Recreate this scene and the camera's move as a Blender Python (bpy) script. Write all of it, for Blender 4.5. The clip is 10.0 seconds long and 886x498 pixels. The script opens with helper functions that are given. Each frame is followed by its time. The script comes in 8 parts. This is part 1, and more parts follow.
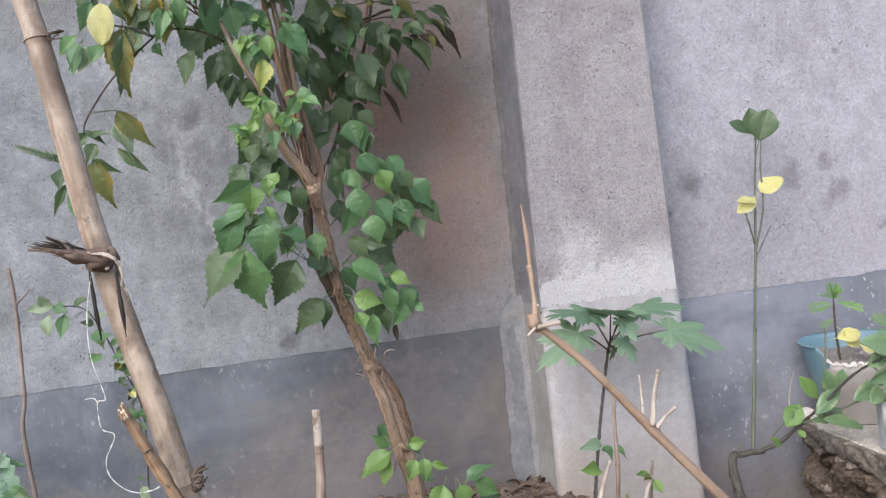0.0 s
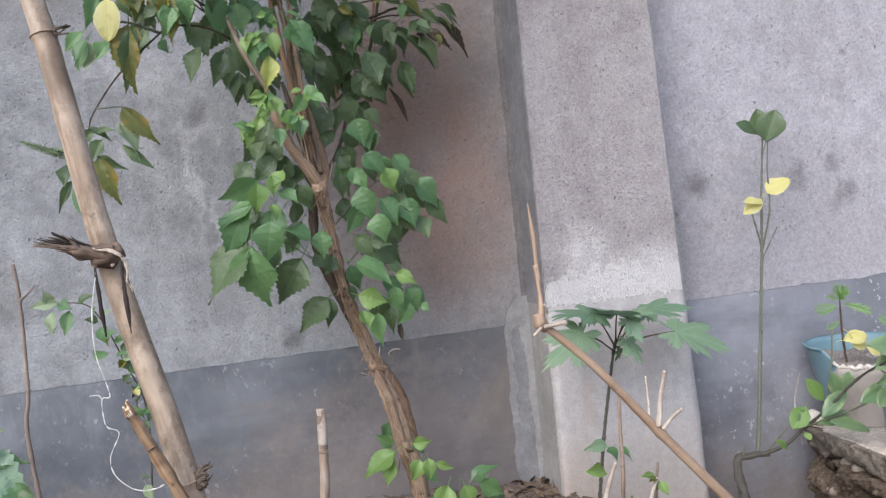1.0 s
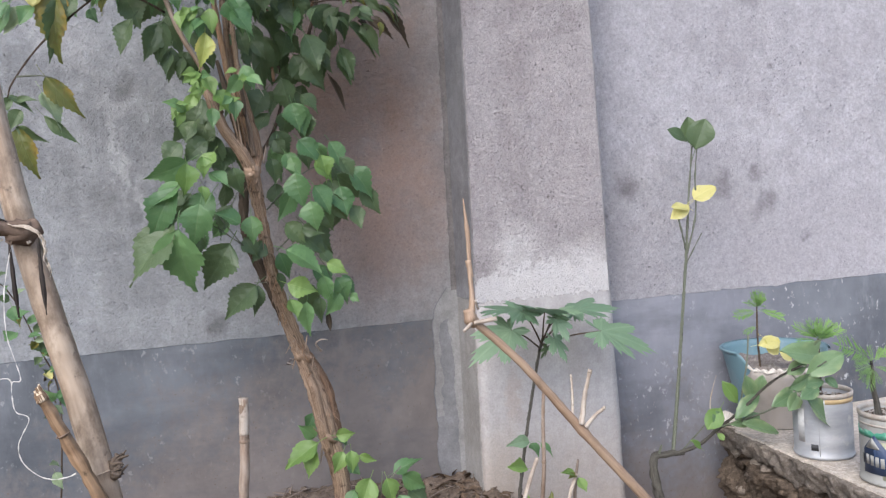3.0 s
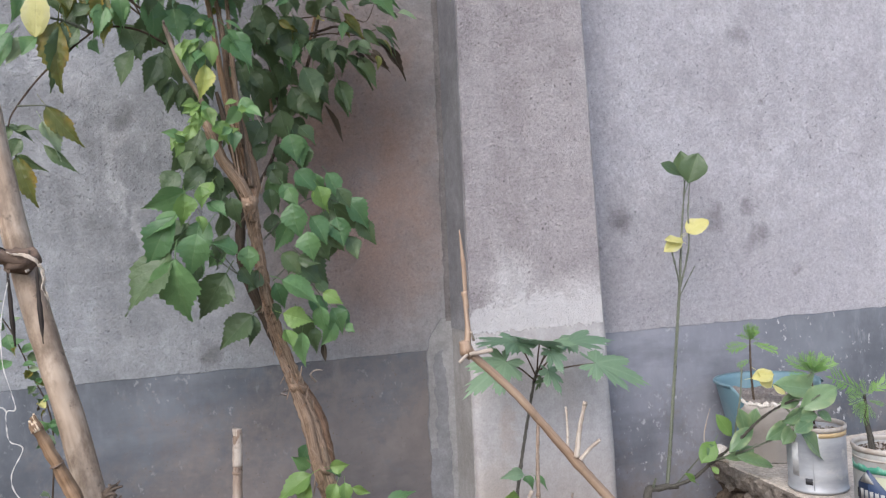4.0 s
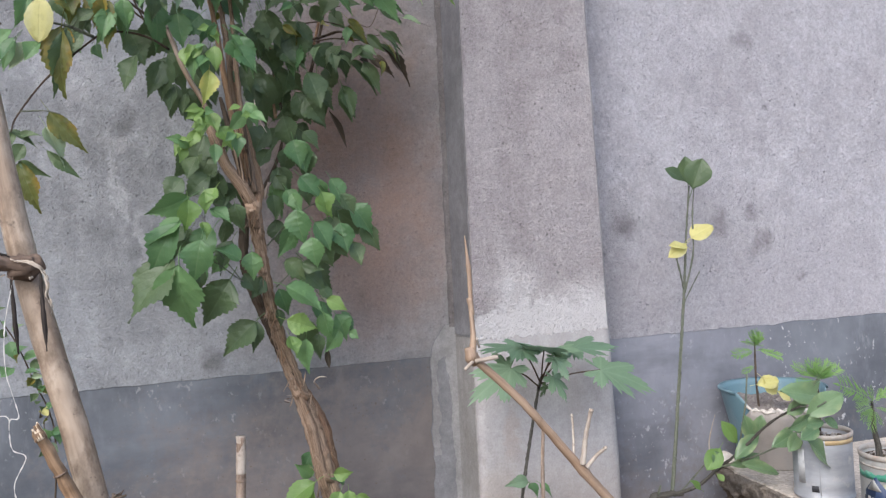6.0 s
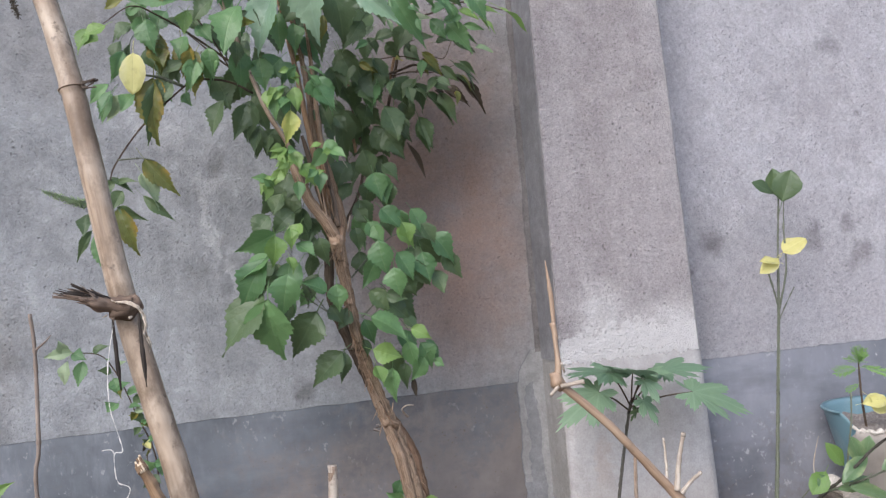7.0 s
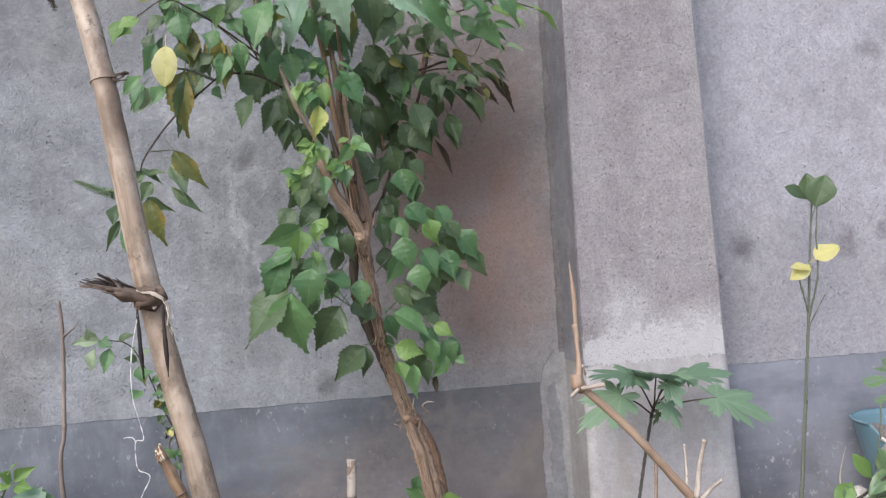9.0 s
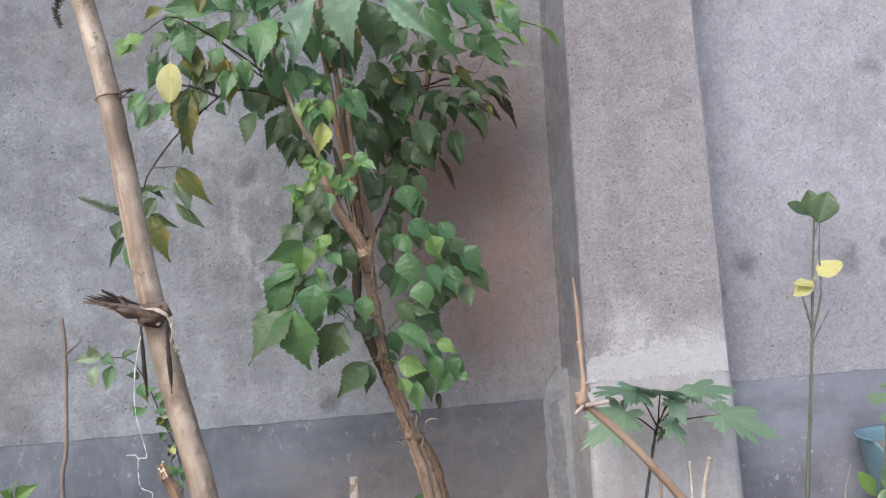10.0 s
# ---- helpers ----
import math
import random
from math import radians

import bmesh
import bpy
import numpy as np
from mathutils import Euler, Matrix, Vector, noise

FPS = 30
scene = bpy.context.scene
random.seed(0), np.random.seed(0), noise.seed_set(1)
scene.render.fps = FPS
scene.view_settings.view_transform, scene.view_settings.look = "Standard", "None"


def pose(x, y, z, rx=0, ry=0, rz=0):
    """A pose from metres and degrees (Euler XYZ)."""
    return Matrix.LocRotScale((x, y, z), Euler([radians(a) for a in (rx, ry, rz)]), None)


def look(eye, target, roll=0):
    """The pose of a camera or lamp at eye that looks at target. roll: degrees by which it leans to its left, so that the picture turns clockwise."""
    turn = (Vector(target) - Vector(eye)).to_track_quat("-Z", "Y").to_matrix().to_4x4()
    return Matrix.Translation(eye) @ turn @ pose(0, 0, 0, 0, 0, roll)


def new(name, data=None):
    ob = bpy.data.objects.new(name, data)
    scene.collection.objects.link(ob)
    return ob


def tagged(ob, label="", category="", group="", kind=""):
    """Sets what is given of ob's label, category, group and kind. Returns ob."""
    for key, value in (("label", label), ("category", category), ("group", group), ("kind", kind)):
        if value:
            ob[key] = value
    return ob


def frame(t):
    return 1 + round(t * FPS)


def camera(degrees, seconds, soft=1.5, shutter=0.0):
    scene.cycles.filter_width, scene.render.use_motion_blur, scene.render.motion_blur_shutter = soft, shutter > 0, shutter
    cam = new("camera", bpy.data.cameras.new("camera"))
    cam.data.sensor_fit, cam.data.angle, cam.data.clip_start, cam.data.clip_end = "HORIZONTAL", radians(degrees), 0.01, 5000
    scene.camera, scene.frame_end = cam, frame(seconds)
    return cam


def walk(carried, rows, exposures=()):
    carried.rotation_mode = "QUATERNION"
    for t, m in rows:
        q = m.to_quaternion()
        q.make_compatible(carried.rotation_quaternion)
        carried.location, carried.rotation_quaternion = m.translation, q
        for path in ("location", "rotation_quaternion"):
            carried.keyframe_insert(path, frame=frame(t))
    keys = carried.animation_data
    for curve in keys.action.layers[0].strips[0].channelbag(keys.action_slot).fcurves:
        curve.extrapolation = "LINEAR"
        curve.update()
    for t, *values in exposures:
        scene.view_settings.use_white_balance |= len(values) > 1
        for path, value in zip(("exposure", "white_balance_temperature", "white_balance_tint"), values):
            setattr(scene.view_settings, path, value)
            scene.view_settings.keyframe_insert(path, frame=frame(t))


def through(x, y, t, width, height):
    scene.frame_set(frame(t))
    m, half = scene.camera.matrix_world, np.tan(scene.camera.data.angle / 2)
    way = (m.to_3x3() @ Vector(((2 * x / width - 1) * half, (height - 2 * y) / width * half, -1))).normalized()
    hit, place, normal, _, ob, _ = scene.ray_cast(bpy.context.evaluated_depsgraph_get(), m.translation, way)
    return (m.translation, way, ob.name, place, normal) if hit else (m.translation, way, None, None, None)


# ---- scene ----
# ---------------------------------------------------------------- camera
cam = camera(57.35, 10.0, soft=1.3)
PATH = [
    (0.000, 0.020, -0.017, 0.998, -11.001, -1.189, 6.832),
    (0.500, 0.014, -0.002, 0.993, -11.063, -1.344, 6.603),
    (1.000, 0.012, -0.007, 0.994, -10.875, -1.088, 6.506),
    (1.500, 0.014, -0.010, 0.990, -11.064, -1.550, 6.404),
    (1.700, 0.014, -0.008, 0.990, -10.910, -3.000, 6.430),
    (1.800, 0.014, -0.006, 0.991, -11.310, -3.600, 6.513),
    (1.900, 0.014, -0.005, 0.991, -11.550, -3.570, 6.631),
    (2.000, 0.014, -0.004, 0.991, -12.164, -3.262, 6.770),
    (2.200, 0.014, -0.004, 0.991, -11.860, -3.020, 7.116),
    (2.400, 0.012, -0.004, 0.992, -12.040, -3.000, 7.288),
    (2.500, 0.011, -0.004, 0.992, -12.964, -2.675, 7.224),
    (2.600, 0.009, -0.003, 0.992, -14.100, -3.200, 6.824),
    (2.700, 0.008, 0.000, 0.993, -14.950, -3.020, 6.016),
    (2.800, 0.006, 0.004, 0.994, -15.400, -2.950, 5.071),
    (2.900, 0.004, 0.007, 0.996, -15.700, -2.500, 4.247),
    (3.000, 0.003, 0.008, 1.000, -15.952, -2.224, 3.799),
    (3.200, 0.001, 0.008, 1.007, -15.509, -0.949, 3.463),
    (4.300, -0.010, 0.001, 1.001, -16.897, -0.058, 3.200),
    (4.500, -0.004, 0.023, 1.002, -17.029, -0.656, 2.930),
    (5.000, -0.011, 0.013, 0.999, -17.661, -0.692, 2.617),
    (5.500, -0.010, 0.010, 1.000, -17.187, -0.561, 2.898),
    (6.000, -0.018, 0.016, 1.006, -16.609, 0.234, 3.374),
    (6.200, -0.019, 0.013, 1.000, -13.787, 0.680, 4.528),
    (7.300, 0.003, -0.000, 1.016, -10.173, 2.633, 5.420),
    (7.500, 0.007, -0.001, 1.018, -10.000, 2.572, 5.124),
    (8.000, 0.008, 0.006, 1.018, -8.540, 1.853, 3.933),
    (8.500, 0.008, 0.002, 1.019, -7.858, 2.068, 3.805),
    (9.000, 0.013, -0.001, 1.017, -8.139, 2.203, 3.939),
    (9.500, 0.013, -0.004, 1.017, -8.523, 2.501, 3.830),
    (10.000, 0.005, 0.002, 1.018, -8.162, 3.342, 3.934),
]
walk(cam, [(t, pose(x, y, z, 90 + pitch, roll, yaw)) for t, x, y, z, yaw, pitch, roll in PATH],
     [(0.0, 0.93), (2.0, 0.84), (3.0, 0.89), (4.5, 0.75), (6.0, 0.78), (7.5, 0.82), (10.0, 0.81)])

# ---------------------------------------------------------------- light
world = bpy.data.worlds.new("sky")
scene.world = world
world.use_nodes = True
wn = world.node_tree
sky = wn.nodes.new("ShaderNodeTexSky")
sky.sky_type, sky.sun_disc = "NISHITA", False
sky.sun_elevation, sky.sun_rotation = radians(48), radians(215)
sky.air_density, sky.dust_density, sky.ozone_density = 1.0, 2.0, 1.5
wn.links.new(sky.outputs[0], wn.nodes["Background"].inputs[0])
wn.nodes["Background"].inputs[1].default_value = 0.15
sun_data = bpy.data.lights.new("sun", "SUN")
sun_data.energy, sun_data.angle, sun_data.color = 1.9, radians(42), (1.0, 0.965, 0.96)
sun = new("sun", sun_data)
sun.matrix_world = look((-3.7, -2.7, 5.0), (0, 2.2, 0.8))


# ---------------------------------------------------------------- materials
class Mat:
    """A node material with a short way of adding nodes."""

    def __init__(self, name, rough=0.8, metal=0.0, spec=0.3):
        self.m = bpy.data.materials.new(name)
        self.m.use_nodes = True
        self.nt = self.m.node_tree
        self.b = self.nt.nodes["Principled BSDF"]
        self.set(self.b, "Roughness", rough)
        self.set(self.b, "Metallic", metal)
        self.set(self.b, "Specular IOR Level", spec)

    def set(self, node, key, value):
        s = node.inputs[key]
        if isinstance(value, bpy.types.NodeSocket):
            self.nt.links.new(value, s)
        else:
            if isinstance(value, tuple) and len(value) == 3 and s.type == "RGBA":
                value = (*value, 1)
            s.default_value = value

    def add(self, kind, out=0, props=None, **inputs):
        n = self.nt.nodes.new("ShaderNode" + kind)
        for k, v in (props or {}).items():
            if k == "operation":
                n.operation = v
            elif k == "blend_type":
                n.blend_type = v
            elif k == "feature":
                n.feature = v
            elif k == "invert":
                n.invert = v
        for k, v in inputs.items():
            self.set(n, int(k[1:]) if k[0] == "i" and k[1:].isdigit() else k.replace("_", " "), v)
        return n.outputs[out]

    def coord(self, kind="Object"):
        return self.nt.nodes.new("ShaderNodeTexCoord").outputs[kind]

    def place(self):
        return self.nt.nodes.new("ShaderNodeNewGeometry").outputs["Position"]

    def scaled(self, vec, sx, sy, sz):
        return self.add("VectorMath", props={"operation": "MULTIPLY"}, i0=vec, i1=(sx, sy, sz))

    def noise(self, vec, scale, detail=4.0, rough=0.55, out=0):
        return self.add("TexNoise", out, Vector=vec, Scale=scale, Detail=detail, Roughness=rough)

    def ramp(self, fac, lo, hi, a=0.0, b=1.0):
        return self.add("MapRange", Value=fac, From_Min=lo, From_Max=hi, To_Min=a, To_Max=b)

    def mix(self, fac, a, b, blend="MIX"):
        n = self.nt.nodes.new("ShaderNodeMix")
        n.data_type, n.blend_type = "RGBA", blend
        self.set(n, 0, fac)
        self.set(n, 6, a)
        self.set(n, 7, b)
        return n.outputs[2]

    def math(self, op, a, b=0.0):
        return self.add("Math", props={"operation": op}, i0=a, i1=b)

    def color(self, c):
        self.set(self.b, "Base Color", c)
        return self

    def bump(self, height, strength, distance):
        n = self.nt.nodes.new("ShaderNodeBump")
        self.set(n, "Height", height)
        self.set(n, "Strength", strength)
        self.set(n, "Distance", distance)
        self.nt.links.new(n.outputs[0], self.b.inputs["Normal"])
        return self

    def random(self):
        return self.nt.nodes.new("ShaderNodeObjectInfo").outputs["Random"]


def plaster(name, base, dark, light, pits, spots=(), streak=0.0, rough_bump=0.004, washes=(), fresh=None):
    """Cement plaster: cloudy tone, sand grain, pits, damp spots, washes for stains and painted shade at places on the
    wall, and a fresher coat below a height.
    """
    m = Mat(name, 0.92, spec=0.15)
    p = m.place()
    big = m.noise(p, 1.7, 6, 0.6)
    mid = m.noise(p, 8.0, 7, 0.68)
    fine = m.noise(p, 38.0, 6, 0.72)
    run = m.noise(m.scaled(p, 10.0, 10.0, 1.3), 1.0, 6, 0.65)
    c = m.mix(m.ramp(big, 0.36, 0.64), dark, base)
    c = m.mix(m.ramp(mid, 0.42, 0.72, 0, 0.8), c, light)
    c = m.mix(m.ramp(mid, 0.5, 0.3, 0, 0.3), c, dark)
    c = m.mix(m.ramp(run, 0.54, 0.7, 0, streak), c, light)
    c = m.mix(m.ramp(m.noise(m.scaled(p, 15.0, 15.0, 1.8), 1.0, 5, 0.6), 0.54, 0.72, 0, streak), c, dark)
    c = m.mix(m.ramp(fine, 0.32, 0.55, 0.2, 0), c, tuple(0.6 * v for v in dark))
    c = m.mix(m.ramp(fine, 0.55, 0.75, 0, 0.3), c, tuple(min(1, 1.25 * v) for v in light))
    warp = m.add("VectorMath", props={"operation": "MULTIPLY_ADD"}, i0=m.noise(p, 19.0, 5, 0.65, 1), i1=(0.11, 0.11, 0.11), i2=p)
    for x, y, z, r, k in spots:
        d = m.add("VectorMath", 1, {"operation": "DISTANCE"}, i0=warp, i1=(x + 0.055, y + 0.055, z + 0.055))
        c = m.mix(m.math("MULTIPLY", m.ramp(d, r, r * 0.2, 0, k), m.ramp(fine, 0.3, 0.6, 0.55, 1.0)), c, (0.075, 0.068, 0.068))
    for x, z, rx, rz, k, tint in washes:
        q = m.add("VectorMath", props={"operation": "MULTIPLY"}, i0=m.add("VectorMath", props={"operation": "SUBTRACT"}, i0=warp, i1=(x + 0.055, 2.305, z + 0.055)), i1=(1 / rx, 0.0, 1 / rz))
        d = m.add("VectorMath", 1, {"operation": "LENGTH"}, i0=q)
        c = m.mix(m.math("MULTIPLY", m.ramp(d, 1.0, 0.4, 0, k), m.ramp(mid, 0.3, 0.62, 0.4, 1.0)), c, tint)
    grain = m.noise(p, 190.0, 3, 0.7)
    c = m.mix(m.ramp(grain, 0.3, 0.6, 0.22, 0), c, tuple(0.4 * v for v in dark))
    sand = m.noise(p, 110.0, 6, 0.85)
    cell = m.nt.nodes.new("ShaderNodeTexVoronoi")
    m.set(cell, "Vector", m.add("VectorMath", props={"operation": "MULTIPLY_ADD"}, i0=m.noise(p, 60.0, 2, 0.5, 1), i1=(0.006, 0.006, 0.006), i2=p))
    m.set(cell, "Scale", 88.0)
    pick = m.nt.nodes.new("ShaderNodeSeparateXYZ")
    m.nt.links.new(cell.outputs["Color"], pick.inputs[0])
    size = m.ramp(pick.outputs[0], 0.45, 1.0, 0.0, 0.26)
    holes = m.math("MULTIPLY", m.ramp(m.math("SUBTRACT", cell.outputs["Distance"], size), -0.08, 0.03, 1, 0), m.ramp(m.noise(p, 12.0, 5, 0.75), 0.4, 0.58))
    grit = m.nt.nodes.new("ShaderNodeTexVoronoi")
    m.set(grit, "Vector", m.scaled(p, 0.9, 1.0, 1.15))
    m.set(grit, "Scale", 165.0)
    some = m.nt.nodes.new("ShaderNodeSeparateXYZ")
    m.nt.links.new(grit.outputs["Color"], some.inputs[0])
    holes = m.math("MAXIMUM", holes, m.math("MULTIPLY", m.ramp(m.math("SUBTRACT", grit.outputs["Distance"], m.ramp(some.outputs[0], 0.5, 1.0, 0.0, 0.4)), -0.06, 0.04, 1, 0), m.ramp(m.noise(p, 7.0, 5, 0.75), 0.4, 0.62, 0.15, 0.9)))
    vor2 = m.add("TexVoronoi", Vector=p, Scale=46.0)
    holes = m.math("MAXIMUM", holes, m.math("MULTIPLY", m.ramp(vor2, 0.05, 0.2, 1.0, 0), m.ramp(m.noise(p, 9.0, 4, 0.75), 0.5, 0.62)))
    c = m.mix(m.math("MULTIPLY", holes, pits * 0.6), c, (0.45, 0.44, 0.44), "MULTIPLY")
    c = m.mix(1.0, c, m.ramp(sand, 0.25, 0.75, 1 - 0.44 * pits, 1 + 0.4 * pits), "MULTIPLY")
    h = m.math("ADD", m.math("MULTIPLY", grain, 0.5), m.math("MULTIPLY", sand, 0.3 + 1.3 * pits))
    h = m.math("SUBTRACT", h, m.math("MULTIPLY", holes, pits * 1.9))
    h = m.math("ADD", h, m.math("MULTIPLY", mid, 2.0))
    if fresh:
        top, depth, tone = fresh
        sep = m.nt.nodes.new("ShaderNodeSeparateXYZ")
        m.nt.links.new(p, sep.inputs[0])
        level = m.math("SUBTRACT", sep.outputs[2], m.math("MULTIPLY", m.math("SUBTRACT", m.noise(p, 10.0, 3, 0.6), 0.5), depth))
        level = m.math("SUBTRACT", level, m.math("MULTIPLY", m.math("SUBTRACT", m.noise(p, 40.0, 6, 0.8), 0.5), depth * 0.7))
        c = m.mix(m.ramp(level, top + 0.008, top - 0.006, 0, 0.95), c, m.mix(m.ramp(fine, 0.3, 0.7), tone, tuple(0.86 * v for v in tone)))
    m.color(c).bump(h, 1.0, rough_bump * 1.35)
    return m.m


SPOTS_LEFT = [(0.412, 2.25, 0.885, 0.055, 0.6), (0.003, 2.25, 0.757, 0.045, 0.65), (-0.177, 2.25, 1.389, 0.04, 0.55), (0.205, 2.25, 1.205, 0.05, 0.25), (0.416, 2.25, 0.957, 0.05, 0.2),
              (-0.741, 2.25, 0.921, 0.06, 0.35), (-0.787, 2.25, 0.78, 0.06, 0.3)]
SPOTS_RIGHT = [(1.579, 2.25, 1.046, 0.055, 0.72), (1.746, 2.25, 0.986, 0.05, 0.7), (1.245, 2.25, 1.055, 0.06, 0.68), (1.702, 2.25, 1.641, 0.05, 0.45), (1.701, 2.25, 1.074, 0.04, 0.55),
               (1.778, 2.25, 1.418, 0.022, 0.7), (1.888, 2.25, 0.861, 0.03, 0.7), (1.165, 2.25, 0.972, 0.03, 0.6), (1.705, 2.25, 0.951, 0.045, 0.5), (1.504, 2.25, 1.497, 0.05, 0.25)]
# brown washes at x 0.3 to 0.5 paint the shrub's soft shadow
SHRUB_SHADE = (0.275, 0.172, 0.128)
plaster_left = plaster("plaster_left", (0.300, 0.311, 0.332), (0.208, 0.212, 0.224), (0.415, 0.427, 0.45), 0.42, SPOTS_LEFT, 0.35, 0.004,
    [(0.38, 1.2, 0.36, 0.46, 0.85, SHRUB_SHADE), (0.5, 1.02, 0.26, 0.42, 0.6, (0.31, 0.215, 0.178)), (0.3, 0.85, 0.3, 0.2, 0.4, (0.31, 0.235, 0.205)), (-0.95, 0.95, 0.3, 0.3, 0.35, (0.22, 0.18, 0.13)), (-0.55, 1.75, 0.3, 0.25, 0.3, (0.2, 0.17, 0.15)), (0.42, 1.55, 0.38, 0.42, 0.7, (0.225, 0.15, 0.115)),
    (-0.222, 1.249, 0.02, 0.1, 0.5, (0.53, 0.53, 0.55)), (-0.208, 1.163, 0.018, 0.06, 0.5, (0.53, 0.53, 0.55)), (-0.164, 1.089, 0.02, 0.1, 0.5, (0.53, 0.53, 0.55)), (-0.3, 1.513, 0.07, 0.09, 0.5, (0.53, 0.53, 0.55)), (-0.362, 1.533, 0.05, 0.07, 0.5, (0.53, 0.53, 0.55)), (-0.205, 1.338, 0.05, 0.03, 0.5, (0.53, 0.53, 0.55))])
plaster_right = plaster("plaster_right", (0.489, 0.479, 0.517), (0.398, 0.382, 0.409), (0.581, 0.576, 0.614), 0.85, SPOTS_RIGHT, 0.25, 0.004,
    [(1.15, 0.85, 0.14, 0.2, 0.3, (0.26, 0.235, 0.235)), (1.45, 0.78, 0.5, 0.3, 0.4, (0.33, 0.31, 0.33)), (1.95, 0.85, 0.45, 0.3, 0.4, (0.32, 0.30, 0.32)), (1.55, 1.05, 0.35, 0.18, 0.3, (0.35, 0.33, 0.35))])
plaster_pilaster = plaster("plaster_pilaster", (0.458, 0.419, 0.430), (0.37, 0.336, 0.345), (0.551, 0.518, 0.528), 0.95, (), 0.45, 0.005,
    [(0.80, 0.87, 0.09, 0.13, 1.0, (0.69, 0.665, 0.67)), (0.98, 0.84, 0.13, 0.1, 1.0, (0.69, 0.665, 0.67))], (0.842, 0.17, (0.70, 0.675, 0.68)))
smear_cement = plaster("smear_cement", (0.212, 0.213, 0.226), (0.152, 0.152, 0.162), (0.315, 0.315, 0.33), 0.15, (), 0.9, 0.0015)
smear_pale = plaster("smear_pale", (0.30, 0.296, 0.298), (0.20, 0.196, 0.198), (0.42, 0.415, 0.415), 0.3, (), 0.9, 0.002)
pilaster_foot = plaster("pilaster_foot", (0.405, 0.385, 0.388), (0.325, 0.302, 0.298), (0.485, 0.468, 0.472), 0.2, (), 0.75, 0.0012,
    [(0.76, 0.5, 0.03, 0.1, 0.3, (0.4, 0.28, 0.2)), (0.88, 0.05, 0.6, 0.42, 0.75, (0.33, 0.272, 0.225)), (0.72, 0.15, 0.1, 0.3, 0.6, (0.26, 0.21, 0.17)), (0.95, 0.55, 0.04, 0.2, 0.3, (0.3, 0.27, 0.25))])
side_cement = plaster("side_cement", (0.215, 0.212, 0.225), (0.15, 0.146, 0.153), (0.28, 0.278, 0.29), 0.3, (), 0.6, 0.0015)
# darker than the side so that the corner's shadow line is in the colour
fillet_shaded = plaster("fillet_shaded", (0.195, 0.178, 0.176), (0.145, 0.134, 0.133), (0.27, 0.25, 0.25), 0.6, (), 0.6, 0.003)
side_foot = plaster("side_foot", (0.32, 0.305, 0.295), (0.245, 0.23, 0.218), (0.385, 0.37, 0.36), 0.25, (), 0.6, 0.0012)


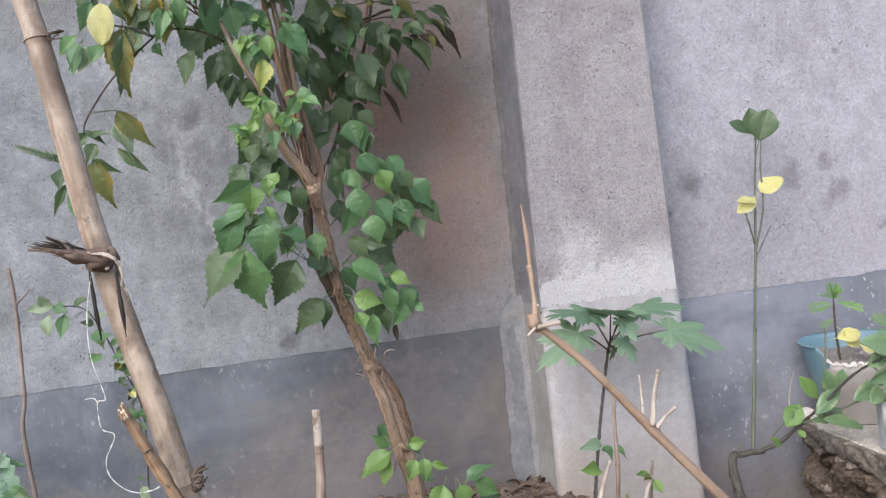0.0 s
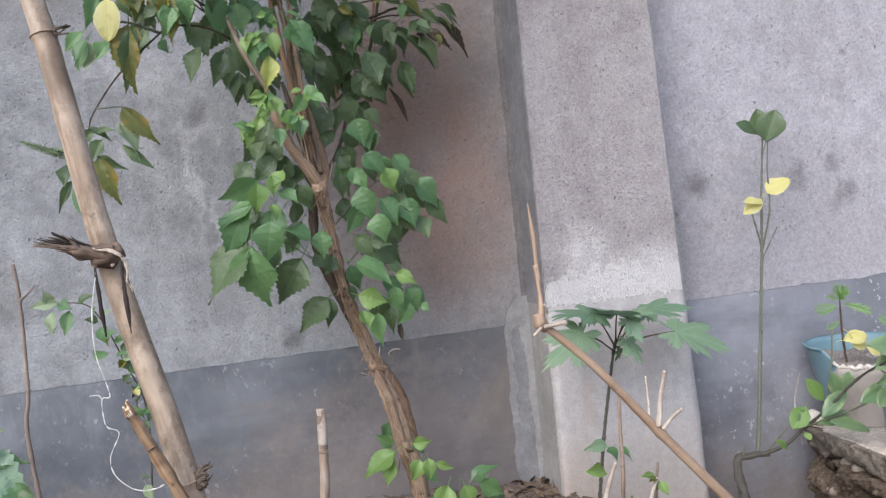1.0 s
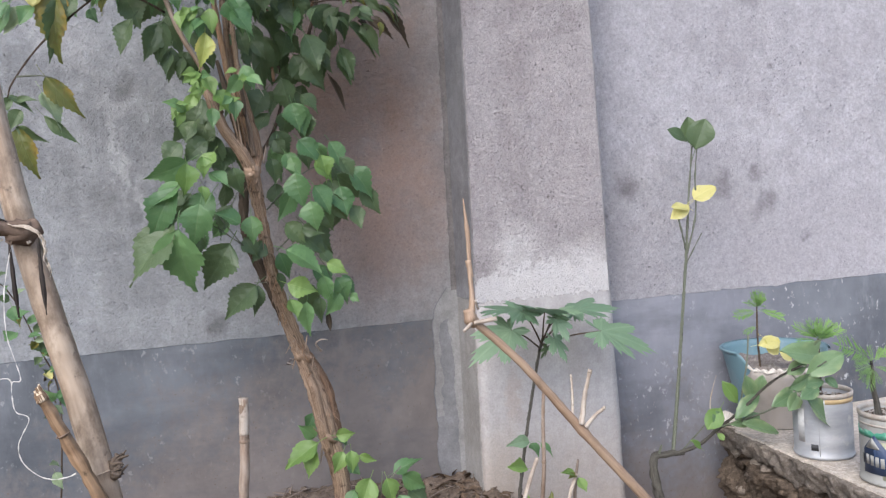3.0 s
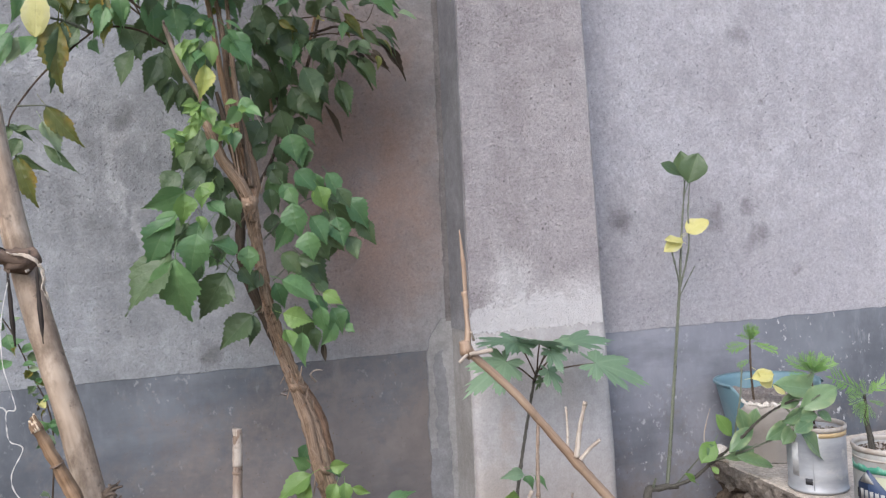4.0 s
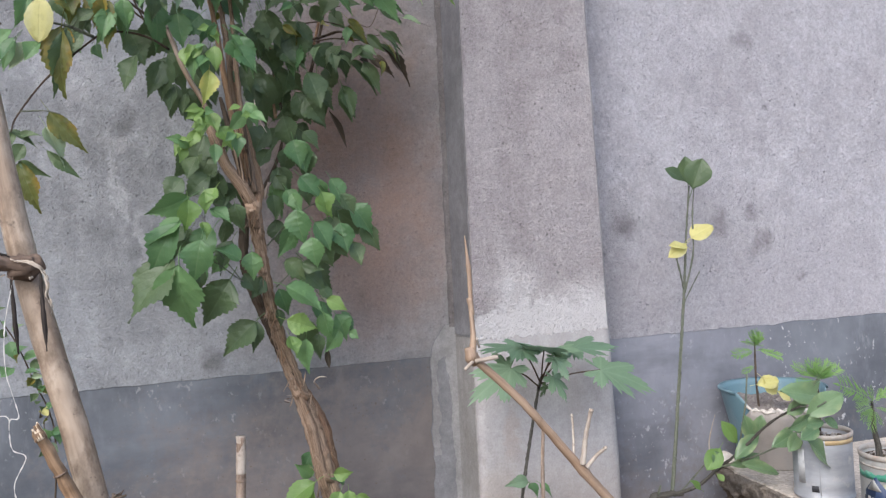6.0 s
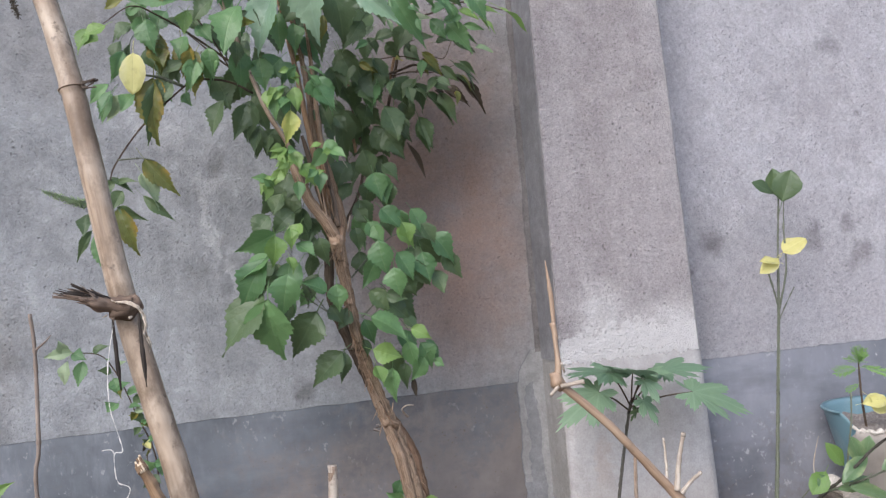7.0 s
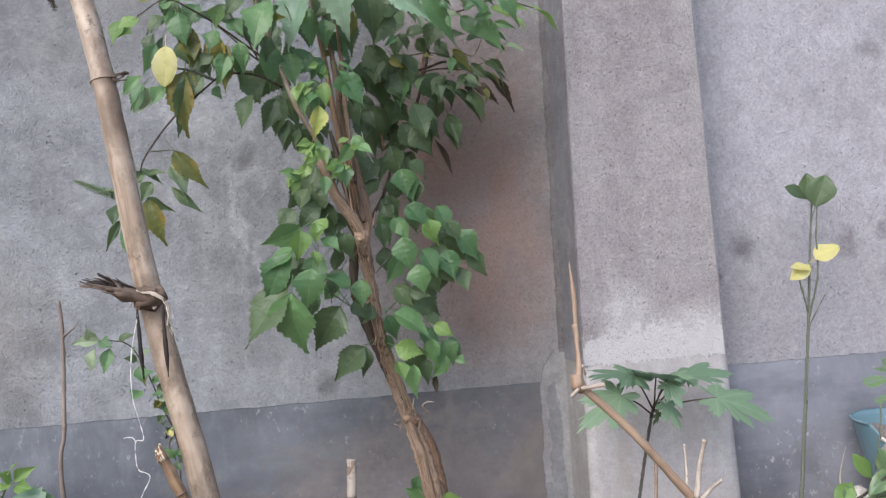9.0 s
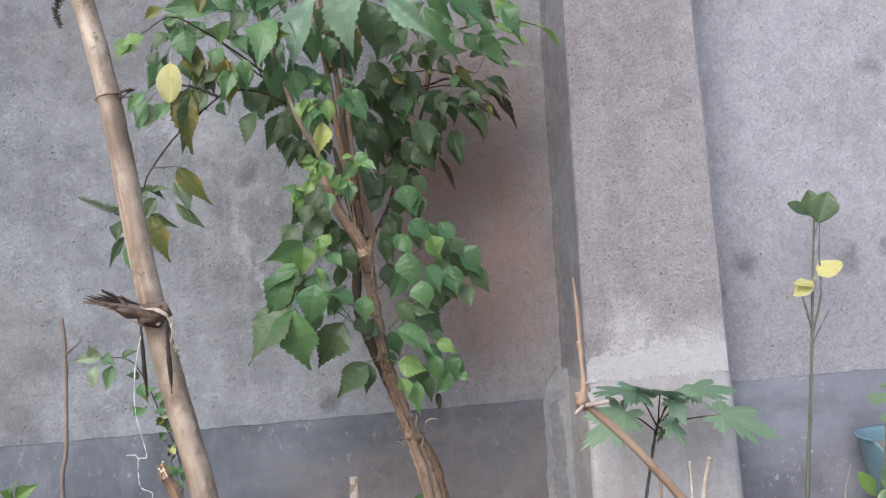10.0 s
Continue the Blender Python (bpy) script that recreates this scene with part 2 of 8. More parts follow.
def dado_cement():
    """Trowelled cement of the wall's foot: blue-grey clouds, scuffs, flecks and earth splashes."""
    m = Mat("dado_cement", 0.7, spec=0.25)
    p = m.place()
    big = m.noise(p, 3.2, 6, 0.62)
    c = m.mix(m.ramp(big, 0.34, 0.66), (0.068, 0.075, 0.088), (0.142, 0.154, 0.175))
    scuff = m.noise(m.scaled(p, 11.0, 11.0, 3.5), 1.0, 7, 0.72)
    c = m.mix(m.math("MULTIPLY", m.ramp(scuff, 0.5, 0.74, 0, 0.5), m.ramp(m.noise(p, 2.3, 4, 0.6), 0.4, 0.62, 0.15, 1.0)), c, (0.30, 0.31, 0.355))
    drip = m.noise(m.scaled(p, 20.0, 20.0, 7.0), 1.0, 6, 0.7)
    c = m.mix(m.math("MULTIPLY", m.ramp(drip, 0.57, 0.74, 0, 0.5), m.ramp(m.noise(p, 5.0, 4, 0.65), 0.5, 0.64)), c, (0.40, 0.40, 0.425))
    sep = m.nt.nodes.new("ShaderNodeSeparateXYZ")
    m.nt.links.new(p, sep.inputs[0])
    fleck = m.math("MULTIPLY", m.ramp(m.noise(m.scaled(p, 1.0, 1.0, 0.75), 62.0, 4, 0.65), 0.61, 0.67), m.ramp(m.noise(p, 4.0, 4, 0.65), 0.45, 0.57))
    c = m.mix(m.math("MULTIPLY", fleck, m.ramp(sep.outputs[0], 0.5, 1.1, 0.25, 0.85)), c, (0.55, 0.55, 0.55))
    # paler, bluer stretch from x 1.0, fading out towards 1.9
    pale_right = m.math("MULTIPLY", m.math("MULTIPLY", m.ramp(sep.outputs[0], 1.0, 1.2, 0, 0.75), m.ramp(sep.outputs[0], 1.5, 1.9, 1, 0.15)), m.ramp(m.noise(m.scaled(p, 4.0, 4.0, 2.0), 1.0, 6, 0.65), 0.3, 0.62, 0.35, 1.0))
    c = m.mix(pale_right, c, (0.285, 0.288, 0.335))
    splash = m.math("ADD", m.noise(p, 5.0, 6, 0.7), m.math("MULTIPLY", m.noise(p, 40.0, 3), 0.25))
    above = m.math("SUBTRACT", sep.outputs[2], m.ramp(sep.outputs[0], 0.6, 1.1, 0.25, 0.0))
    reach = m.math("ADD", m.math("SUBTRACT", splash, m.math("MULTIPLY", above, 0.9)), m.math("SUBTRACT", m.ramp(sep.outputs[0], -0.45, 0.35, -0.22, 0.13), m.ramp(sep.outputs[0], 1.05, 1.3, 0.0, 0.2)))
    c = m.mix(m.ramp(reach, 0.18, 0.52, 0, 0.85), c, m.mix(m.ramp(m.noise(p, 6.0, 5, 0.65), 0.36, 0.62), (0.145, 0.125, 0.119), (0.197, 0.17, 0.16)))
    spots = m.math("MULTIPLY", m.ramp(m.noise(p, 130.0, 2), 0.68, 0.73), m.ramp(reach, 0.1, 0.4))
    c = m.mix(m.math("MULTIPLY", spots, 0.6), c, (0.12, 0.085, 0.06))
    m.color(c)
    trowel = m.noise(m.scaled(p, 3.0, 3.0, 9.0), 1.0, 5, 0.6)
    c = m.mix(m.ramp(trowel, 0.52, 0.7, 0, 0.35), c, (0.055, 0.058, 0.07))
    m.color(c)
    m.bump(m.math("ADD", m.noise(p, 45.0, 4), m.math("ADD", m.math("MULTIPLY", big, 3.0), m.math("MULTIPLY", trowel, 3.0))), 0.5, 0.002)
    return m.m


dado = dado_cement()


def earth(name, dark, light, scale=1.0, bumpy=0.006):
    m = Mat(name, 0.95, spec=0.1)
    p = m.place()
    a = m.noise(p, 7.0 * scale, 6, 0.65)
    c = m.mix(m.ramp(a, 0.3, 0.7), dark, light)
    c = m.mix(m.ramp(m.noise(p, 70.0 * scale, 4, 0.7), 0.45, 0.75, 0, 0.7), c, tuple(v * 1.6 for v in light))
    c = m.mix(m.ramp(m.noise(p, 160.0 * scale, 3), 0.55, 0.7, 0, 0.6), c, tuple(v * 0.4 for v in dark))
    m.color(c).bump(m.noise(p, 55.0 * scale, 6, 0.7), 0.9, bumpy)
    return m.m


soil = earth("soil", (0.088, 0.066, 0.052), (0.185, 0.144, 0.115))
mud = earth("mud", (0.048, 0.036, 0.028), (0.145, 0.112, 0.086), 1.3, 0.009)
coat_cement = earth("ledge_coat", (0.11, 0.092, 0.078), (0.24, 0.207, 0.178), 1.6, 0.01)
ledge_stone = earth("ledge_stone", (0.14, 0.112, 0.092), (0.28, 0.237, 0.2), 1.5, 0.008)
ledge_top = earth("ledge_top", (0.36, 0.315, 0.27), (0.50, 0.45, 0.395), 1.0, 0.002)
litter_mat = earth("litter", (0.06, 0.04, 0.03), (0.16, 0.115, 0.08), 2.0)


def cane(name, dark, base, light, along=2.0, gloss=0.55, blotch=0.5):
    """Dry stems; u runs round, v along in metres."""
    m = Mat(name, gloss, spec=0.35)
    uv = m.coord("UV")
    fine = m.noise(m.scaled(uv, 14.0, along * 3, 1), 1.0, 5, 0.6)
    slow = m.noise(m.scaled(uv, 2.5, along * 2.5, 1), 1.0, 5, 0.6)
    c = m.mix(m.ramp(fine, 0.35, 0.65), dark, base)
    c = m.mix(m.ramp(slow, 0.4, 0.7), c, light)
    c = m.mix(m.ramp(m.noise(m.place(), 5.5, 3, 0.5), 0.44, 0.6, 0, blotch * 0.62), c, dark)
    spot = m.noise(m.place(), 30.0, 5, 0.65)
    c = m.mix(m.ramp(spot, 0.62, 0.72, 0, blotch), c, tuple(v * 0.35 for v in dark))
    c = m.mix(m.ramp(m.noise(m.scaled(m.place(), 1.0, 1.0, 0.6), 20.0, 5, 0.7), 0.47, 0.64, 0, blotch * 0.75), c, tuple(0.7 * v for v in dark))
    m.color(c).bump(m.math("ADD", fine, m.math("MULTIPLY", spot, 0.4)), 0.5, 0.0012)
    return m.m


bamboo_skin = cane("bamboo", (0.2, 0.138, 0.095), (0.375, 0.282, 0.205), (0.55, 0.455, 0.365), 2.2, 0.45, 1.0)
shoot_brown = cane("shoot_brown", (0.13, 0.078, 0.046), (0.27, 0.17, 0.10), (0.40, 0.275, 0.175), 2.5, 0.6, 0.9)
bamboo_cut = cane("bamboo_cut", (0.45, 0.33, 0.22), (0.58, 0.46, 0.33), (0.7, 0.6, 0.47), 3.0, 0.7, 0.2)
cane_tan = cane("cane_tan", (0.22, 0.146, 0.1), (0.335, 0.233, 0.163), (0.42, 0.312, 0.228), 2.0, 0.55, 0.4)
stake_grey = cane("stake_grey", (0.15, 0.115, 0.095), (0.24, 0.19, 0.16), (0.33, 0.27, 0.23), 3.0, 0.8, 0.6)
stub_pale = cane("stub_pale", (0.29, 0.23, 0.185), (0.45, 0.385, 0.325), (0.6, 0.545, 0.48), 4.0, 0.75, 0.8)
husk_dark = cane("husk_dark", (0.045, 0.033, 0.027), (0.12, 0.09, 0.07), (0.2, 0.155, 0.12), 3.0, 0.85, 0.6)
husk_black = cane("husk_black", (0.02, 0.016, 0.014), (0.04, 0.031, 0.027), (0.075, 0.058, 0.048), 3.0, 0.85, 0.3)
husk_brown = cane("husk_brown", (0.09, 0.06, 0.045), (0.2, 0.14, 0.105), (0.31, 0.23, 0.18), 4.0, 0.85, 0.8)
twine_pale = cane("twine", (0.33, 0.26, 0.2), (0.5, 0.43, 0.36), (0.62, 0.56, 0.49), 30.0, 0.9, 0.2)
thread_white = cane("thread", (0.5, 0.48, 0.45), (0.62, 0.6, 0.57), (0.72, 0.7, 0.68), 30.0, 0.8, 0.1)


def bark(name, dark, base, light):
    m = Mat(name, 0.9, spec=0.15)
    uv = m.coord("UV")
    strip = m.noise(m.scaled(uv, 40.0, 16.0, 1), 1.0, 8, 0.8)
    wide = m.noise(m.scaled(uv, 5.0, 3.0, 1), 1.0, 4, 0.6)
    c = m.mix(m.ramp(strip, 0.38, 0.55), dark, base)
    c = m.mix(m.math("MULTIPLY", m.ramp(wide, 0.42, 0.7), m.ramp(strip, 0.4, 0.6, 0.35, 1.0)), c, light)
    c = m.mix(m.ramp(m.noise(m.place(), 45.0, 4), 0.6, 0.72, 0, 0.7), c, tuple(v * 0.4 for v in dark))
    m.color(c).bump(m.math("ADD", strip, m.math("MULTIPLY", wide, 0.6)), 1.0, 0.004)
    return m.m


bark_brown = bark("bark_brown", (0.07, 0.043, 0.03), (0.33, 0.225, 0.155), (0.51, 0.385, 0.29))
bark_red = bark("bark_red", (0.125, 0.068, 0.04), (0.36, 0.222, 0.14), (0.5, 0.345, 0.23))
bark_rust = bark("bark_rust", (0.09, 0.052, 0.035), (0.215, 0.135, 0.09), (0.3, 0.195, 0.135))
bark_dark = bark("bark_dark", (0.05, 0.038, 0.031), (0.12, 0.088, 0.066), (0.19, 0.146, 0.112))
stem_green = bark("stem_green", (0.085, 0.095, 0.07), (0.17, 0.185, 0.14), (0.29, 0.3, 0.24))
stem_grey = bark("stem_grey", (0.04, 0.037, 0.033), (0.10, 0.092, 0.08), (0.19, 0.18, 0.155))


def leaf_mat(name, low, high, vein, edge=None, rough=0.4, through=0.34, blotch=0.0):
    """A leaf: midrib and side veins, tone that differs leaf by leaf, a little light let through."""
    m = Mat(name, rough, spec=0.5)
    uv = m.coord("UV")
    sep = m.nt.nodes.new("ShaderNodeSeparateXYZ")
    m.nt.links.new(uv, sep.inputs[0])
    off = m.math("ABSOLUTE", m.math("SUBTRACT", sep.outputs[0], 0.5))
    rib = m.ramp(off, 0.012, 0.03, 1, 0)
    saw = m.math("FRACT", m.math("MULTIPLY", m.math("SUBTRACT", sep.outputs[1], m.math("MULTIPLY", off, 0.9)), 5.4))
    side = m.ramp(m.math("ABSOLUTE", m.math("SUBTRACT", saw, 0.5)), 0.015, 0.11, 1, 0)
    lines = m.math("MAXIMUM", rib, m.math("MULTIPLY", side, 0.4))
    tone = m.math("ADD", m.math("MULTIPLY", m.random(), 0.65), m.math("MULTIPLY", m.noise(m.place(), 22.0, 3), 0.45))
    c = m.mix(m.ramp(tone, 0.1, 0.9), low, high)
    c = m.mix(m.math("MULTIPLY", m.noise(m.place(), 55.0, 4, 0.7), 0.35), c, tuple(0.55 * v for v in low))
    c = m.mix(m.math("MULTIPLY", lines, 0.2), c, vein)
    if edge:
        c = m.mix(m.math("MULTIPLY", m.ramp(off, 0.18, 0.46), m.ramp(m.noise(m.place(), 40.0, 3), 0.4, 0.62)), c, edge)
    if blotch:
        c = m.mix(m.math("MULTIPLY", m.ramp(m.noise(m.place(), 75.0, 3), 0.58, 0.68), blotch), c, (0.13, 0.075, 0.03))
    m.color(c)
    m.bump(m.math("SUBTRACT", m.math("MULTIPLY", m.noise(m.place(), 70.0, 3, 0.6), 1.6), m.math("MULTIPLY", lines, 0.45)), 0.5, 0.003)
    tr = m.nt.nodes.new("ShaderNodeBsdfTranslucent")
    m.set(tr, 0, m.mix(0.4, c, tuple(min(1, v * 1.6) for v in high)))
    sh = m.nt.nodes.new("ShaderNodeMixShader")
    sh.inputs[0].default_value = through
    m.nt.links.new(m.b.outputs[0], sh.inputs[1])
    m.nt.links.new(tr.outputs[0], sh.inputs[2])
    m.nt.links.new(sh.outputs[0], m.nt.nodes["Material Output"].inputs[0])
    return m.m


LEAF = {
    # d: deep green, also the painted shade of leaves inside the shrub
    "d": leaf_mat("leaf_deep_shade", (0.064, 0.106, 0.05), (0.128, 0.188, 0.085), (0.17, 0.24, 0.12)),
    "g": leaf_mat("leaf_green", (0.07, 0.158, 0.07), (0.17, 0.308, 0.122), (0.25, 0.36, 0.18)),
    "b": leaf_mat("leaf_bright", (0.135, 0.25, 0.065), (0.232, 0.355, 0.105), (0.34, 0.46, 0.17)),
    "q": leaf_mat("leaf_turning", (0.34, 0.4, 0.09), (0.47, 0.5, 0.16), (0.5, 0.52, 0.22), (0.55, 0.5, 0.15), 0.45, 0.35, blotch=0.1),
    "p": leaf_mat("leaf_pale", (0.22, 0.31, 0.17), (0.34, 0.42, 0.26), (0.42, 0.48, 0.34), blotch=0.25),
    "o": leaf_mat("leaf_olive", (0.10, 0.125, 0.03), (0.2, 0.2, 0.05), (0.22, 0.25, 0.09), (0.33, 0.22, 0.04), blotch=0.6),
    "y": leaf_mat("leaf_yellow", (0.56, 0.51, 0.17), (0.68, 0.64, 0.27), (0.7, 0.66, 0.33), (0.6, 0.57, 0.33), 0.5, 0.35, blotch=0.15),
    "k": leaf_mat("leaf_dry", (0.035, 0.028, 0.02), (0.085, 0.065, 0.045), (0.08, 0.06, 0.04), None, 0.8, 0.1),
    "c": leaf_mat("leaf_citrus", (0.08, 0.15, 0.072), (0.185, 0.28, 0.14), (0.25, 0.34, 0.2), (0.24, 0.3, 0.15), 0.3, 0.22),
    "w": leaf_mat("leaf_papaya", (0.15, 0.245, 0.145), (0.24, 0.35, 0.22), (0.33, 0.43, 0.3), None, 0.5, 0.35),
    # s: the sky's sheen on glossy leaves, painted as a pale blue-green base
    "s": leaf_mat("leaf_painted_sheen", (0.19, 0.31, 0.2), (0.28, 0.4, 0.28), (0.32, 0.45, 0.35), None, 0.28, 0.25),
    "v": leaf_mat("leaf_papaya_deep", (0.105, 0.19, 0.115), (0.175, 0.27, 0.17), (0.23, 0.32, 0.22), None, 0.5, 0.25),
    "m": leaf_mat("leaf_feather", (0.15, 0.29, 0.08), (0.23, 0.38, 0.12), (0.3, 0.44, 0.18), None, 0.5, 0.35),
}


# ---------------------------------------------------------------- mesh helpers
def thing(name, base, label, category, group="", kind=""):
    ob = new(name)
    ob.location = base
    ob.empty_display_size = 0.05
    return tagged(ob, label, category, group, kind)


def rest(ob, parent):
    """Parents ob, whose mesh or matrix is given in world places, to a thing or a part of one."""
    ob.parent = parent
    if parent.type == "EMPTY":
        ob.matrix_parent_inverse = Matrix.Translation(-Vector(parent.location))
    return ob


def mesh_of(name, bm, material, smooth=True):
    me = bpy.data.meshes.new(name)
    bm.to_mesh(me)
    bm.free()
    me.materials.append(material)
    for p in me.polygons:
        p.use_smooth = smooth
    return me


def part(name, bm, material, parent, label="", smooth=True):
    ob = new(name, mesh_of(name, bm, material, smooth))
    if label:
        tagged(ob, label)
    return rest(ob, parent)


def solo(name, bm, material, label, category, group="", kind="", smooth=True):
    return tagged(new(name, mesh_of(name, bm, material, smooth)), label, category, group, kind)


def curve_points(points, step=0.012):
    """A smooth line through the given places, sampled evenly."""
    p = [Vector(q) for q in points]
    p = [p[0] * 2 - p[1]] + p + [p[-1] * 2 - p[-2]]
    out = []
    for i in range(1, len(p) - 2):
        a, b, c, d = p[i - 1 : i + 3]
        n = max(2, int((c - b).length / step))
        for k in range(n):
            t = k / n
            out.append(((b * 2) + (c - a) * t + (a * 2 - b * 5 + c * 4 - d) * t * t + (b * 3 - a - c * 3 + d) * t**3) * 0.5)
    out.append(p[-2])
    return out


def tube(points, radii, sides=10, step=0.012, rough=0.0, freq=30.0, bm=None, ridges=0.0, lobes=5, twist=0.0, shape=None, caps=True):
    """A round bar along a line; radii are spread along it. rough: uneven skin; ridges: lengthwise strands; shape(s): radius factor at s metres."""
    bm = bm or bmesh.new()
    uvl = bm.loops.layers.uv.verify()
    pts = curve_points(points, step)
    ways = [(pts[min(i + 1, len(pts) - 1)] - pts[max(i - 1, 0)]).normalized() for i in range(len(pts))]
    side = ways[0].orthogonal().normalized()
    rings, run, lens = [], 0.0, []
    for i, (q, w) in enumerate(zip(pts, ways)):
        side = (side - w * side.dot(w)).normalized()
        over = w.cross(side)
        if i:
            run += (q - pts[i - 1]).length
        lens.append(run)
        f = i / (len(pts) - 1) * (len(radii) - 1)
        k = min(int(f), len(radii) - 2)
        r = radii[k] + (radii[k + 1] - radii[k]) * (f - k)
        if shape:
            r *= shape(run)
        ring = []
        for s in range(sides):
            a = 2 * math.pi * s / sides
            rr = r * (1 + ridges * math.sin(lobes * a + twist * run + 2.0 * noise.noise(q * 9)))
            v = q + (side * math.cos(a) + over * math.sin(a)) * rr
            if rough:
                v = v + (v - q).normalized() * (rough * noise.noise(v * freq))
            ring.append(bm.verts.new(v))
        rings.append(ring)
    for i in range(len(rings) - 1):
        for s in range(sides):
            n = (s + 1) % sides
            f = bm.faces.new((rings[i][s], rings[i][n], rings[i + 1][n], rings[i + 1][s]))
            for loop, (u, v) in zip(f.loops, ((s, i), (s + 1, i), (s + 1, i + 1), (s, i + 1))):
                loop[uvl].uv = (u / sides, lens[v])
    if caps:
        bm.faces.new(rings[0][::-1])
        bm.faces.new(rings[-1])
    return bm


def slab(outline, y0, y1, bevel=0.0):
    """A flat piece on the wall: outline in x and z, from y0 (front) to y1."""
    bm = bmesh.new()
    f = bm.faces.new([bm.verts.new((x, y0, z)) for x, z in outline])
    ext = bmesh.ops.extrude_face_region(bm, geom=[f])
    for v in ext["geom"]:
        if isinstance(v, bmesh.types.BMVert):
            v.co.y = y1
    bmesh.ops.recalc_face_normals(bm, faces=bm.faces)
    return bm


def box(x0, y0, z0, x1, y1, z1, bevel=0.0, bm=None):
    bm = bm or bmesh.new()
    made = bmesh.ops.create_cube(bm, size=1.0)
    for v in made["verts"]:
        v.co = ((x0 + x1) / 2 + v.co.x * (x1 - x0), (y0 + y1) / 2 + v.co.y * (y1 - y0), (z0 + z1) / 2 + v.co.z * (z1 - z0))
    if bevel:
        bmesh.ops.bevel(bm, geom=list({e for v in made["verts"] for e in v.link_edges}), offset=bevel, segments=3, affect="EDGES", profile=0.6)
    return bm


def ragged(x0, x1, z, n, amount, freq=9.0, seed=0.0):
    """An uneven line along x at about the height z."""
    return [(x0 + (x1 - x0) * i / n, z + amount * (noise.noise((x0 + (x1 - x0) * i / n) * Vector((freq, 0, 0)) + Vector((0, seed, 0))) + 0.5 * noise.noise((x0 + (x1 - x0) * i / n) * Vector((freq * 4, 0, 0)) + Vector((0, seed, 3))))) for i in range(n + 1)]


# ---------------------------------------------------------------- the wall
WALL, FRONT, DADO, TOP = 2.25, 2.07, 0.71, 2.7
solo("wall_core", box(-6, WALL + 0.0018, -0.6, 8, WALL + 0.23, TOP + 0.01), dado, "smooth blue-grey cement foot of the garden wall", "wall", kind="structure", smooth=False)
edge = ragged(-6, 0.672, DADO, 420, 0.003, 14.0)
# the brown right of the shrub is its shadow, held in the plaster colour
solo("wall_plaster_left", slab(edge + [(0.672, TOP), (-6, TOP)], WALL, WALL + 0.003), plaster_left, "rough grey sand plaster with damp stains and the shrub's shadow painted brown on a garden wall", "wall", kind="structure", smooth=False)
edge = ragged(1.082, 8, DADO, 420, 0.007, 10.0, 4.0)
solo("wall_plaster_right", slab(edge + [(8, TOP), (1.082, TOP)], WALL, WALL + 0.003), plaster_right, "rough pale grey plaster with dark mould spots", "wall", kind="structure", smooth=False)


def pilaster():
    def left(z):
        return 0.676 + 0.0154 * (z - 1)

    def right(z):
        return 1.078 - 0.0154 * (z - 1)

    root = thing("pilaster", (0.875, FRONT + 0.09, -0.3), "plastered concrete pilaster standing against the garden wall", "pilaster", kind="structure")
    bm = bmesh.new()
    rows = []
    for k in range(31):
        z = -0.3 + 3.0 * k / 30
        l, r = left(z) + 0.003 * noise.noise((0, 0, z * 6)), right(z) + 0.004 * noise.noise((5, 0, z * 6))
        ring = [(l, FRONT + 0.03), (l, FRONT + 0.018), (l + 0.004, FRONT + 0.010), (l + 0.012, FRONT + 0.0055), (l + 0.024, FRONT + 0.0042), (r - 0.03, FRONT + 0.0042), (r - 0.016, FRONT + 0.008), (r - 0.006, FRONT + 0.015), (r, FRONT + 0.028), (r, WALL + 0.01)]
        rows.append([bm.verts.new((x, y, z)) for x, y in ring])
    for a, b in zip(rows, rows[1:]):
        for i in range(9):
            bm.faces.new((a[i], a[i + 1], b[i + 1], b[i]))
    shaft = part("shaft", bm, pilaster_foot, root, "smooth pinkish cement shaft")
    # side face towards the wall corner, darker than the front; its foot lighter and browner
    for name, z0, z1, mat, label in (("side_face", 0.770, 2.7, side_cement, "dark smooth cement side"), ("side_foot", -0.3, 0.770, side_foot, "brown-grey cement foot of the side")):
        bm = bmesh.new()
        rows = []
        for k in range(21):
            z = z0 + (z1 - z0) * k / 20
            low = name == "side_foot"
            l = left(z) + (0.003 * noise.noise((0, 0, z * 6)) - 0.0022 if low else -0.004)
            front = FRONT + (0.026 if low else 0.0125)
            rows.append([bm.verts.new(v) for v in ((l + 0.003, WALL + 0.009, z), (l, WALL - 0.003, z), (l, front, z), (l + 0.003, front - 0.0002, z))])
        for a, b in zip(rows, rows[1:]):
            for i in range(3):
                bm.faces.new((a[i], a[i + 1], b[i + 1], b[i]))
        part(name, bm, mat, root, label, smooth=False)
    n = 140
    low = [(left(0.8) - 0.002 + (right(0.8) - left(0.8) - 0.014) * i / n, 0.765 + 0.010 * noise.noise((i * 0.11, 2, 0)) + 0.008 * noise.noise((i * 0.4, 7, 0))) for i in range(n + 1)]
    part("rough_coat", slab(low + [(right(2.7) - 0.016, TOP), (left(2.7) - 0.002, TOP)], FRONT + 0.0033, FRONT + 0.012), plaster_pilaster, root, "rough pitted plaster coat with a pale lower band", smooth=False)


pilaster()

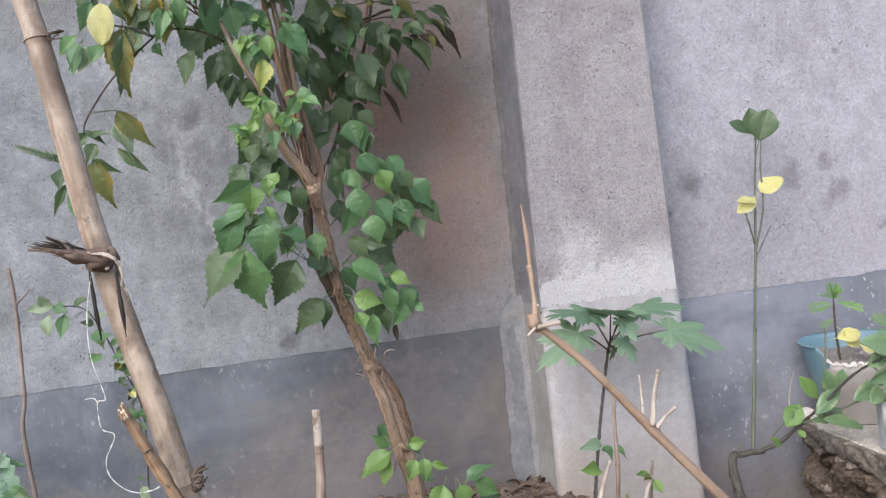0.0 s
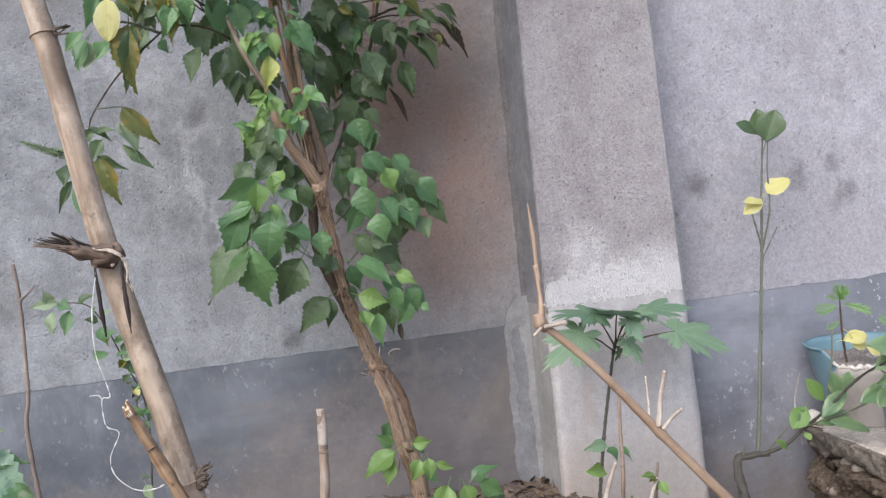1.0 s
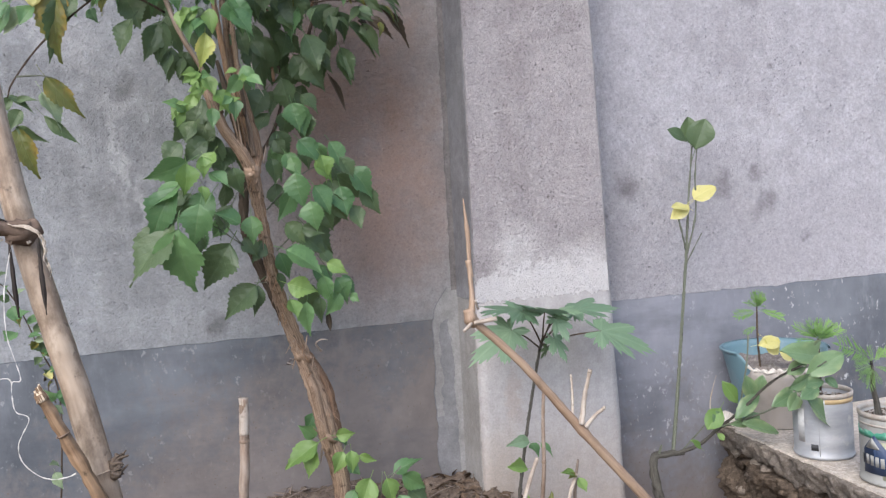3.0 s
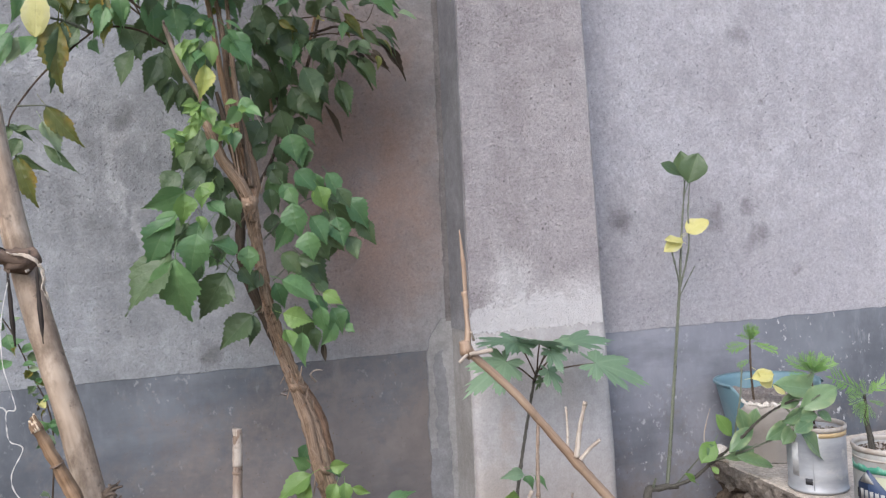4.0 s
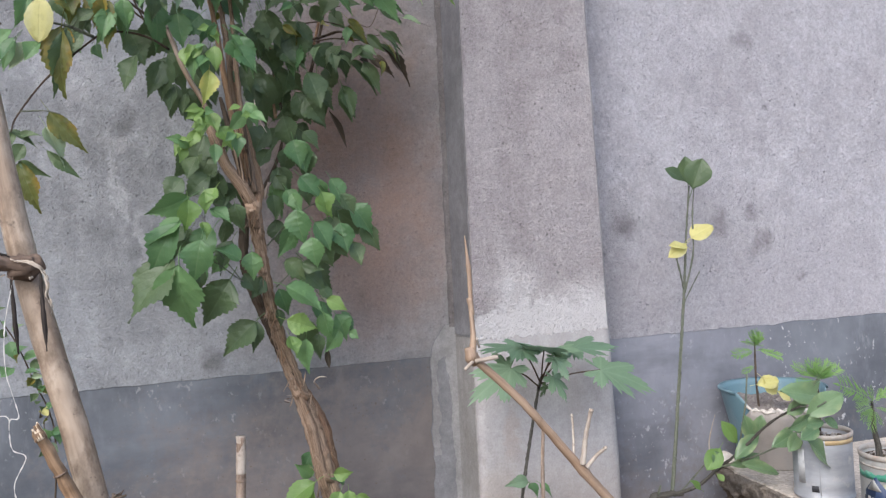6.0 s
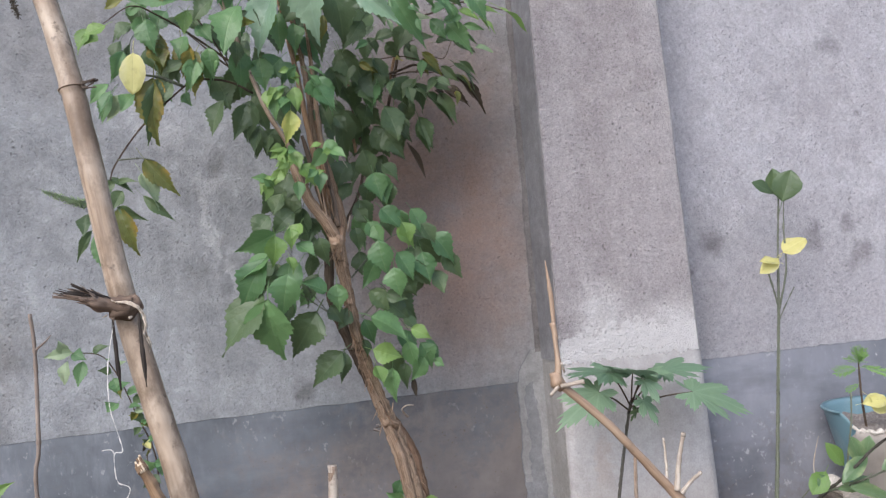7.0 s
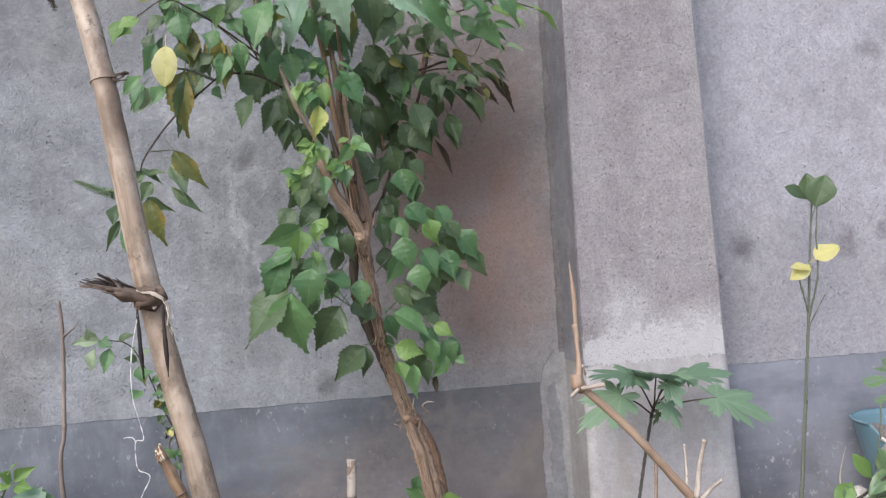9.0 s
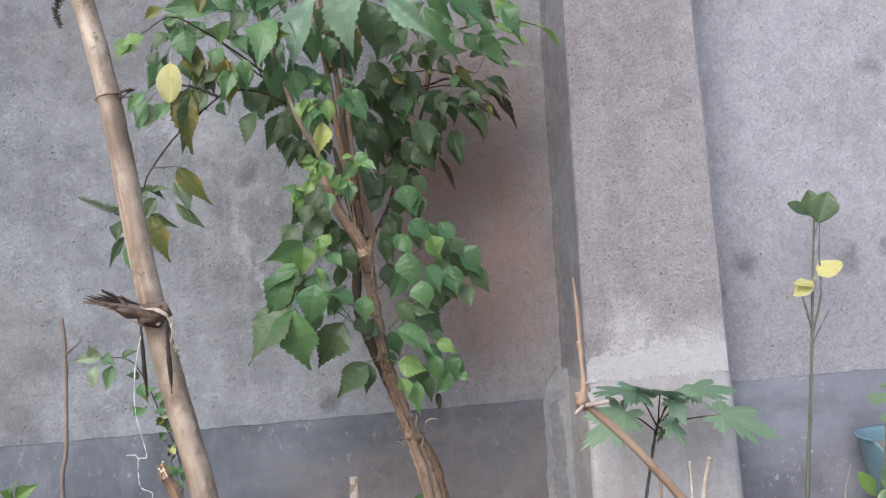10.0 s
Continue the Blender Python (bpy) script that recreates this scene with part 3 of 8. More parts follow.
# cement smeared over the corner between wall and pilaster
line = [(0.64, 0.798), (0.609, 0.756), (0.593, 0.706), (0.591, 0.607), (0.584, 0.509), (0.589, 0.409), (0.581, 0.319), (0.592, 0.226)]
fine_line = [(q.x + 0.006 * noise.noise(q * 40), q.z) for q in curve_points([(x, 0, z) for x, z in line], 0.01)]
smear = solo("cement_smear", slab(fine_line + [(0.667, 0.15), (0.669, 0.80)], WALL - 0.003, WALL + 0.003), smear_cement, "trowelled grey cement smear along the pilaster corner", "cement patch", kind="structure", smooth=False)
rim = [(x + 0.002, z) for x, z in fine_line if z > 0.42]
inner = [(x + 0.004 + 0.075 / (1 + math.exp((0.712 - z) * 260)) * (1 - max(0.0, (z - 0.74) / 0.058) * 0.55) + max(-0.003, 0.016 + 0.022 * noise.noise((z * 16, 4, 0)) + 0.010 * noise.noise((z * 70, 1, 0))), z) for x, z in rim]
part("pale_edge", slab(rim + inner[::-1], WALL - 0.0036, WALL - 0.0028), smear_pale, smear, "pale raised edge", smooth=False)
band = [(z, 0.015 + 0.006 * noise.noise((z * 11, 9, 0)) + 0.005 * noise.noise((z * 50, 2, 0))) for z in [0.17 + 0.6 * k / 90 for k in range(91)]]
part("pale_band", slab([(0.6685, 0.17), (0.6690, 0.77)] + [(0.662 - w * (1.0 + 0.7 * math.exp(-(((z - 0.72) / 0.08) ** 2))), z) for z, w in band[::-1]], WALL - 0.0038, WALL - 0.0028), smear_pale, smear, "pale cement in the corner", smooth=False)


# narrow fillet of cement in the corner above, its dark colour painting the corner's shadow line
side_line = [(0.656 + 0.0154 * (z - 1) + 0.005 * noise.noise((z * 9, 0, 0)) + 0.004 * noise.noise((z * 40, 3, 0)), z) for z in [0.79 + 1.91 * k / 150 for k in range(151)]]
solo("corner_fillet", slab(side_line[::-1] + [(0.669, 0.79), (0.6965, TOP)], WALL - 0.004, WALL + 0.002), fillet_shaded, "thin cement fillet in the pilaster corner, coloured dark as the corner's shadow line", "cement fillet", kind="structure", smooth=False)


# ---------------------------------------------------------------- the ground
def ground_height(x, y):
    bed = 0.255 + 0.02 * noise.noise((x * 2.1, y * 2.1, 0))
    fall = min(1, max(0, (x - 0.66) / 0.34))
    fall = fall * fall * (3 - 2 * fall)
    z = bed * (1 - fall) + 0.01 * fall
    front = min(1, max(0, (1.75 - y) / 0.9))
    z = z * (1 - front) + 0.0 * front
    z += 0.05 * math.exp(-(((x - 0.16) / 0.16) ** 2) - ((y - 2.1) / 0.14) ** 2)
    near = math.exp(-max(0, abs(x - 0.6) - 1.4)) * math.exp(-max(0, 1.3 - y))
    z += near * (0.028 * noise.noise((x * 13, y * 13, 1)) + 0.016 * noise.noise((x * 34, y * 34, 2)) + 0.007 * noise.noise((x * 80, y * 80, 5)))
    return z


def ground():
    xs = np.unique(np.concatenate([-np.geomspace(0.9, 400, 40), np.linspace(-0.9, 2.0, 190), 2.0 + np.geomspace(0.02, 400, 40)]))
    ys = np.unique(np.concatenate([1.4 - np.geomspace(0.02, 400, 44), np.linspace(1.4, 2.27, 64), 2.3 + np.geomspace(0.05, 400, 24)]))
    verts = [(x, y, ground_height(x, y)) for y in ys for x in xs]
    w = len(xs)
    faces = [(j * w + i, j * w + i + 1, (j + 1) * w + i + 1, (j + 1) * w + i) for j in range(len(ys) - 1) for i in range(w - 1)]
    me = bpy.data.meshes.new("ground")
    me.from_pydata(verts, [], faces)
    me.materials.append(soil)
    for p in me.polygons:
        p.use_smooth = True
    tagged(new("ground", me), "dry brown garden soil heaped in a bed along the wall", "soil", kind="structure")


ground()


# ---------------------------------------------------------------- leaves
def blade(kind, seed):
    """A leaf of length 1 along y and width 1 across x, its upper side towards z."""
    rng = random.Random(seed)
    bm = bmesh.new()
    uvl = bm.loops.layers.uv.verify()
    rows = {"broad": 24, "small": 16, "citrus": 12, "curl": 10, "round": 14}[kind]
    fold = {"broad": 0.42, "small": 0.4, "citrus": 0.3, "curl": 0.9, "round": 0.2}[kind] * rng.uniform(0.4, 1.5)
    droop = {"broad": 0.42, "small": 0.34, "citrus": 0.2, "curl": 0.25, "round": 0.12}[kind] * rng.uniform(0.2, 1.7)
    bend = rng.uniform(-0.12, 0.12)
    cols = (-1, -0.72, -0.36, 0, 0.36, 0.72, 1)
    twist = rng.uniform(-0.8, 0.8) if kind in ("broad", "small") else 0.0
    veins = {"broad": 6.0, "small": 5.0, "citrus": 7.0, "curl": 3.0, "round": 5.0}[kind]
    full = rng.uniform(0.78, 0.95)
    grid = []
    for i in range(rows + 1):
        v = i / rows
        if kind == "citrus":
            w = math.sin(math.pi * v**1.1) ** 0.8
        elif kind == "round":
            w = math.sin(math.pi * v) ** 0.6 * (1.05 - 0.25 * v)
        elif kind == "curl":
            w = math.sin(math.pi * v) ** 0.9
        else:
            soft, cut = (0.8, 0.82) if kind == "broad" else (0.8, 0.62)
            w = max(0.0, math.sin(math.pi * v**full)) ** soft * (1 - cut * max(0.0, (v - 0.5) / 0.5) ** 0.9)
        toothed = kind in ("broad", "small") and 0 < i < rows
        saw = (0.085 if kind == "broad" else 0.06) * (1 if i % 2 else -1) * min(w, 0.7) if toothed else 0.0
        row = []
        for c in cols:
            x = 0.5 * c * (w + (saw if abs(c) == 1 else 0)) * (1 + (0.05 * rng.uniform(-1, 1) if abs(c) == 1 else 0))
            z = fold * abs(x) * (1.25 - abs(x)) - droop * v * v + 0.05 * math.sin(v * 7 + seed + c * 2) * c * c
            if toothed:
                z += 0.014 * math.sin((v - 0.5 * abs(x)) * 6.283 * veins) * (1 - c * c) * abs(c) * 4 * w
            z += twist * x * v
            x += bend * v * v
            if kind == "curl":
                z = 0.35 * x * x * 4 - droop * v
            y = v + (0.03 * abs(c) if saw > 0 and abs(c) == 1 else 0)
            row.append((bm.verts.new((x, y, z)), (0.5 + x - bend * v * v, v)))
        grid.append(row)
    for a, b in zip(grid, grid[1:]):
        for i in range(len(cols) - 1):
            q = (a[i], a[i + 1], b[i + 1], b[i])
            f = bm.faces.new([e[0] for e in q])
            for loop, e in zip(f.loops, q):
                loop[uvl].uv = e[1]
    if kind != "curl":
        ends = []
        for y, z, r in ((0.02, 0.0, 0.016), (-0.14, 0.03, 0.014), (-0.3, 0.0, 0.016)):
            ends.append([bm.verts.new((r * math.cos(k), y, z + r * math.sin(k))) for k in (0.5, 2.6, 4.7)])
        for a, b in zip(ends, ends[1:]):
            for i in range(3):
                f = bm.faces.new((a[i], a[(i + 1) % 3], b[(i + 1) % 3], b[i]))
                for loop in f.loops:
                    loop[uvl].uv = (0.5, 0.5)
    bmesh.ops.remove_doubles(bm, verts=bm.verts, dist=1e-5)
    return mesh_of("leaf", bm, LEAF["g"])


BLADES = {kind: [blade(kind, 11 * n + 3) for n in range(count)] for kind, count in (("broad", 10), ("small", 7), ("citrus", 6), ("curl", 3), ("round", 2))}
leaf_rng = random.Random(5)


def hang(parent, mesh, tone, base, tip, width, normal, name="leaf", label=""):
    """Puts a blade from base to tip, its upper side turned towards normal."""
    a, b = Vector(base), Vector(tip)
    y = b - a
    length = y.length
    y.normalize()
    x = y.cross(Vector(normal)).normalized()
    z = x.cross(y)
    ob = new(name, mesh)
    m = Matrix((x * width, y * length, z * (0.4 * width + 0.6 * length))).transposed().to_4x4()
    m.translation = a
    ob.matrix_basis = m
    ob.material_slots[0].link = "OBJECT"
    ob.material_slots[0].material = LEAF[tone]
    return rest(ob, parent)


def leaf(parent, kind, tone, base, tip, width):
    r = leaf_rng
    normal = (-0.15 + r.uniform(-0.6, 0.6), -0.95, 0.45 + r.uniform(-0.5, 0.6))
    return hang(parent, r.choice(BLADES[kind]), tone, base, tip, width * (1.05 if kind == "citrus" else 0.96), normal)


def stalk(parent, points, radii, material=None, name="stem", sides=7, label="", **more):
    return part(name, tube(points, radii, sides, **more), material or bark_dark, parent, label)


# ---------------------------------------------------------------- bamboo pole
def bamboo_pole():
    root = thing("bamboo_pole", (-0.115, 1.36, 0.02), "dry straw-coloured bamboo pole leaning with broken side shoots", "bamboo pole")
    top, n2, n1, low = Vector((-0.4, 1.48, 1.626)), Vector((-0.348, 1.46, 1.402)), Vector((-0.284, 1.43, 1.019)), Vector((-0.198, 1.41, 0.628))
    foot = Vector((-0.10, 1.37, 0.0))
    line = [top + (top - n2) * 0.6, top, n2, n1, low, foot]
    pts = curve_points(line, 0.01)

    def node_bulge(s):
        f = 1.0
        for d in marks:
            f += 0.10 * math.exp(-(((s - d) / 0.006) ** 2)) - 0.05 * math.exp(-(((s - d - 0.012) / 0.006) ** 2))
        return f

    marks, run = [], 0.0
    for a, b in zip(pts, pts[1:]):
        run += (b - a).length
        for q in (n2, n1, low):
            if (b - q).length < 0.0055 and (not marks or run - marks[-1] > 0.05):
                marks.append(run)
    part("culm", tube(line, [0.0185, 0.0195, 0.0208, 0.0216, 0.0235, 0.0245], 28, 0.006, 0.0012, 22.0, shape=node_bulge), bamboo_skin, root)
    axis = (n1 - low).normalized()
    for q, r in ((n2, 0.0218), (n1, 0.0227), (low, 0.0243)):
        ax = (n2 - n1).normalized() if q != low else axis
        side = ax.orthogonal().normalized()
        ring = [q + (Matrix.Rotation(k * math.pi / 8, 3, ax) @ side) * (r + 0.001 * noise.noise(Vector((k, q.x * 30, 2)))) for k in range(17)]
        part("node_ring", tube(ring, [0.0014, 0.0017, 0.0014], 6, 0.004, 0.001, 80.0), bamboo_skin, root)
    # husk remains at the nodes
    rng = random.Random(3)
    for q, d, n, s in ((n2, Vector((0.03, -0.01, 0.004)), 7, 0.4), (low, Vector((0.024, -0.012, 0.006)), 26, 0.8)):
        for k in range(n):
            a = q + Vector((0.02, -0.015, rng.uniform(-0.012, 0.02) * s))
            b = a + d * rng.uniform(0.3, 0.9) + Vector((rng.uniform(-0.004, 0.008), rng.uniform(-0.01, 0.01), rng.uniform(-0.012, 0.02))) * s
            part("husk", tube([a, (a + b) / 2 + Vector((rng.uniform(-0.003, 0.003), 0, rng.uniform(-0.004, 0.005))), b], [0.007 * s, 0.0042 * s, 0.0012], 6, 0.005, 0.003, 110.0), husk_dark, root, "frayed dark husk")
    # broken side shoot at the middle node
    s0 = n1 + Vector((0.004, -0.022, 0.004))
    s1 = Vector((-0.319, 1.385, 1.032))
    shoot = part("side_shoot", tube([s0 + Vector((0.01, -0.004, 0)), s0.lerp(s1, 0.5), s1, (-0.339, 1.375, 1.043)], [0.014, 0.012, 0.0105, 0.006], 18, 0.004, 0.004, 80.0, ridges=0.16, lobes=9), husk_brown, root, "torn grey-brown side shoot")
    tips = ((-0.357, 1.37, 1.066), (-0.372, 1.365, 1.056), (-0.379, 1.37, 1.048), (-0.352, 1.37, 1.037), (-0.342, 1.38, 1.056))
    for k in range(62):
        u = rng.random()
        f = u * (len(tips) - 1)
        n = min(int(f), len(tips) - 2)
        tip = Vector(tips[n]).lerp(Vector(tips[n + 1]), f - n) if k > 4 else Vector(tips[k])
        tip = tip + Vector((rng.uniform(-0.004, 0.022), rng.uniform(-0.008, 0.008), rng.uniform(-0.003, 0.003)))
        high = (tip.z - s1.z) * 0.5
        start = s0.lerp(s1, rng.uniform(0.35, 0.95)) + Vector((0, rng.uniform(-0.009, 0.004), high * 0.6 + rng.uniform(-0.004, 0.004)))
        mid = start.lerp(tip, 0.5) + Vector((0, -0.003, rng.uniform(-0.002, 0.002)))
        wide = rng.uniform(0.0008, 0.0024)
        part("splinter", tube([start, mid, tip], [wide, wide, wide * 0.35], 5, 0.01, 0.0014, 90.0), husk_black if tip.z > s1.z + 0.018 and k % 3 else (stake_grey if k % 6 == 0 else husk_brown), shoot)
    for a, b, c, w in (((-0.299, 1.395, 1.004), (-0.296, 1.39, 0.948), (-0.295, 1.4, 0.888), 0.0042), ((-0.254, 1.372, 1.01), (-0.252, 1.368, 0.957), (-0.25, 1.37, 0.891), 0.0044)):
        part("dark_strip", tube([a, b, c], [w * 0.5, w * 0.8, w, w * 0.25], 6, 0.008, 0.0016, 70.0), husk_black, root, "dark dried sheath strip")
    knot = part("knot", tube([n1 + Vector((0.024, -0.016, 0.012)), n1 + Vector((0.004, -0.024, 0.002)), n1 + Vector((-0.018, -0.02, -0.002))], [0.013, 0.0195, 0.0135], 18, 0.004, 0.006, 75.0, ridges=0.08, lobes=7), husk_brown, root, "brown scarred node")
    for k in range(12):
        q = n1 + Vector((rng.uniform(-0.024, 0.02), -0.036 + rng.uniform(0, 0.01), rng.uniform(-0.018, 0.012)))
        part("bark_flake", tube([q, q + Vector((rng.uniform(-0.008, 0.008), -0.003, rng.uniform(-0.012, 0.004)))], [0.0022, 0.0006], 5, 0.004, 0.001, 90.0), (husk_black, twine_pale, husk_brown)[k % 3], knot)
    # lower cut shoot bound to the pole
    a, b, c = Vector((-0.266, 1.35, 0.774)), Vector((-0.237, 1.355, 0.704)), Vector((-0.19, 1.36, 0.59))
    spur = part("cut_shoot", tube([a, b, c, c + (c - b) * 0.8], [0.008, 0.0092, 0.0095, 0.0095], 20, 0.004, 0.003, 55.0, ridges=0.1, lobes=7, twist=4.0), shoot_brown, root, "split cane shoot with a pale cut end")
    for k in range(9):
        turn = Matrix.Rotation(k * 0.7, 3, (b - a).normalized())
        o = (turn @ (b - a).orthogonal()).normalized() * 0.0055
        part("splinter", tube([a + o + (b - a).normalized() * 0.012, a + o * 1.1 + (a - b).normalized() * rng.uniform(0.001, 0.015)], [0.0042, 0.0016], 6, 0.004, 0.0015, 90.0), bamboo_cut if k % 3 else shoot_brown, spur, "pale splintered cut")
    for s in (0.95,):
        q = a.lerp(b, s)
        ax = (b - a).normalized()
        sd = ax.orthogonal()
        ring = [q + (Matrix.Rotation(k * math.pi / 6, 3, ax) @ sd).normalized() * 0.0108 for k in range(13)]
        part("binding", tube(ring, [0.0009, 0.0011, 0.0007], 5, 0.004, 0.001, 90.0), husk_brown, spur)
    # twine round the node
    for k in range(6):
        end = 7 - k % 3
        line = [Vector(p) + Vector((rng.uniform(-0.0022, 0.0022), -0.006 + rng.uniform(-0.002, 0.002), rng.uniform(-0.0022, 0.0022))) for p in ((-0.295, 1.395, 1.032), (-0.267, 1.378, 1.027), (-0.25, 1.375, 1.014), (-0.244, 1.375, 0.995), (-0.245, 1.375, 0.976), (-0.239, 1.38, 0.958), (-0.242, 1.385, 0.946))][:end]
        part("twine", tube(line, [0.0008, 0.0012, 0.0006], 5, 0.003, 0.0022, 160.0), twine_pale, root, "frayed pale twine")
    return root


pole = bamboo_pole()

thread = thing("hanging_thread", (-0.297, 1.36, 0.656), "thin white thread hanging in loops from the bamboo pole", "thread")
stalk(thread, [(-0.296, 1.385, 0.995), (-0.308, 1.38, 0.932), (-0.308, 1.37, 0.868), (-0.296, 1.36, 0.822), (-0.292, 1.36, 0.796), (-0.304, 1.36, 0.794), (-0.305, 1.36, 0.764), (-0.301, 1.36, 0.748),
    (-0.285, 1.36, 0.736), (-0.302, 1.36, 0.7), (-0.299, 1.36, 0.672), (-0.28, 1.36, 0.649), (-0.26, 1.36, 0.639), (-0.239, 1.365, 0.638), (-0.227, 1.365, 0.642)], [0.0007, 0.0009, 0.0006, 0.0008], thread_white, "strand", 6, "", step=0.003, rough=0.0012, freq=120.0)
stalk(thread, [(-0.321, 1.355, 0.802), (-0.309, 1.36, 0.801), (-0.304, 1.36, 0.793)], [0.0006, 0.001, 0.001], thread_white, "loose_end", 5)


# ---------------------------------------------------------------- stakes
stake_tan = cane("stake_tan", (0.15, 0.098, 0.07), (0.31, 0.225, 0.165), (0.5, 0.42, 0.35), 4.0, 0.75, 0.9)


def stake(name, label, points, radii, material, nodes=(), cap=None, group="dry stakes in the bed", cap_len=0.03):
    root = thing(name, points[-1], label, "stake", group)
    pts = [Vector(p) for p in points]
    part("cane", tube(pts, radii, 12, 0.008, 0.0012, 50.0), material, root)
    for k in nodes:
        i = min(int(k), len(pts) - 2)
        q = pts[i].lerp(pts[i + 1], k - i)
        ax = (pts[i + 1] - pts[i]).normalized()
        f = k / (len(pts) - 1) * (len(radii) - 1)
        r = radii[min(int(f), len(radii) - 1)]
        part("joint", tube([q - ax * 0.006, q, q + ax * 0.006], [r * 0.95, r * 1.25, r * 0.95], 10, 0.002, 0.0008, 90.0), material, root)
    if cap:
        ax = (pts[0] - pts[1]).normalized()
        part("cut_end", tube([pts[0] - ax * cap_len, pts[0] + ax * 0.0015], [radii[0] * 1.12, radii[0] * 1.03], 12, 0.004, 0.0015, 70.0), cap, root, "pale weathered cut end")
    return root


thin = stake("thin_stake", "thin grey-brown twig stake standing in the bed", [(-0.484, 1.6, 1.027), (-0.48, 1.6, 0.959), (-0.485, 1.6, 0.793), (-0.492, 1.6, 0.655), (-0.44, 1.6, 0.1)], [0.0032, 0.004, 0.0045, 0.005], stake_grey, (1.0, 2.0))
stalk(thin, [(-0.48, 1.6, 0.959), (-0.457, 1.59, 0.975), (-0.448, 1.59, 0.985)], [0.0025, 0.0015, 0.0008], stake_grey, "twig", 5)
stake("cut_stake", "short cane stake with a bleached cut top", [(0.042, 1.8, 0.639), (0.037, 1.8, 0.547), (0.033, 1.8, 0.485), (0.026, 1.8, 0.403), (0.03, 1.8, 0.2)], [0.0100, 0.0108, 0.0112, 0.0115], stake_tan, (1.0,), stub_pale, cap_len=0.078)
stake("slim_stake", "slim tan cane stake behind the papaya", [(0.762, 1.86, 0.564), (0.754, 1.86, 0.467), (0.75, 1.86, 0.369), (0.737, 1.86, 0.238), (0.745, 1.86, 0.1)], [0.004, 0.005, 0.0055, 0.0055], stake_tan, (1.9,))
stake("slim_stake", "slim pale cane stick leaning beside the papaya", [(0.711, 1.8, 0.412), (0.69, 1.8, 0.368), (0.657, 1.8, 0.277), (0.645, 1.8, 0.245), (0.66, 1.8, 0.15)], [0.005, 0.0055, 0.0055], stub_pale, ())
stub = stake("short_stake", "short brown stick with a frayed top and yellowing leaves", [(0.838, 1.85, 0.375), (0.829, 1.85, 0.326), (0.824, 1.85, 0.226), (0.87, 1.85, 0.04)], [0.003, 0.006, 0.0065], stake_grey, (1.0,))
stalk(stub, [(0.828, 1.84, 0.343), (0.805, 1.83, 0.308), (0.795, 1.83, 0.264)], [0.005, 0.005, 0.0045], stub_pale, "broken_spur", 8)
stake("pale_stick", "pale broken stick lying on the earth by the ledge", [(1.231, 1.66, 0.209), (1.225, 1.68, 0.196), (1.223, 1.72, 0.16)], [0.007, 0.0075, 0.008], stub_pale, ())
stake("thin_stake", "thin dry twig standing by the cracked bucket", [(1.367, 2.03, 0.495), (1.353, 2.03, 0.458), (1.345, 2.035, 0.41), (1.36, 2.04, 0.36), (1.44, 2.06, 0.32)], [0.001, 0.0018, 0.0024, 0.0024], stub_pale, ())


# ---------------------------------------------------------------- leaning cane
def leaning_cane():
    root = thing("leaning_cane", (1.06, 1.6, 0.02), "tan cane leaning over the bed with a sharp upright shoot", "cane")
    knee, fork = Vector((0.51, 1.62, 0.785)), Vector((0.749, 1.62, 0.514))
    end = Vector((0.894, 1.62, 0.34))
    part("culm", tube([knee, (0.616, 1.62, 0.679), fork, end, end + (end - fork) * 1.55], [0.0085, 0.0092, 0.0108, 0.0115, 0.012], 14, 0.006, 0.001, 50.0,
        shape=lambda s: 1 + 0.22 * math.exp(-(((s - (fork - knee).length) / 0.01) ** 2))), cane_tan, root)
    spike = part("spike", tube([knee, (0.515, 1.62, 0.823), (0.517, 1.63, 0.883), (0.521, 1.64, 0.955), (0.519, 1.65, 1.039)], [0.009, 0.005, 0.0048, 0.0052, 0.001], 10, 0.006, 0.0008, 60.0), cane_tan, root, "sharp dry upright shoot")
    part("sheath", tube([(0.519, 1.63, 0.871), (0.516, 1.632, 0.907)], [0.0062, 0.0068], 9, 0.006, 0.001, 80.0), cane_tan, spike)
    part("knee", tube([knee + Vector((-0.004, 0, 0.02)), knee, knee + Vector((0.012, 0, -0.012))], [0.010, 0.0155, 0.011], 12, 0.004, 0.004, 60.0), cane_tan, root, "knobbly node")
    for a, b, r in (((0.508, 1.61, 0.777), (0.488, 1.605, 0.762), 0.0042), ((0.513, 1.61, 0.777), (0.557, 1.59, 0.784), 0.0052), ((0.527, 1.62, 0.804), (0.516, 1.6, 0.825), 0.0025)):
        part("twig", tube([a, b], [r, r * 0.85], 8, 0.006, 0.0012, 80.0), stub_pale, root, "pale broken twig")
    for pts, r in ((((0.729, 1.625, 0.545), (0.734, 1.63, 0.595), (0.738, 1.64, 0.63)), 0.0028), (((0.743, 1.61, 0.533), (0.75, 1.6, 0.598), (0.759, 1.59, 0.647)), 0.0052), (((0.75, 1.605, 0.527), (0.767, 1.595, 0.55), (0.783, 1.585, 0.566)), 0.004)):
        tw = part("side_twig", tube(pts, [r * 1.3, r, r * 0.85], 10, 0.005, 0.0016, 90.0), stub_pale, root, "bleached cut side twig")
        part("tip", tube([pts[-1], Vector(pts[-1]) + (Vector(pts[-1]) - Vector(pts[1])).normalized() * 0.007], [r * 1.05, r * 0.9], 9, 0.003, 0.0012, 120.0), stub_pale, tw)
    return root


leaning_cane()


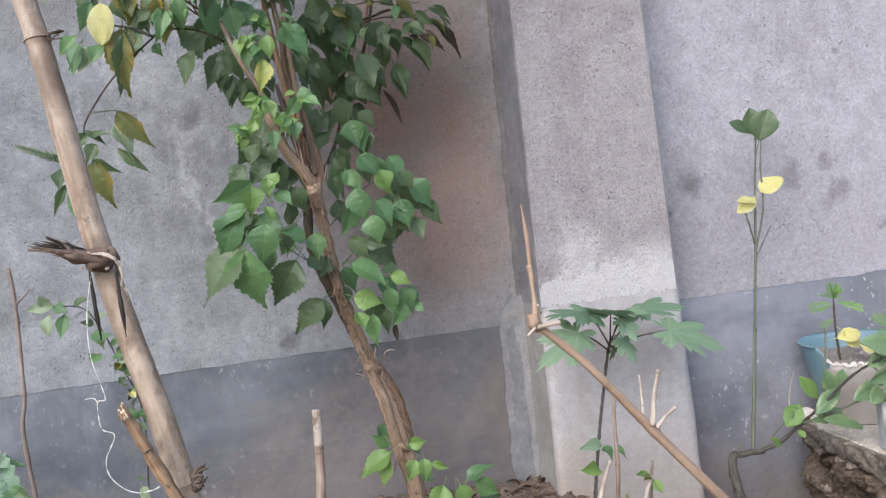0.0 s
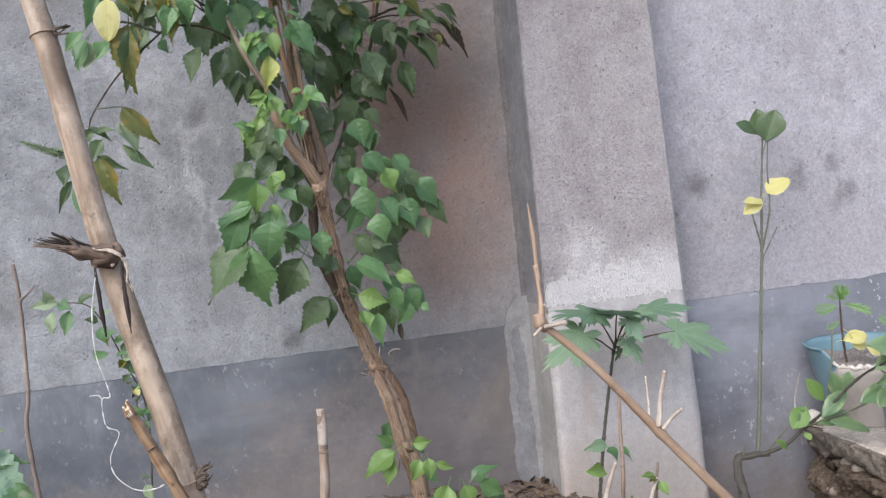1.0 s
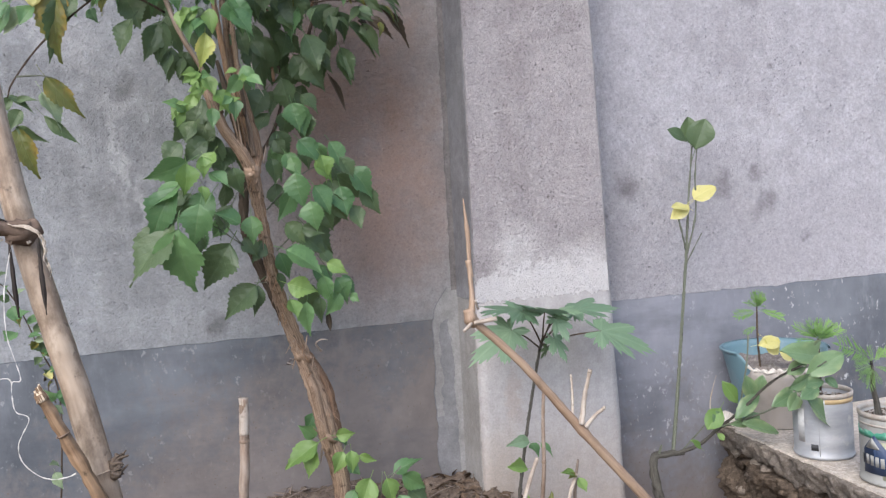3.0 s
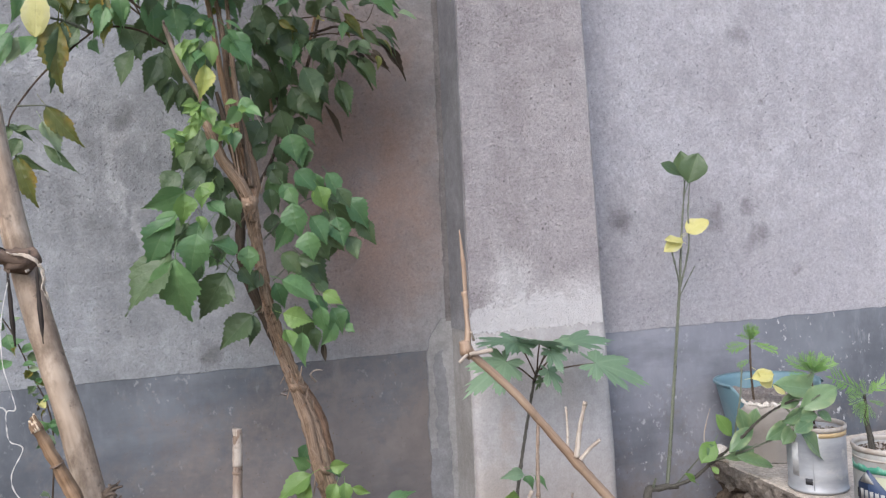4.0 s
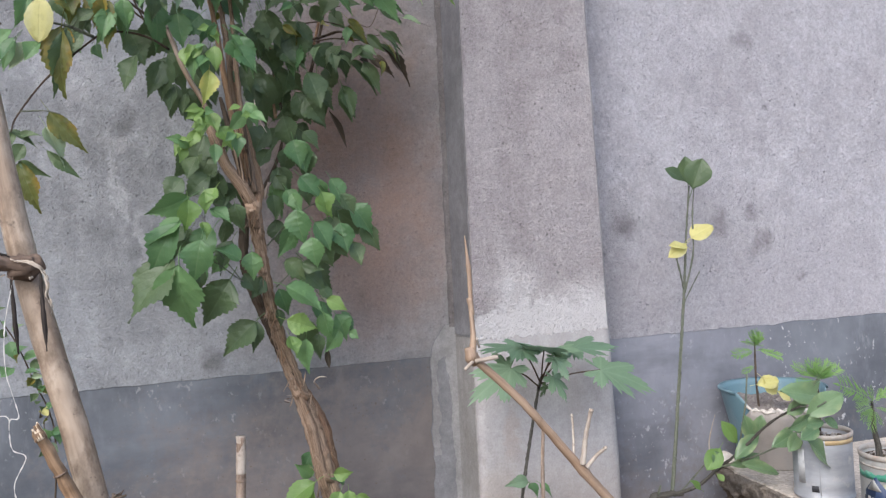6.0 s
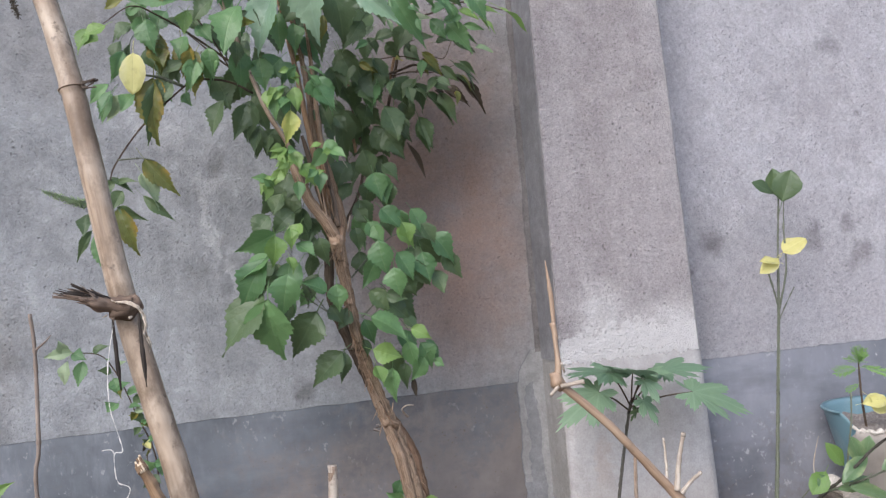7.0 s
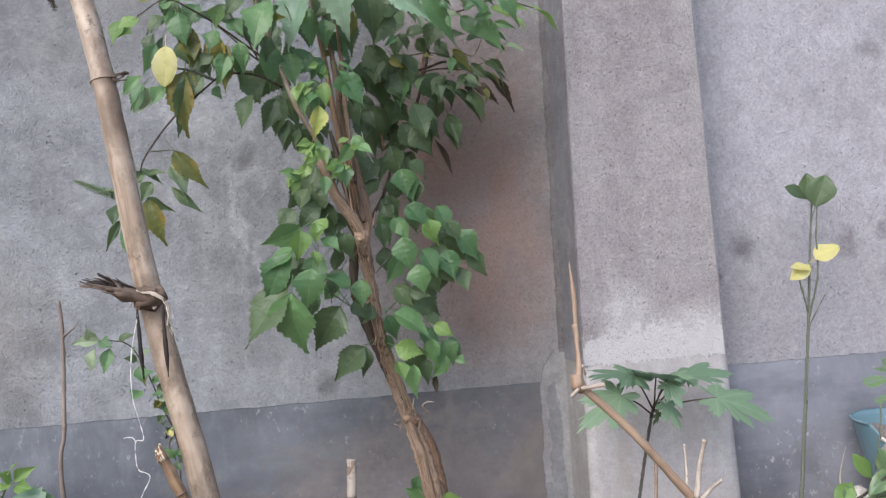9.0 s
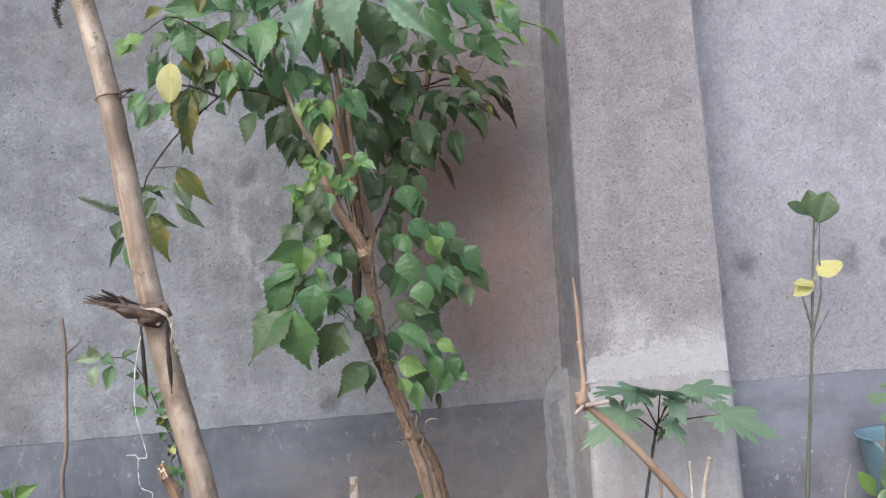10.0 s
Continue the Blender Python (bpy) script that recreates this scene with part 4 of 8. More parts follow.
# ---------------------------------------------------------------- broken ledge with its pots
LEDGE = 0.32


def edge_x(y):
    return 1.27 + 0.0735 * y


def ledge():
    root = thing("masonry_ledge", (1.9, 1.5, 0.0), "crumbling mud and stone ledge with a pale cement top", "ledge", kind="structure")
    bm = bmesh.new()
    ny, nz = 260, 56
    grid = []
    for i in range(ny + 1):
        y = 2.14 - 1.5 * i / ny
        row = []
        for k in range(nz + 1):
            z = -0.05 + (LEDGE - 0.03) * k / nz + 0.05 * k / nz * 0
            dig = 0.02 * (1 - k / nz)
            q = Vector((y * 9, z * 11, 3))
            x = edge_x(y) + 0.016 + dig + 0.06 * noise.noise(q) + 0.036 * noise.noise(Vector((q.x * 2.6, q.y * 1.4, 5))) + 0.034 * abs(noise.noise(q * 3.4)) + 0.011 * noise.noise(q * 9) + 0.006 * noise.noise(q * 20)
            row.append(bm.verts.new((x, y + 0.01 * noise.noise(q * 2), z)))
        grid.append(row)
    for a, b in zip(grid, grid[1:]):
        for k in range(nz):
            bm.faces.new((a[k], b[k], b[k + 1], a[k + 1]))
    back = [[bm.verts.new((3.2, v.co.y, v.co.z)) for v in (row[0], row[-1])] for row in (grid[0], grid[-1])]
    bm.faces.new([*grid[0], back[0][1], back[0][0]])
    bm.faces.new([*grid[-1][::-1], back[1][0], back[1][1]])
    bm.faces.new([r[-1] for r in grid] + [back[1][1], back[0][1]])
    part("core", bm, mud, root, "dark crumbling mud core")
    # cement coat hanging over the broken face
    bm = bmesh.new()
    grid = []
    for i in range(261):
        y = 2.145 - 1.5 * i / 260
        drop = 0.062 + 0.05 * noise.noise((y * 7, 1, 0)) + 0.024 * noise.noise((y * 25, 4, 0))
        row = []
        for k in range(12):
            z = LEDGE - 0.006 - drop * k / 11
            x = edge_x(y) + 0.014 * noise.noise((y * 16, z * 20, 8)) + 0.011 * noise.noise((y * 45, z * 45, 2)) + 0.005 * noise.noise((y * 110, z * 110, 4)) + (0.02 * (k / 11) ** 2)
            row.append(bm.verts.new((x, y, z)))
        row.append(bm.verts.new((row[-1].co.x + 0.02, y, row[-1].co.z + 0.004)))
        row.insert(0, bm.verts.new((row[0].co.x + 0.035, y, LEDGE - 0.003)))
        grid.append(row)
    for a, b in zip(grid, grid[1:]):
        for k in range(len(a) - 1):
            bm.faces.new((a[k], b[k], b[k + 1], a[k + 1]))
    part("broken_coat", bm, coat_cement, root, "broken grey cement coat")
    outline = []
    for i in range(121):
        y = 2.145 - 1.5 * i / 120
        outline.append((edge_x(y) + 0.012 + 0.010 * noise.noise((y * 18, 3, 0)) + 0.006 * noise.noise((y * 60, 5, 0)), y))
    bm = bmesh.new()
    lower = [bm.verts.new((x, y, LEDGE - 0.014)) for x, y in outline] + [bm.verts.new((3.2, 0.645, LEDGE - 0.014)), bm.verts.new((3.2, 2.145, LEDGE - 0.014))]
    upper = [bm.verts.new((v.co.x + 0.003, v.co.y, LEDGE)) for v in lower]
    bm.faces.new(upper)
    for i in range(len(upper)):
        j = (i + 1) % len(upper)
        bm.faces.new((lower[i], lower[j], upper[j], upper[i]))
    bmesh.ops.recalc_face_normals(bm, faces=bm.faces)
    part("cement_top", bm, ledge_top, root, "pale dusty cement top", smooth=False)
    rng = random.Random(8)
    rocks = []
    for n in range(7):
        bm = bmesh.new()
        bmesh.ops.create_icosphere(bm, subdivisions=3, radius=1.0)
        flats = [(Vector((rng.uniform(-1, 1), rng.uniform(-1, 1), rng.uniform(-1, 1))).normalized(), rng.uniform(0.55, 0.85)) for _ in range(9)]
        for v in bm.verts:
            for way, far in flats:
                over = v.co.dot(way) - far
                if over > 0:
                    v.co -= way * over * 0.9
            v.co *= 1 + 0.1 * noise.noise(v.co * 2.5 + Vector((n * 9, 0, 0))) + 0.05 * noise.noise(v.co * 8)
        rocks.append([mesh_of("stone", bm.copy(), mat) for mat in (ledge_stone, mud)])
        bm.free()
    for row, z0 in enumerate((0.02, 0.085, 0.145, 0.2, 0.24)):
        y = 1.32 + 0.03 * (row % 2)
        while y < 2.12:
            s = rng.uniform(0.016, 0.04) * (0.7 if z0 > 0.19 else 1.0)
            if rng.random() < 0.78:
                z = z0 + rng.uniform(-0.015, 0.015)
                ob = new("stone", rng.choice(rocks)[rng.random() < 0.4])
                ob.matrix_basis = pose(edge_x(y) + 0.03 + 0.02 * (1 - z / LEDGE) + rng.uniform(-0.006, 0.02), y, z, rng.uniform(-30, 30), rng.uniform(-30, 30), rng.uniform(0, 360)) @ Matrix.Diagonal((s * 0.9, s * 1.25, s * 0.85, 1))
                rest(ob, root)
            y += s * 2.1 + rng.uniform(0.0, 0.02)


ledge()


def ring_wall(bm, profile, sides=48, wobble=None):
    """Turns a profile of radius and height round z."""
    rows = []
    for k, (r, z) in enumerate(profile):
        row = []
        for s in range(sides):
            a = 2 * math.pi * s / sides
            rr, zz = wobble(r, z, a, k) if wobble else (r, z)
            row.append(bm.verts.new((rr * math.cos(a), rr * math.sin(a), zz)))
        rows.append(row)
    for a, b in zip(rows, rows[1:]):
        for s in range(sides):
            n = (s + 1) % sides
            bm.faces.new((a[s], a[n], b[n], b[s]))
    return rows


def shift(bm, at):
    bmesh.ops.translate(bm, verts=bm.verts, vec=at)
    return bm


def soil_disc(at, r, z, material, seed, bumps=0.008):
    bm = bmesh.new()
    prof = [(r * k / 9 + 0.0004, z) for k in range(9, -1, -1)]
    rows = ring_wall(bm, prof, 40)
    bm.faces.new(rows[-1])
    for v in bm.verts:
        v.co.z += bumps * noise.noise(Vector((v.co.x * 28, v.co.y * 28, seed))) + bumps * 0.6 * noise.noise(Vector((v.co.x * 75, v.co.y * 75, seed)))
    return shift(bm, at)


tin_steel = Mat("tin_steel", 0.55, 0.35, 0.5)
_p = tin_steel.place()
_c = tin_steel.mix(tin_steel.ramp(tin_steel.noise(tin_steel.scaled(_p, 8, 8, 26), 1.0, 5), 0.3, 0.7), (0.29, 0.30, 0.32), (0.46, 0.47, 0.50))
_c = tin_steel.mix(tin_steel.ramp(tin_steel.noise(_p, 24.0, 5, 0.65), 0.55, 0.7, 0, 0.7), _c, (0.55, 0.53, 0.5))
tin_steel.color(_c).bump(tin_steel.noise(_p, 30.0, 3), 0.3, 0.002)
_r = tin_steel.ramp(tin_steel.noise(_p, 40.0, 4), 0.3, 0.7, 0.45, 0.7)
tin_steel.set(tin_steel.b, "Roughness", _r)


def painted(name, base, worn, amount=0.4, rough=0.5, scale=30.0):
    m = Mat(name, rough, spec=0.4)
    p = m.place()
    c = m.mix(m.ramp(m.noise(p, scale, 6, 0.65), 0.5, 0.68, 0, amount), base, worn)
    c = m.mix(m.ramp(m.noise(p, scale * 0.25, 4), 0.4, 0.7, 0, amount), c, tuple(0.75 * v for v in base))
    m.color(c).bump(m.noise(p, scale * 3, 3), 0.25, 0.001)
    return m.m


rust_gold = painted("rust_gold", (0.48, 0.36, 0.2), (0.36, 0.22, 0.09), 0.9)
rim_white = painted("rim_white", (0.4, 0.365, 0.33), (0.27, 0.18, 0.12), 0.8)
label_white = painted("label_white", (0.31, 0.31, 0.295), (0.22, 0.19, 0.155), 0.7)
label_green = painted("label_green", (0.06, 0.25, 0.17), (0.5, 0.55, 0.5), 0.6)
label_cream = painted("label_cream", (0.36, 0.365, 0.26), (0.25, 0.22, 0.16), 0.6)
label_blue = painted("label_blue", (0.025, 0.045, 0.10), (0.1, 0.13, 0.2), 0.3)
label_black = painted("label_black", (0.025, 0.025, 0.03), (0.1, 0.1, 0.1), 0.3)
pale_print = painted("pale_print", (0.55, 0.55, 0.55), (0.36, 0.36, 0.37), 0.8, 0.6, 90.0)
label_grey = painted("label_grey", (0.33, 0.34, 0.36), (0.5, 0.5, 0.5), 0.4)
bucket_blue = painted("bucket_blue", (0.13, 0.22, 0.26), (0.26, 0.33, 0.35), 0.5, 0.45, 18.0)
bucket_dusty = painted("bucket_dusty", (0.36, 0.325, 0.30), (0.24, 0.21, 0.185), 0.6, 0.85, 14.0)
dry_soil = earth("dry_soil", (0.15, 0.128, 0.115), (0.27, 0.24, 0.222), 1.3, 0.006)
pale_mud = earth("pale_mud", (0.40, 0.36, 0.325), (0.6, 0.56, 0.52), 1.4, 0.003)


def arc_patch(at, r, a0, a1, z0, z1, lift=0.0012, n=14, top=None, slant=0.0):
    """A printed piece on the side of a tin, between two angles (degrees) and heights."""
    bm = bmesh.new()
    rows = []
    for i in range(n + 1):
        a = radians(a0 + (a1 - a0) * i / n)
        hi = top(i / n) if top else z1
        rows.append([bm.verts.new((at[0] + rr * math.cos(a), at[1] + rr * math.sin(a), at[2] + z)) for rr, z in ((r, z0), (r + lift, z0), (r + lift, hi), (r, hi))])
    for a, b in zip(rows, rows[1:]):
        for k in range(3):
            bm.faces.new((a[k], b[k], b[k + 1], a[k + 1]))
    bmesh.ops.recalc_face_normals(bm, faces=bm.faces)
    return bm


def tin(name, at, r, h, label, wall_mat, rim_mat):
    root = thing(name, at, label, "tin pot", "plant pots on the ledge")
    def dent(rr, z, a, k):
        return rr * (1 + 0.008 * noise.noise((math.cos(a) * 2, math.sin(a) * 2, z * 12 + at[0] * 5))), z
    bm = bmesh.new()
    prof = [(0.001, 0.002), (r * 0.98, 0.002), (r, 0.004), (r + 0.002, 0.006), (r + 0.002, 0.010), (r, 0.012)] + [(r, 0.012 + (h - 0.02) * k / 8) for k in range(1, 9)]
    prof += [(r - 0.0015, h - 0.008), (r - 0.0015, h * 0.6)]
    ring_wall(bm, prof, 56, dent)
    part("body", shift(bm, at), wall_mat, root)
    bm = bmesh.new()
    ring_wall(bm, [(r - 0.002, h - 0.012), (r + 0.0015, h - 0.012), (r + 0.003, h - 0.006), (r + 0.003, h - 0.001), (r + 0.001, h + 0.001), (r - 0.003, h), (r - 0.004, h - 0.005), (r - 0.002, h - 0.012)], 56, dent)
    part("rim", shift(bm, at), rim_mat, root, "worn rolled rim")
    return root


STEEL = (1.493, 1.757, LEDGE)
tin_a = tin("steel_tin", STEEL, 0.0715, 0.170, "open dull steel tin used as a flower pot", tin_steel.m, rim_white)
part("soil_fill", soil_disc(STEEL, 0.0695, 0.146, mud, 4), mud, tin_a, "dry crumbly soil")
view = math.degrees(math.atan2(-STEEL[1], -STEEL[0]))
part("rust_band", arc_patch(STEEL, 0.0715, view + 5, view + 95, 0.146, 0.157, 0.0012, 20), rust_gold, tin_a, "rusty golden lacquer")
part("seam", arc_patch(STEEL, 0.0715, view - 8, view - 6.5, 0.012, 0.148, 0.0009, 2), label_grey, tin_a)
part("print_mark", arc_patch(STEEL, 0.0715, view - 24, view - 10, 0.026, 0.042, 0.0009, 4), label_black, tin_a, "small black square print")
part("print_strip", arc_patch(STEEL, 0.0715, view - 52, view - 36, 0.045, 0.13, 0.0018, 8), pale_print, tin_a, "pale worn print")

PAINT = (1.498, 1.518, LEDGE)
tin_b = tin("paint_tin", PAINT, 0.0825, 0.168, "old printed paint tin reused as a flower pot", label_white, rim_white)
part("soil_fill", soil_disc(PAINT, 0.0805, 0.150, mud, 9), mud, tin_b, "dry crumbly soil")
view = math.degrees(math.atan2(-PAINT[1], -PAINT[0]))
part("band", arc_patch(PAINT, 0.0825, view - 178, view + 178, 0.139, 0.144, 0.0008, 60), rim_white, tin_b)
part("print_green", arc_patch(PAINT, 0.0825, view - 80, view + 80, 0.112, 0.133, 0.0008, 40, lambda u: 0.133 - 0.006 * abs(math.sin(u * 17)) - 0.004 * abs(math.sin(u * 41))), label_green, tin_b, "green printed band")
part("print_cream", arc_patch(PAINT, 0.0825, view - 25, view + 75, 0.02, 0.106, 0.0006, 30), label_cream, tin_b)
part("print_hill", arc_patch(PAINT, 0.0834, view - 58, view - 4, 0.03, 0.1, 0.0008, 24, lambda u: 0.066 + 0.055 * (1 - abs(u - 0.4) / 0.6)), label_blue, tin_b, "dark blue hill emblem")
part("print_snow", arc_patch(PAINT, 0.0843, view - 52, view - 28, 0.088, 0.1, 0.0008, 12, lambda u: 0.09 + 0.024 * (1 - abs(u - 0.5) * 2)), label_white, tin_b)
for k in range(6):
    part("print_bar", arc_patch(PAINT, 0.0843, view - 52 + k * 8.4, view - 46 + k * 8.4, 0.05 - 0.0012 * k, 0.073 - 0.0012 * k, 0.0008, 4), label_white, tin_b)
for k in range(2):
    part("print_bar", arc_patch(PAINT, 0.0838, view - 60 + k * 5, view - 57 + k * 5, 0.05, 0.072, 0.0008, 4), label_black, tin_b)


def pebbles(at, r, z, count, seed, parent):
    rng = random.Random(seed)
    bm = bmesh.new()
    for k in range(count):
        a, d, s = rng.uniform(0, 6.28), r * rng.random() ** 0.5 * 0.88, rng.uniform(0.0015, 0.005)
        made = bmesh.ops.create_icosphere(bm, subdivisions=1, radius=s, matrix=pose(at[0] + d * math.cos(a), at[1] + d * math.sin(a), at[2] + z + s * 0.5, rng.uniform(0, 360), rng.uniform(0, 360), 0))
    return tagged(part("crumbs", bm, bucket_dusty, parent, "dry soil crumbs"), kind="stuff")


pebbles(STEEL, 0.068, 0.148, 60, 1, tin_a)
pebbles(PAINT, 0.078, 0.152, 90, 2, tin_b)


def bucket():
    at = (1.60, 2.075, LEDGE)
    root = thing("bucket", at, "cracked blue plastic bucket caked with mud, used as pot", "bucket", "plant pots on the ledge")
    h, r0, r1 = 0.226, 0.1, 0.15
    face = math.atan2(-at[1], -at[0])

    def broken(a):
        """Height to which the wall still stands, round the bucket."""
        d = math.degrees((a - face + math.pi) % (2 * math.pi) - math.pi)
        gap = 1 / (1 + math.exp(-(d + 33) / 3.0)) * (1 / (1 + math.exp((d - 75) / 6)))
        return h - gap * (0.048 + 0.005 * noise.noise((d * 0.3, 0, 0)))

    bm = bmesh.new()
    sides, levels = 96, 14
    for inner in (0, 1):
        rows = []
        for k in range(levels + 1):
            row = []
            for s in range(sides):
                a = 2 * math.pi * s / sides
                z = broken(a) * k / levels
                r = r0 + (r1 - r0) * z / h - 0.003 * inner
                row.append(bm.verts.new((r * math.cos(a), r * math.sin(a), z + 0.002)))
            rows.append(row)
        if not inner:
            outer = rows
        for a, b in zip(rows, rows[1:]):
            for s in range(sides):
                n = (s + 1) % sides
                q = (a[s], a[n], b[n], b[s])
                bm.faces.new(q if not inner else q[::-1])
    for s in range(sides):
        n = (s + 1) % sides
        bm.faces.new((outer[-1][s], outer[-1][n], rows[-1][n], rows[-1][s]))
    bm.faces.new(outer[0][::-1])
    part("shell", shift(bm, at), bucket_blue, root, "faded blue plastic shell")
    # mud and dust caked over the front of the shell
    bm = bmesh.new()
    rows = []
    for s in range(61):
        d = -42 + 130 * s / 60
        a = face + radians(d)
        top = min(broken(a) - 0.002, 0.185 - 0.05 * max(0, (-24 - d) / 18)) + 0.006 * noise.noise((d * 0.4, 3, 0))
        row = []
        for k in range(9):
            z = 0.003 + (top - 0.003) * k / 8
            r = r0 + (r1 - r0) * z / h + 0.0045 + 0.0025 * noise.noise((d * 0.12, z * 40, 1))
            row.append(bm.verts.new((r * math.cos(a), r * math.sin(a), z)))
        q = row[-1].co
        row.append(bm.verts.new((q.x * 0.955, q.y * 0.955, q.z - 0.001)))
        rows.append(row)
    for a, b in zip(rows, rows[1:]):
        for k in range(9):
            bm.faces.new((a[k], b[k], b[k + 1], a[k + 1]))
    part("mud_crust", shift(bm, at), bucket_dusty, root, "dried mud crust")
    # pale crumbled lip of the hard earth along the break
    lip = []
    for s in range(40):
        a = face + radians(-30 + 98 * s / 39)
        z = broken(a)
        r = r0 + (r1 - r0) * z / h + 0.001
        lip.append(Vector((at[0] + r * math.cos(a), at[1] + r * math.sin(a), at[2] + z + 0.003 * math.sin(s * 1.9))))
    part("crumbled_lip", tube(lip, [0.004, 0.007, 0.006, 0.007, 0.004], 7, 0.006, 0.006, 70.0), pale_mud, root, "pale crumbled lip")
    part("soil_fill", soil_disc(at, 0.134, 0.182, mud, 2, 0.016), dry_soil, root, "grey-brown dry soil")
    bm = bmesh.new()
    ring_wall(bm, [(r1 - 0.002, h - 0.004), (r1 + 0.004, h - 0.004), (r1 + 0.005, h + 0.001), (r1 + 0.002, h + 0.004), (r1 - 0.003, h + 0.003)], 96)
    dead = [v for v in bm.verts if broken(math.atan2(v.co.y, v.co.x)) < h - 0.008]
    bmesh.ops.delete(bm, geom=dead, context="VERTS")
    part("rim", shift(bm, at), bucket_blue, root)
    return root


bucket()


def cement_lump():
    bm = bmesh.new()
    bmesh.ops.create_icosphere(bm, subdivisions=3, radius=1.0)
    for v in bm.verts:
        v.co *= 1 + 0.3 * noise.noise(v.co * 1.2) + 0.12 * noise.noise(v.co * 4)
        v.co = Vector((1.445, 2.105, LEDGE + 0.018)) + Vector((v.co.x * 0.03, v.co.y * 0.03, max(-0.8, v.co.z) * 0.026))
    solo("cement_lump", bm, pale_mud, "pale broken cement lump on the ledge corner", "cement lump")


cement_lump()


def plastic_scrap():
    bm = bmesh.new()
    rows = []
    for i in range(9):
        row = []
        for k in range(6):
            x, y = 1.265 + 0.05 * (i / 8 - 0.5), 2.1 + 0.03 * (k / 5 - 0.5)
            row.append(bm.verts.new((x, y, ground_height(x, y) + 0.012 + 0.014 * noise.noise((x * 90, y * 90, 1)))))
        rows.append(row)
    for a, b in zip(rows, rows[1:]):
        for k in range(5):
            bm.faces.new((a[k], b[k], b[k + 1], a[k + 1]))
    bmesh.ops.solidify(bm, geom=bm.faces[:], thickness=0.001)
    solo("plastic_scrap", bm, painted("scrap_teal", (0.05, 0.2, 0.19), (0.2, 0.3, 0.28), 0.5), "crumpled teal plastic scrap on the soil", "plastic scrap")


plastic_scrap()


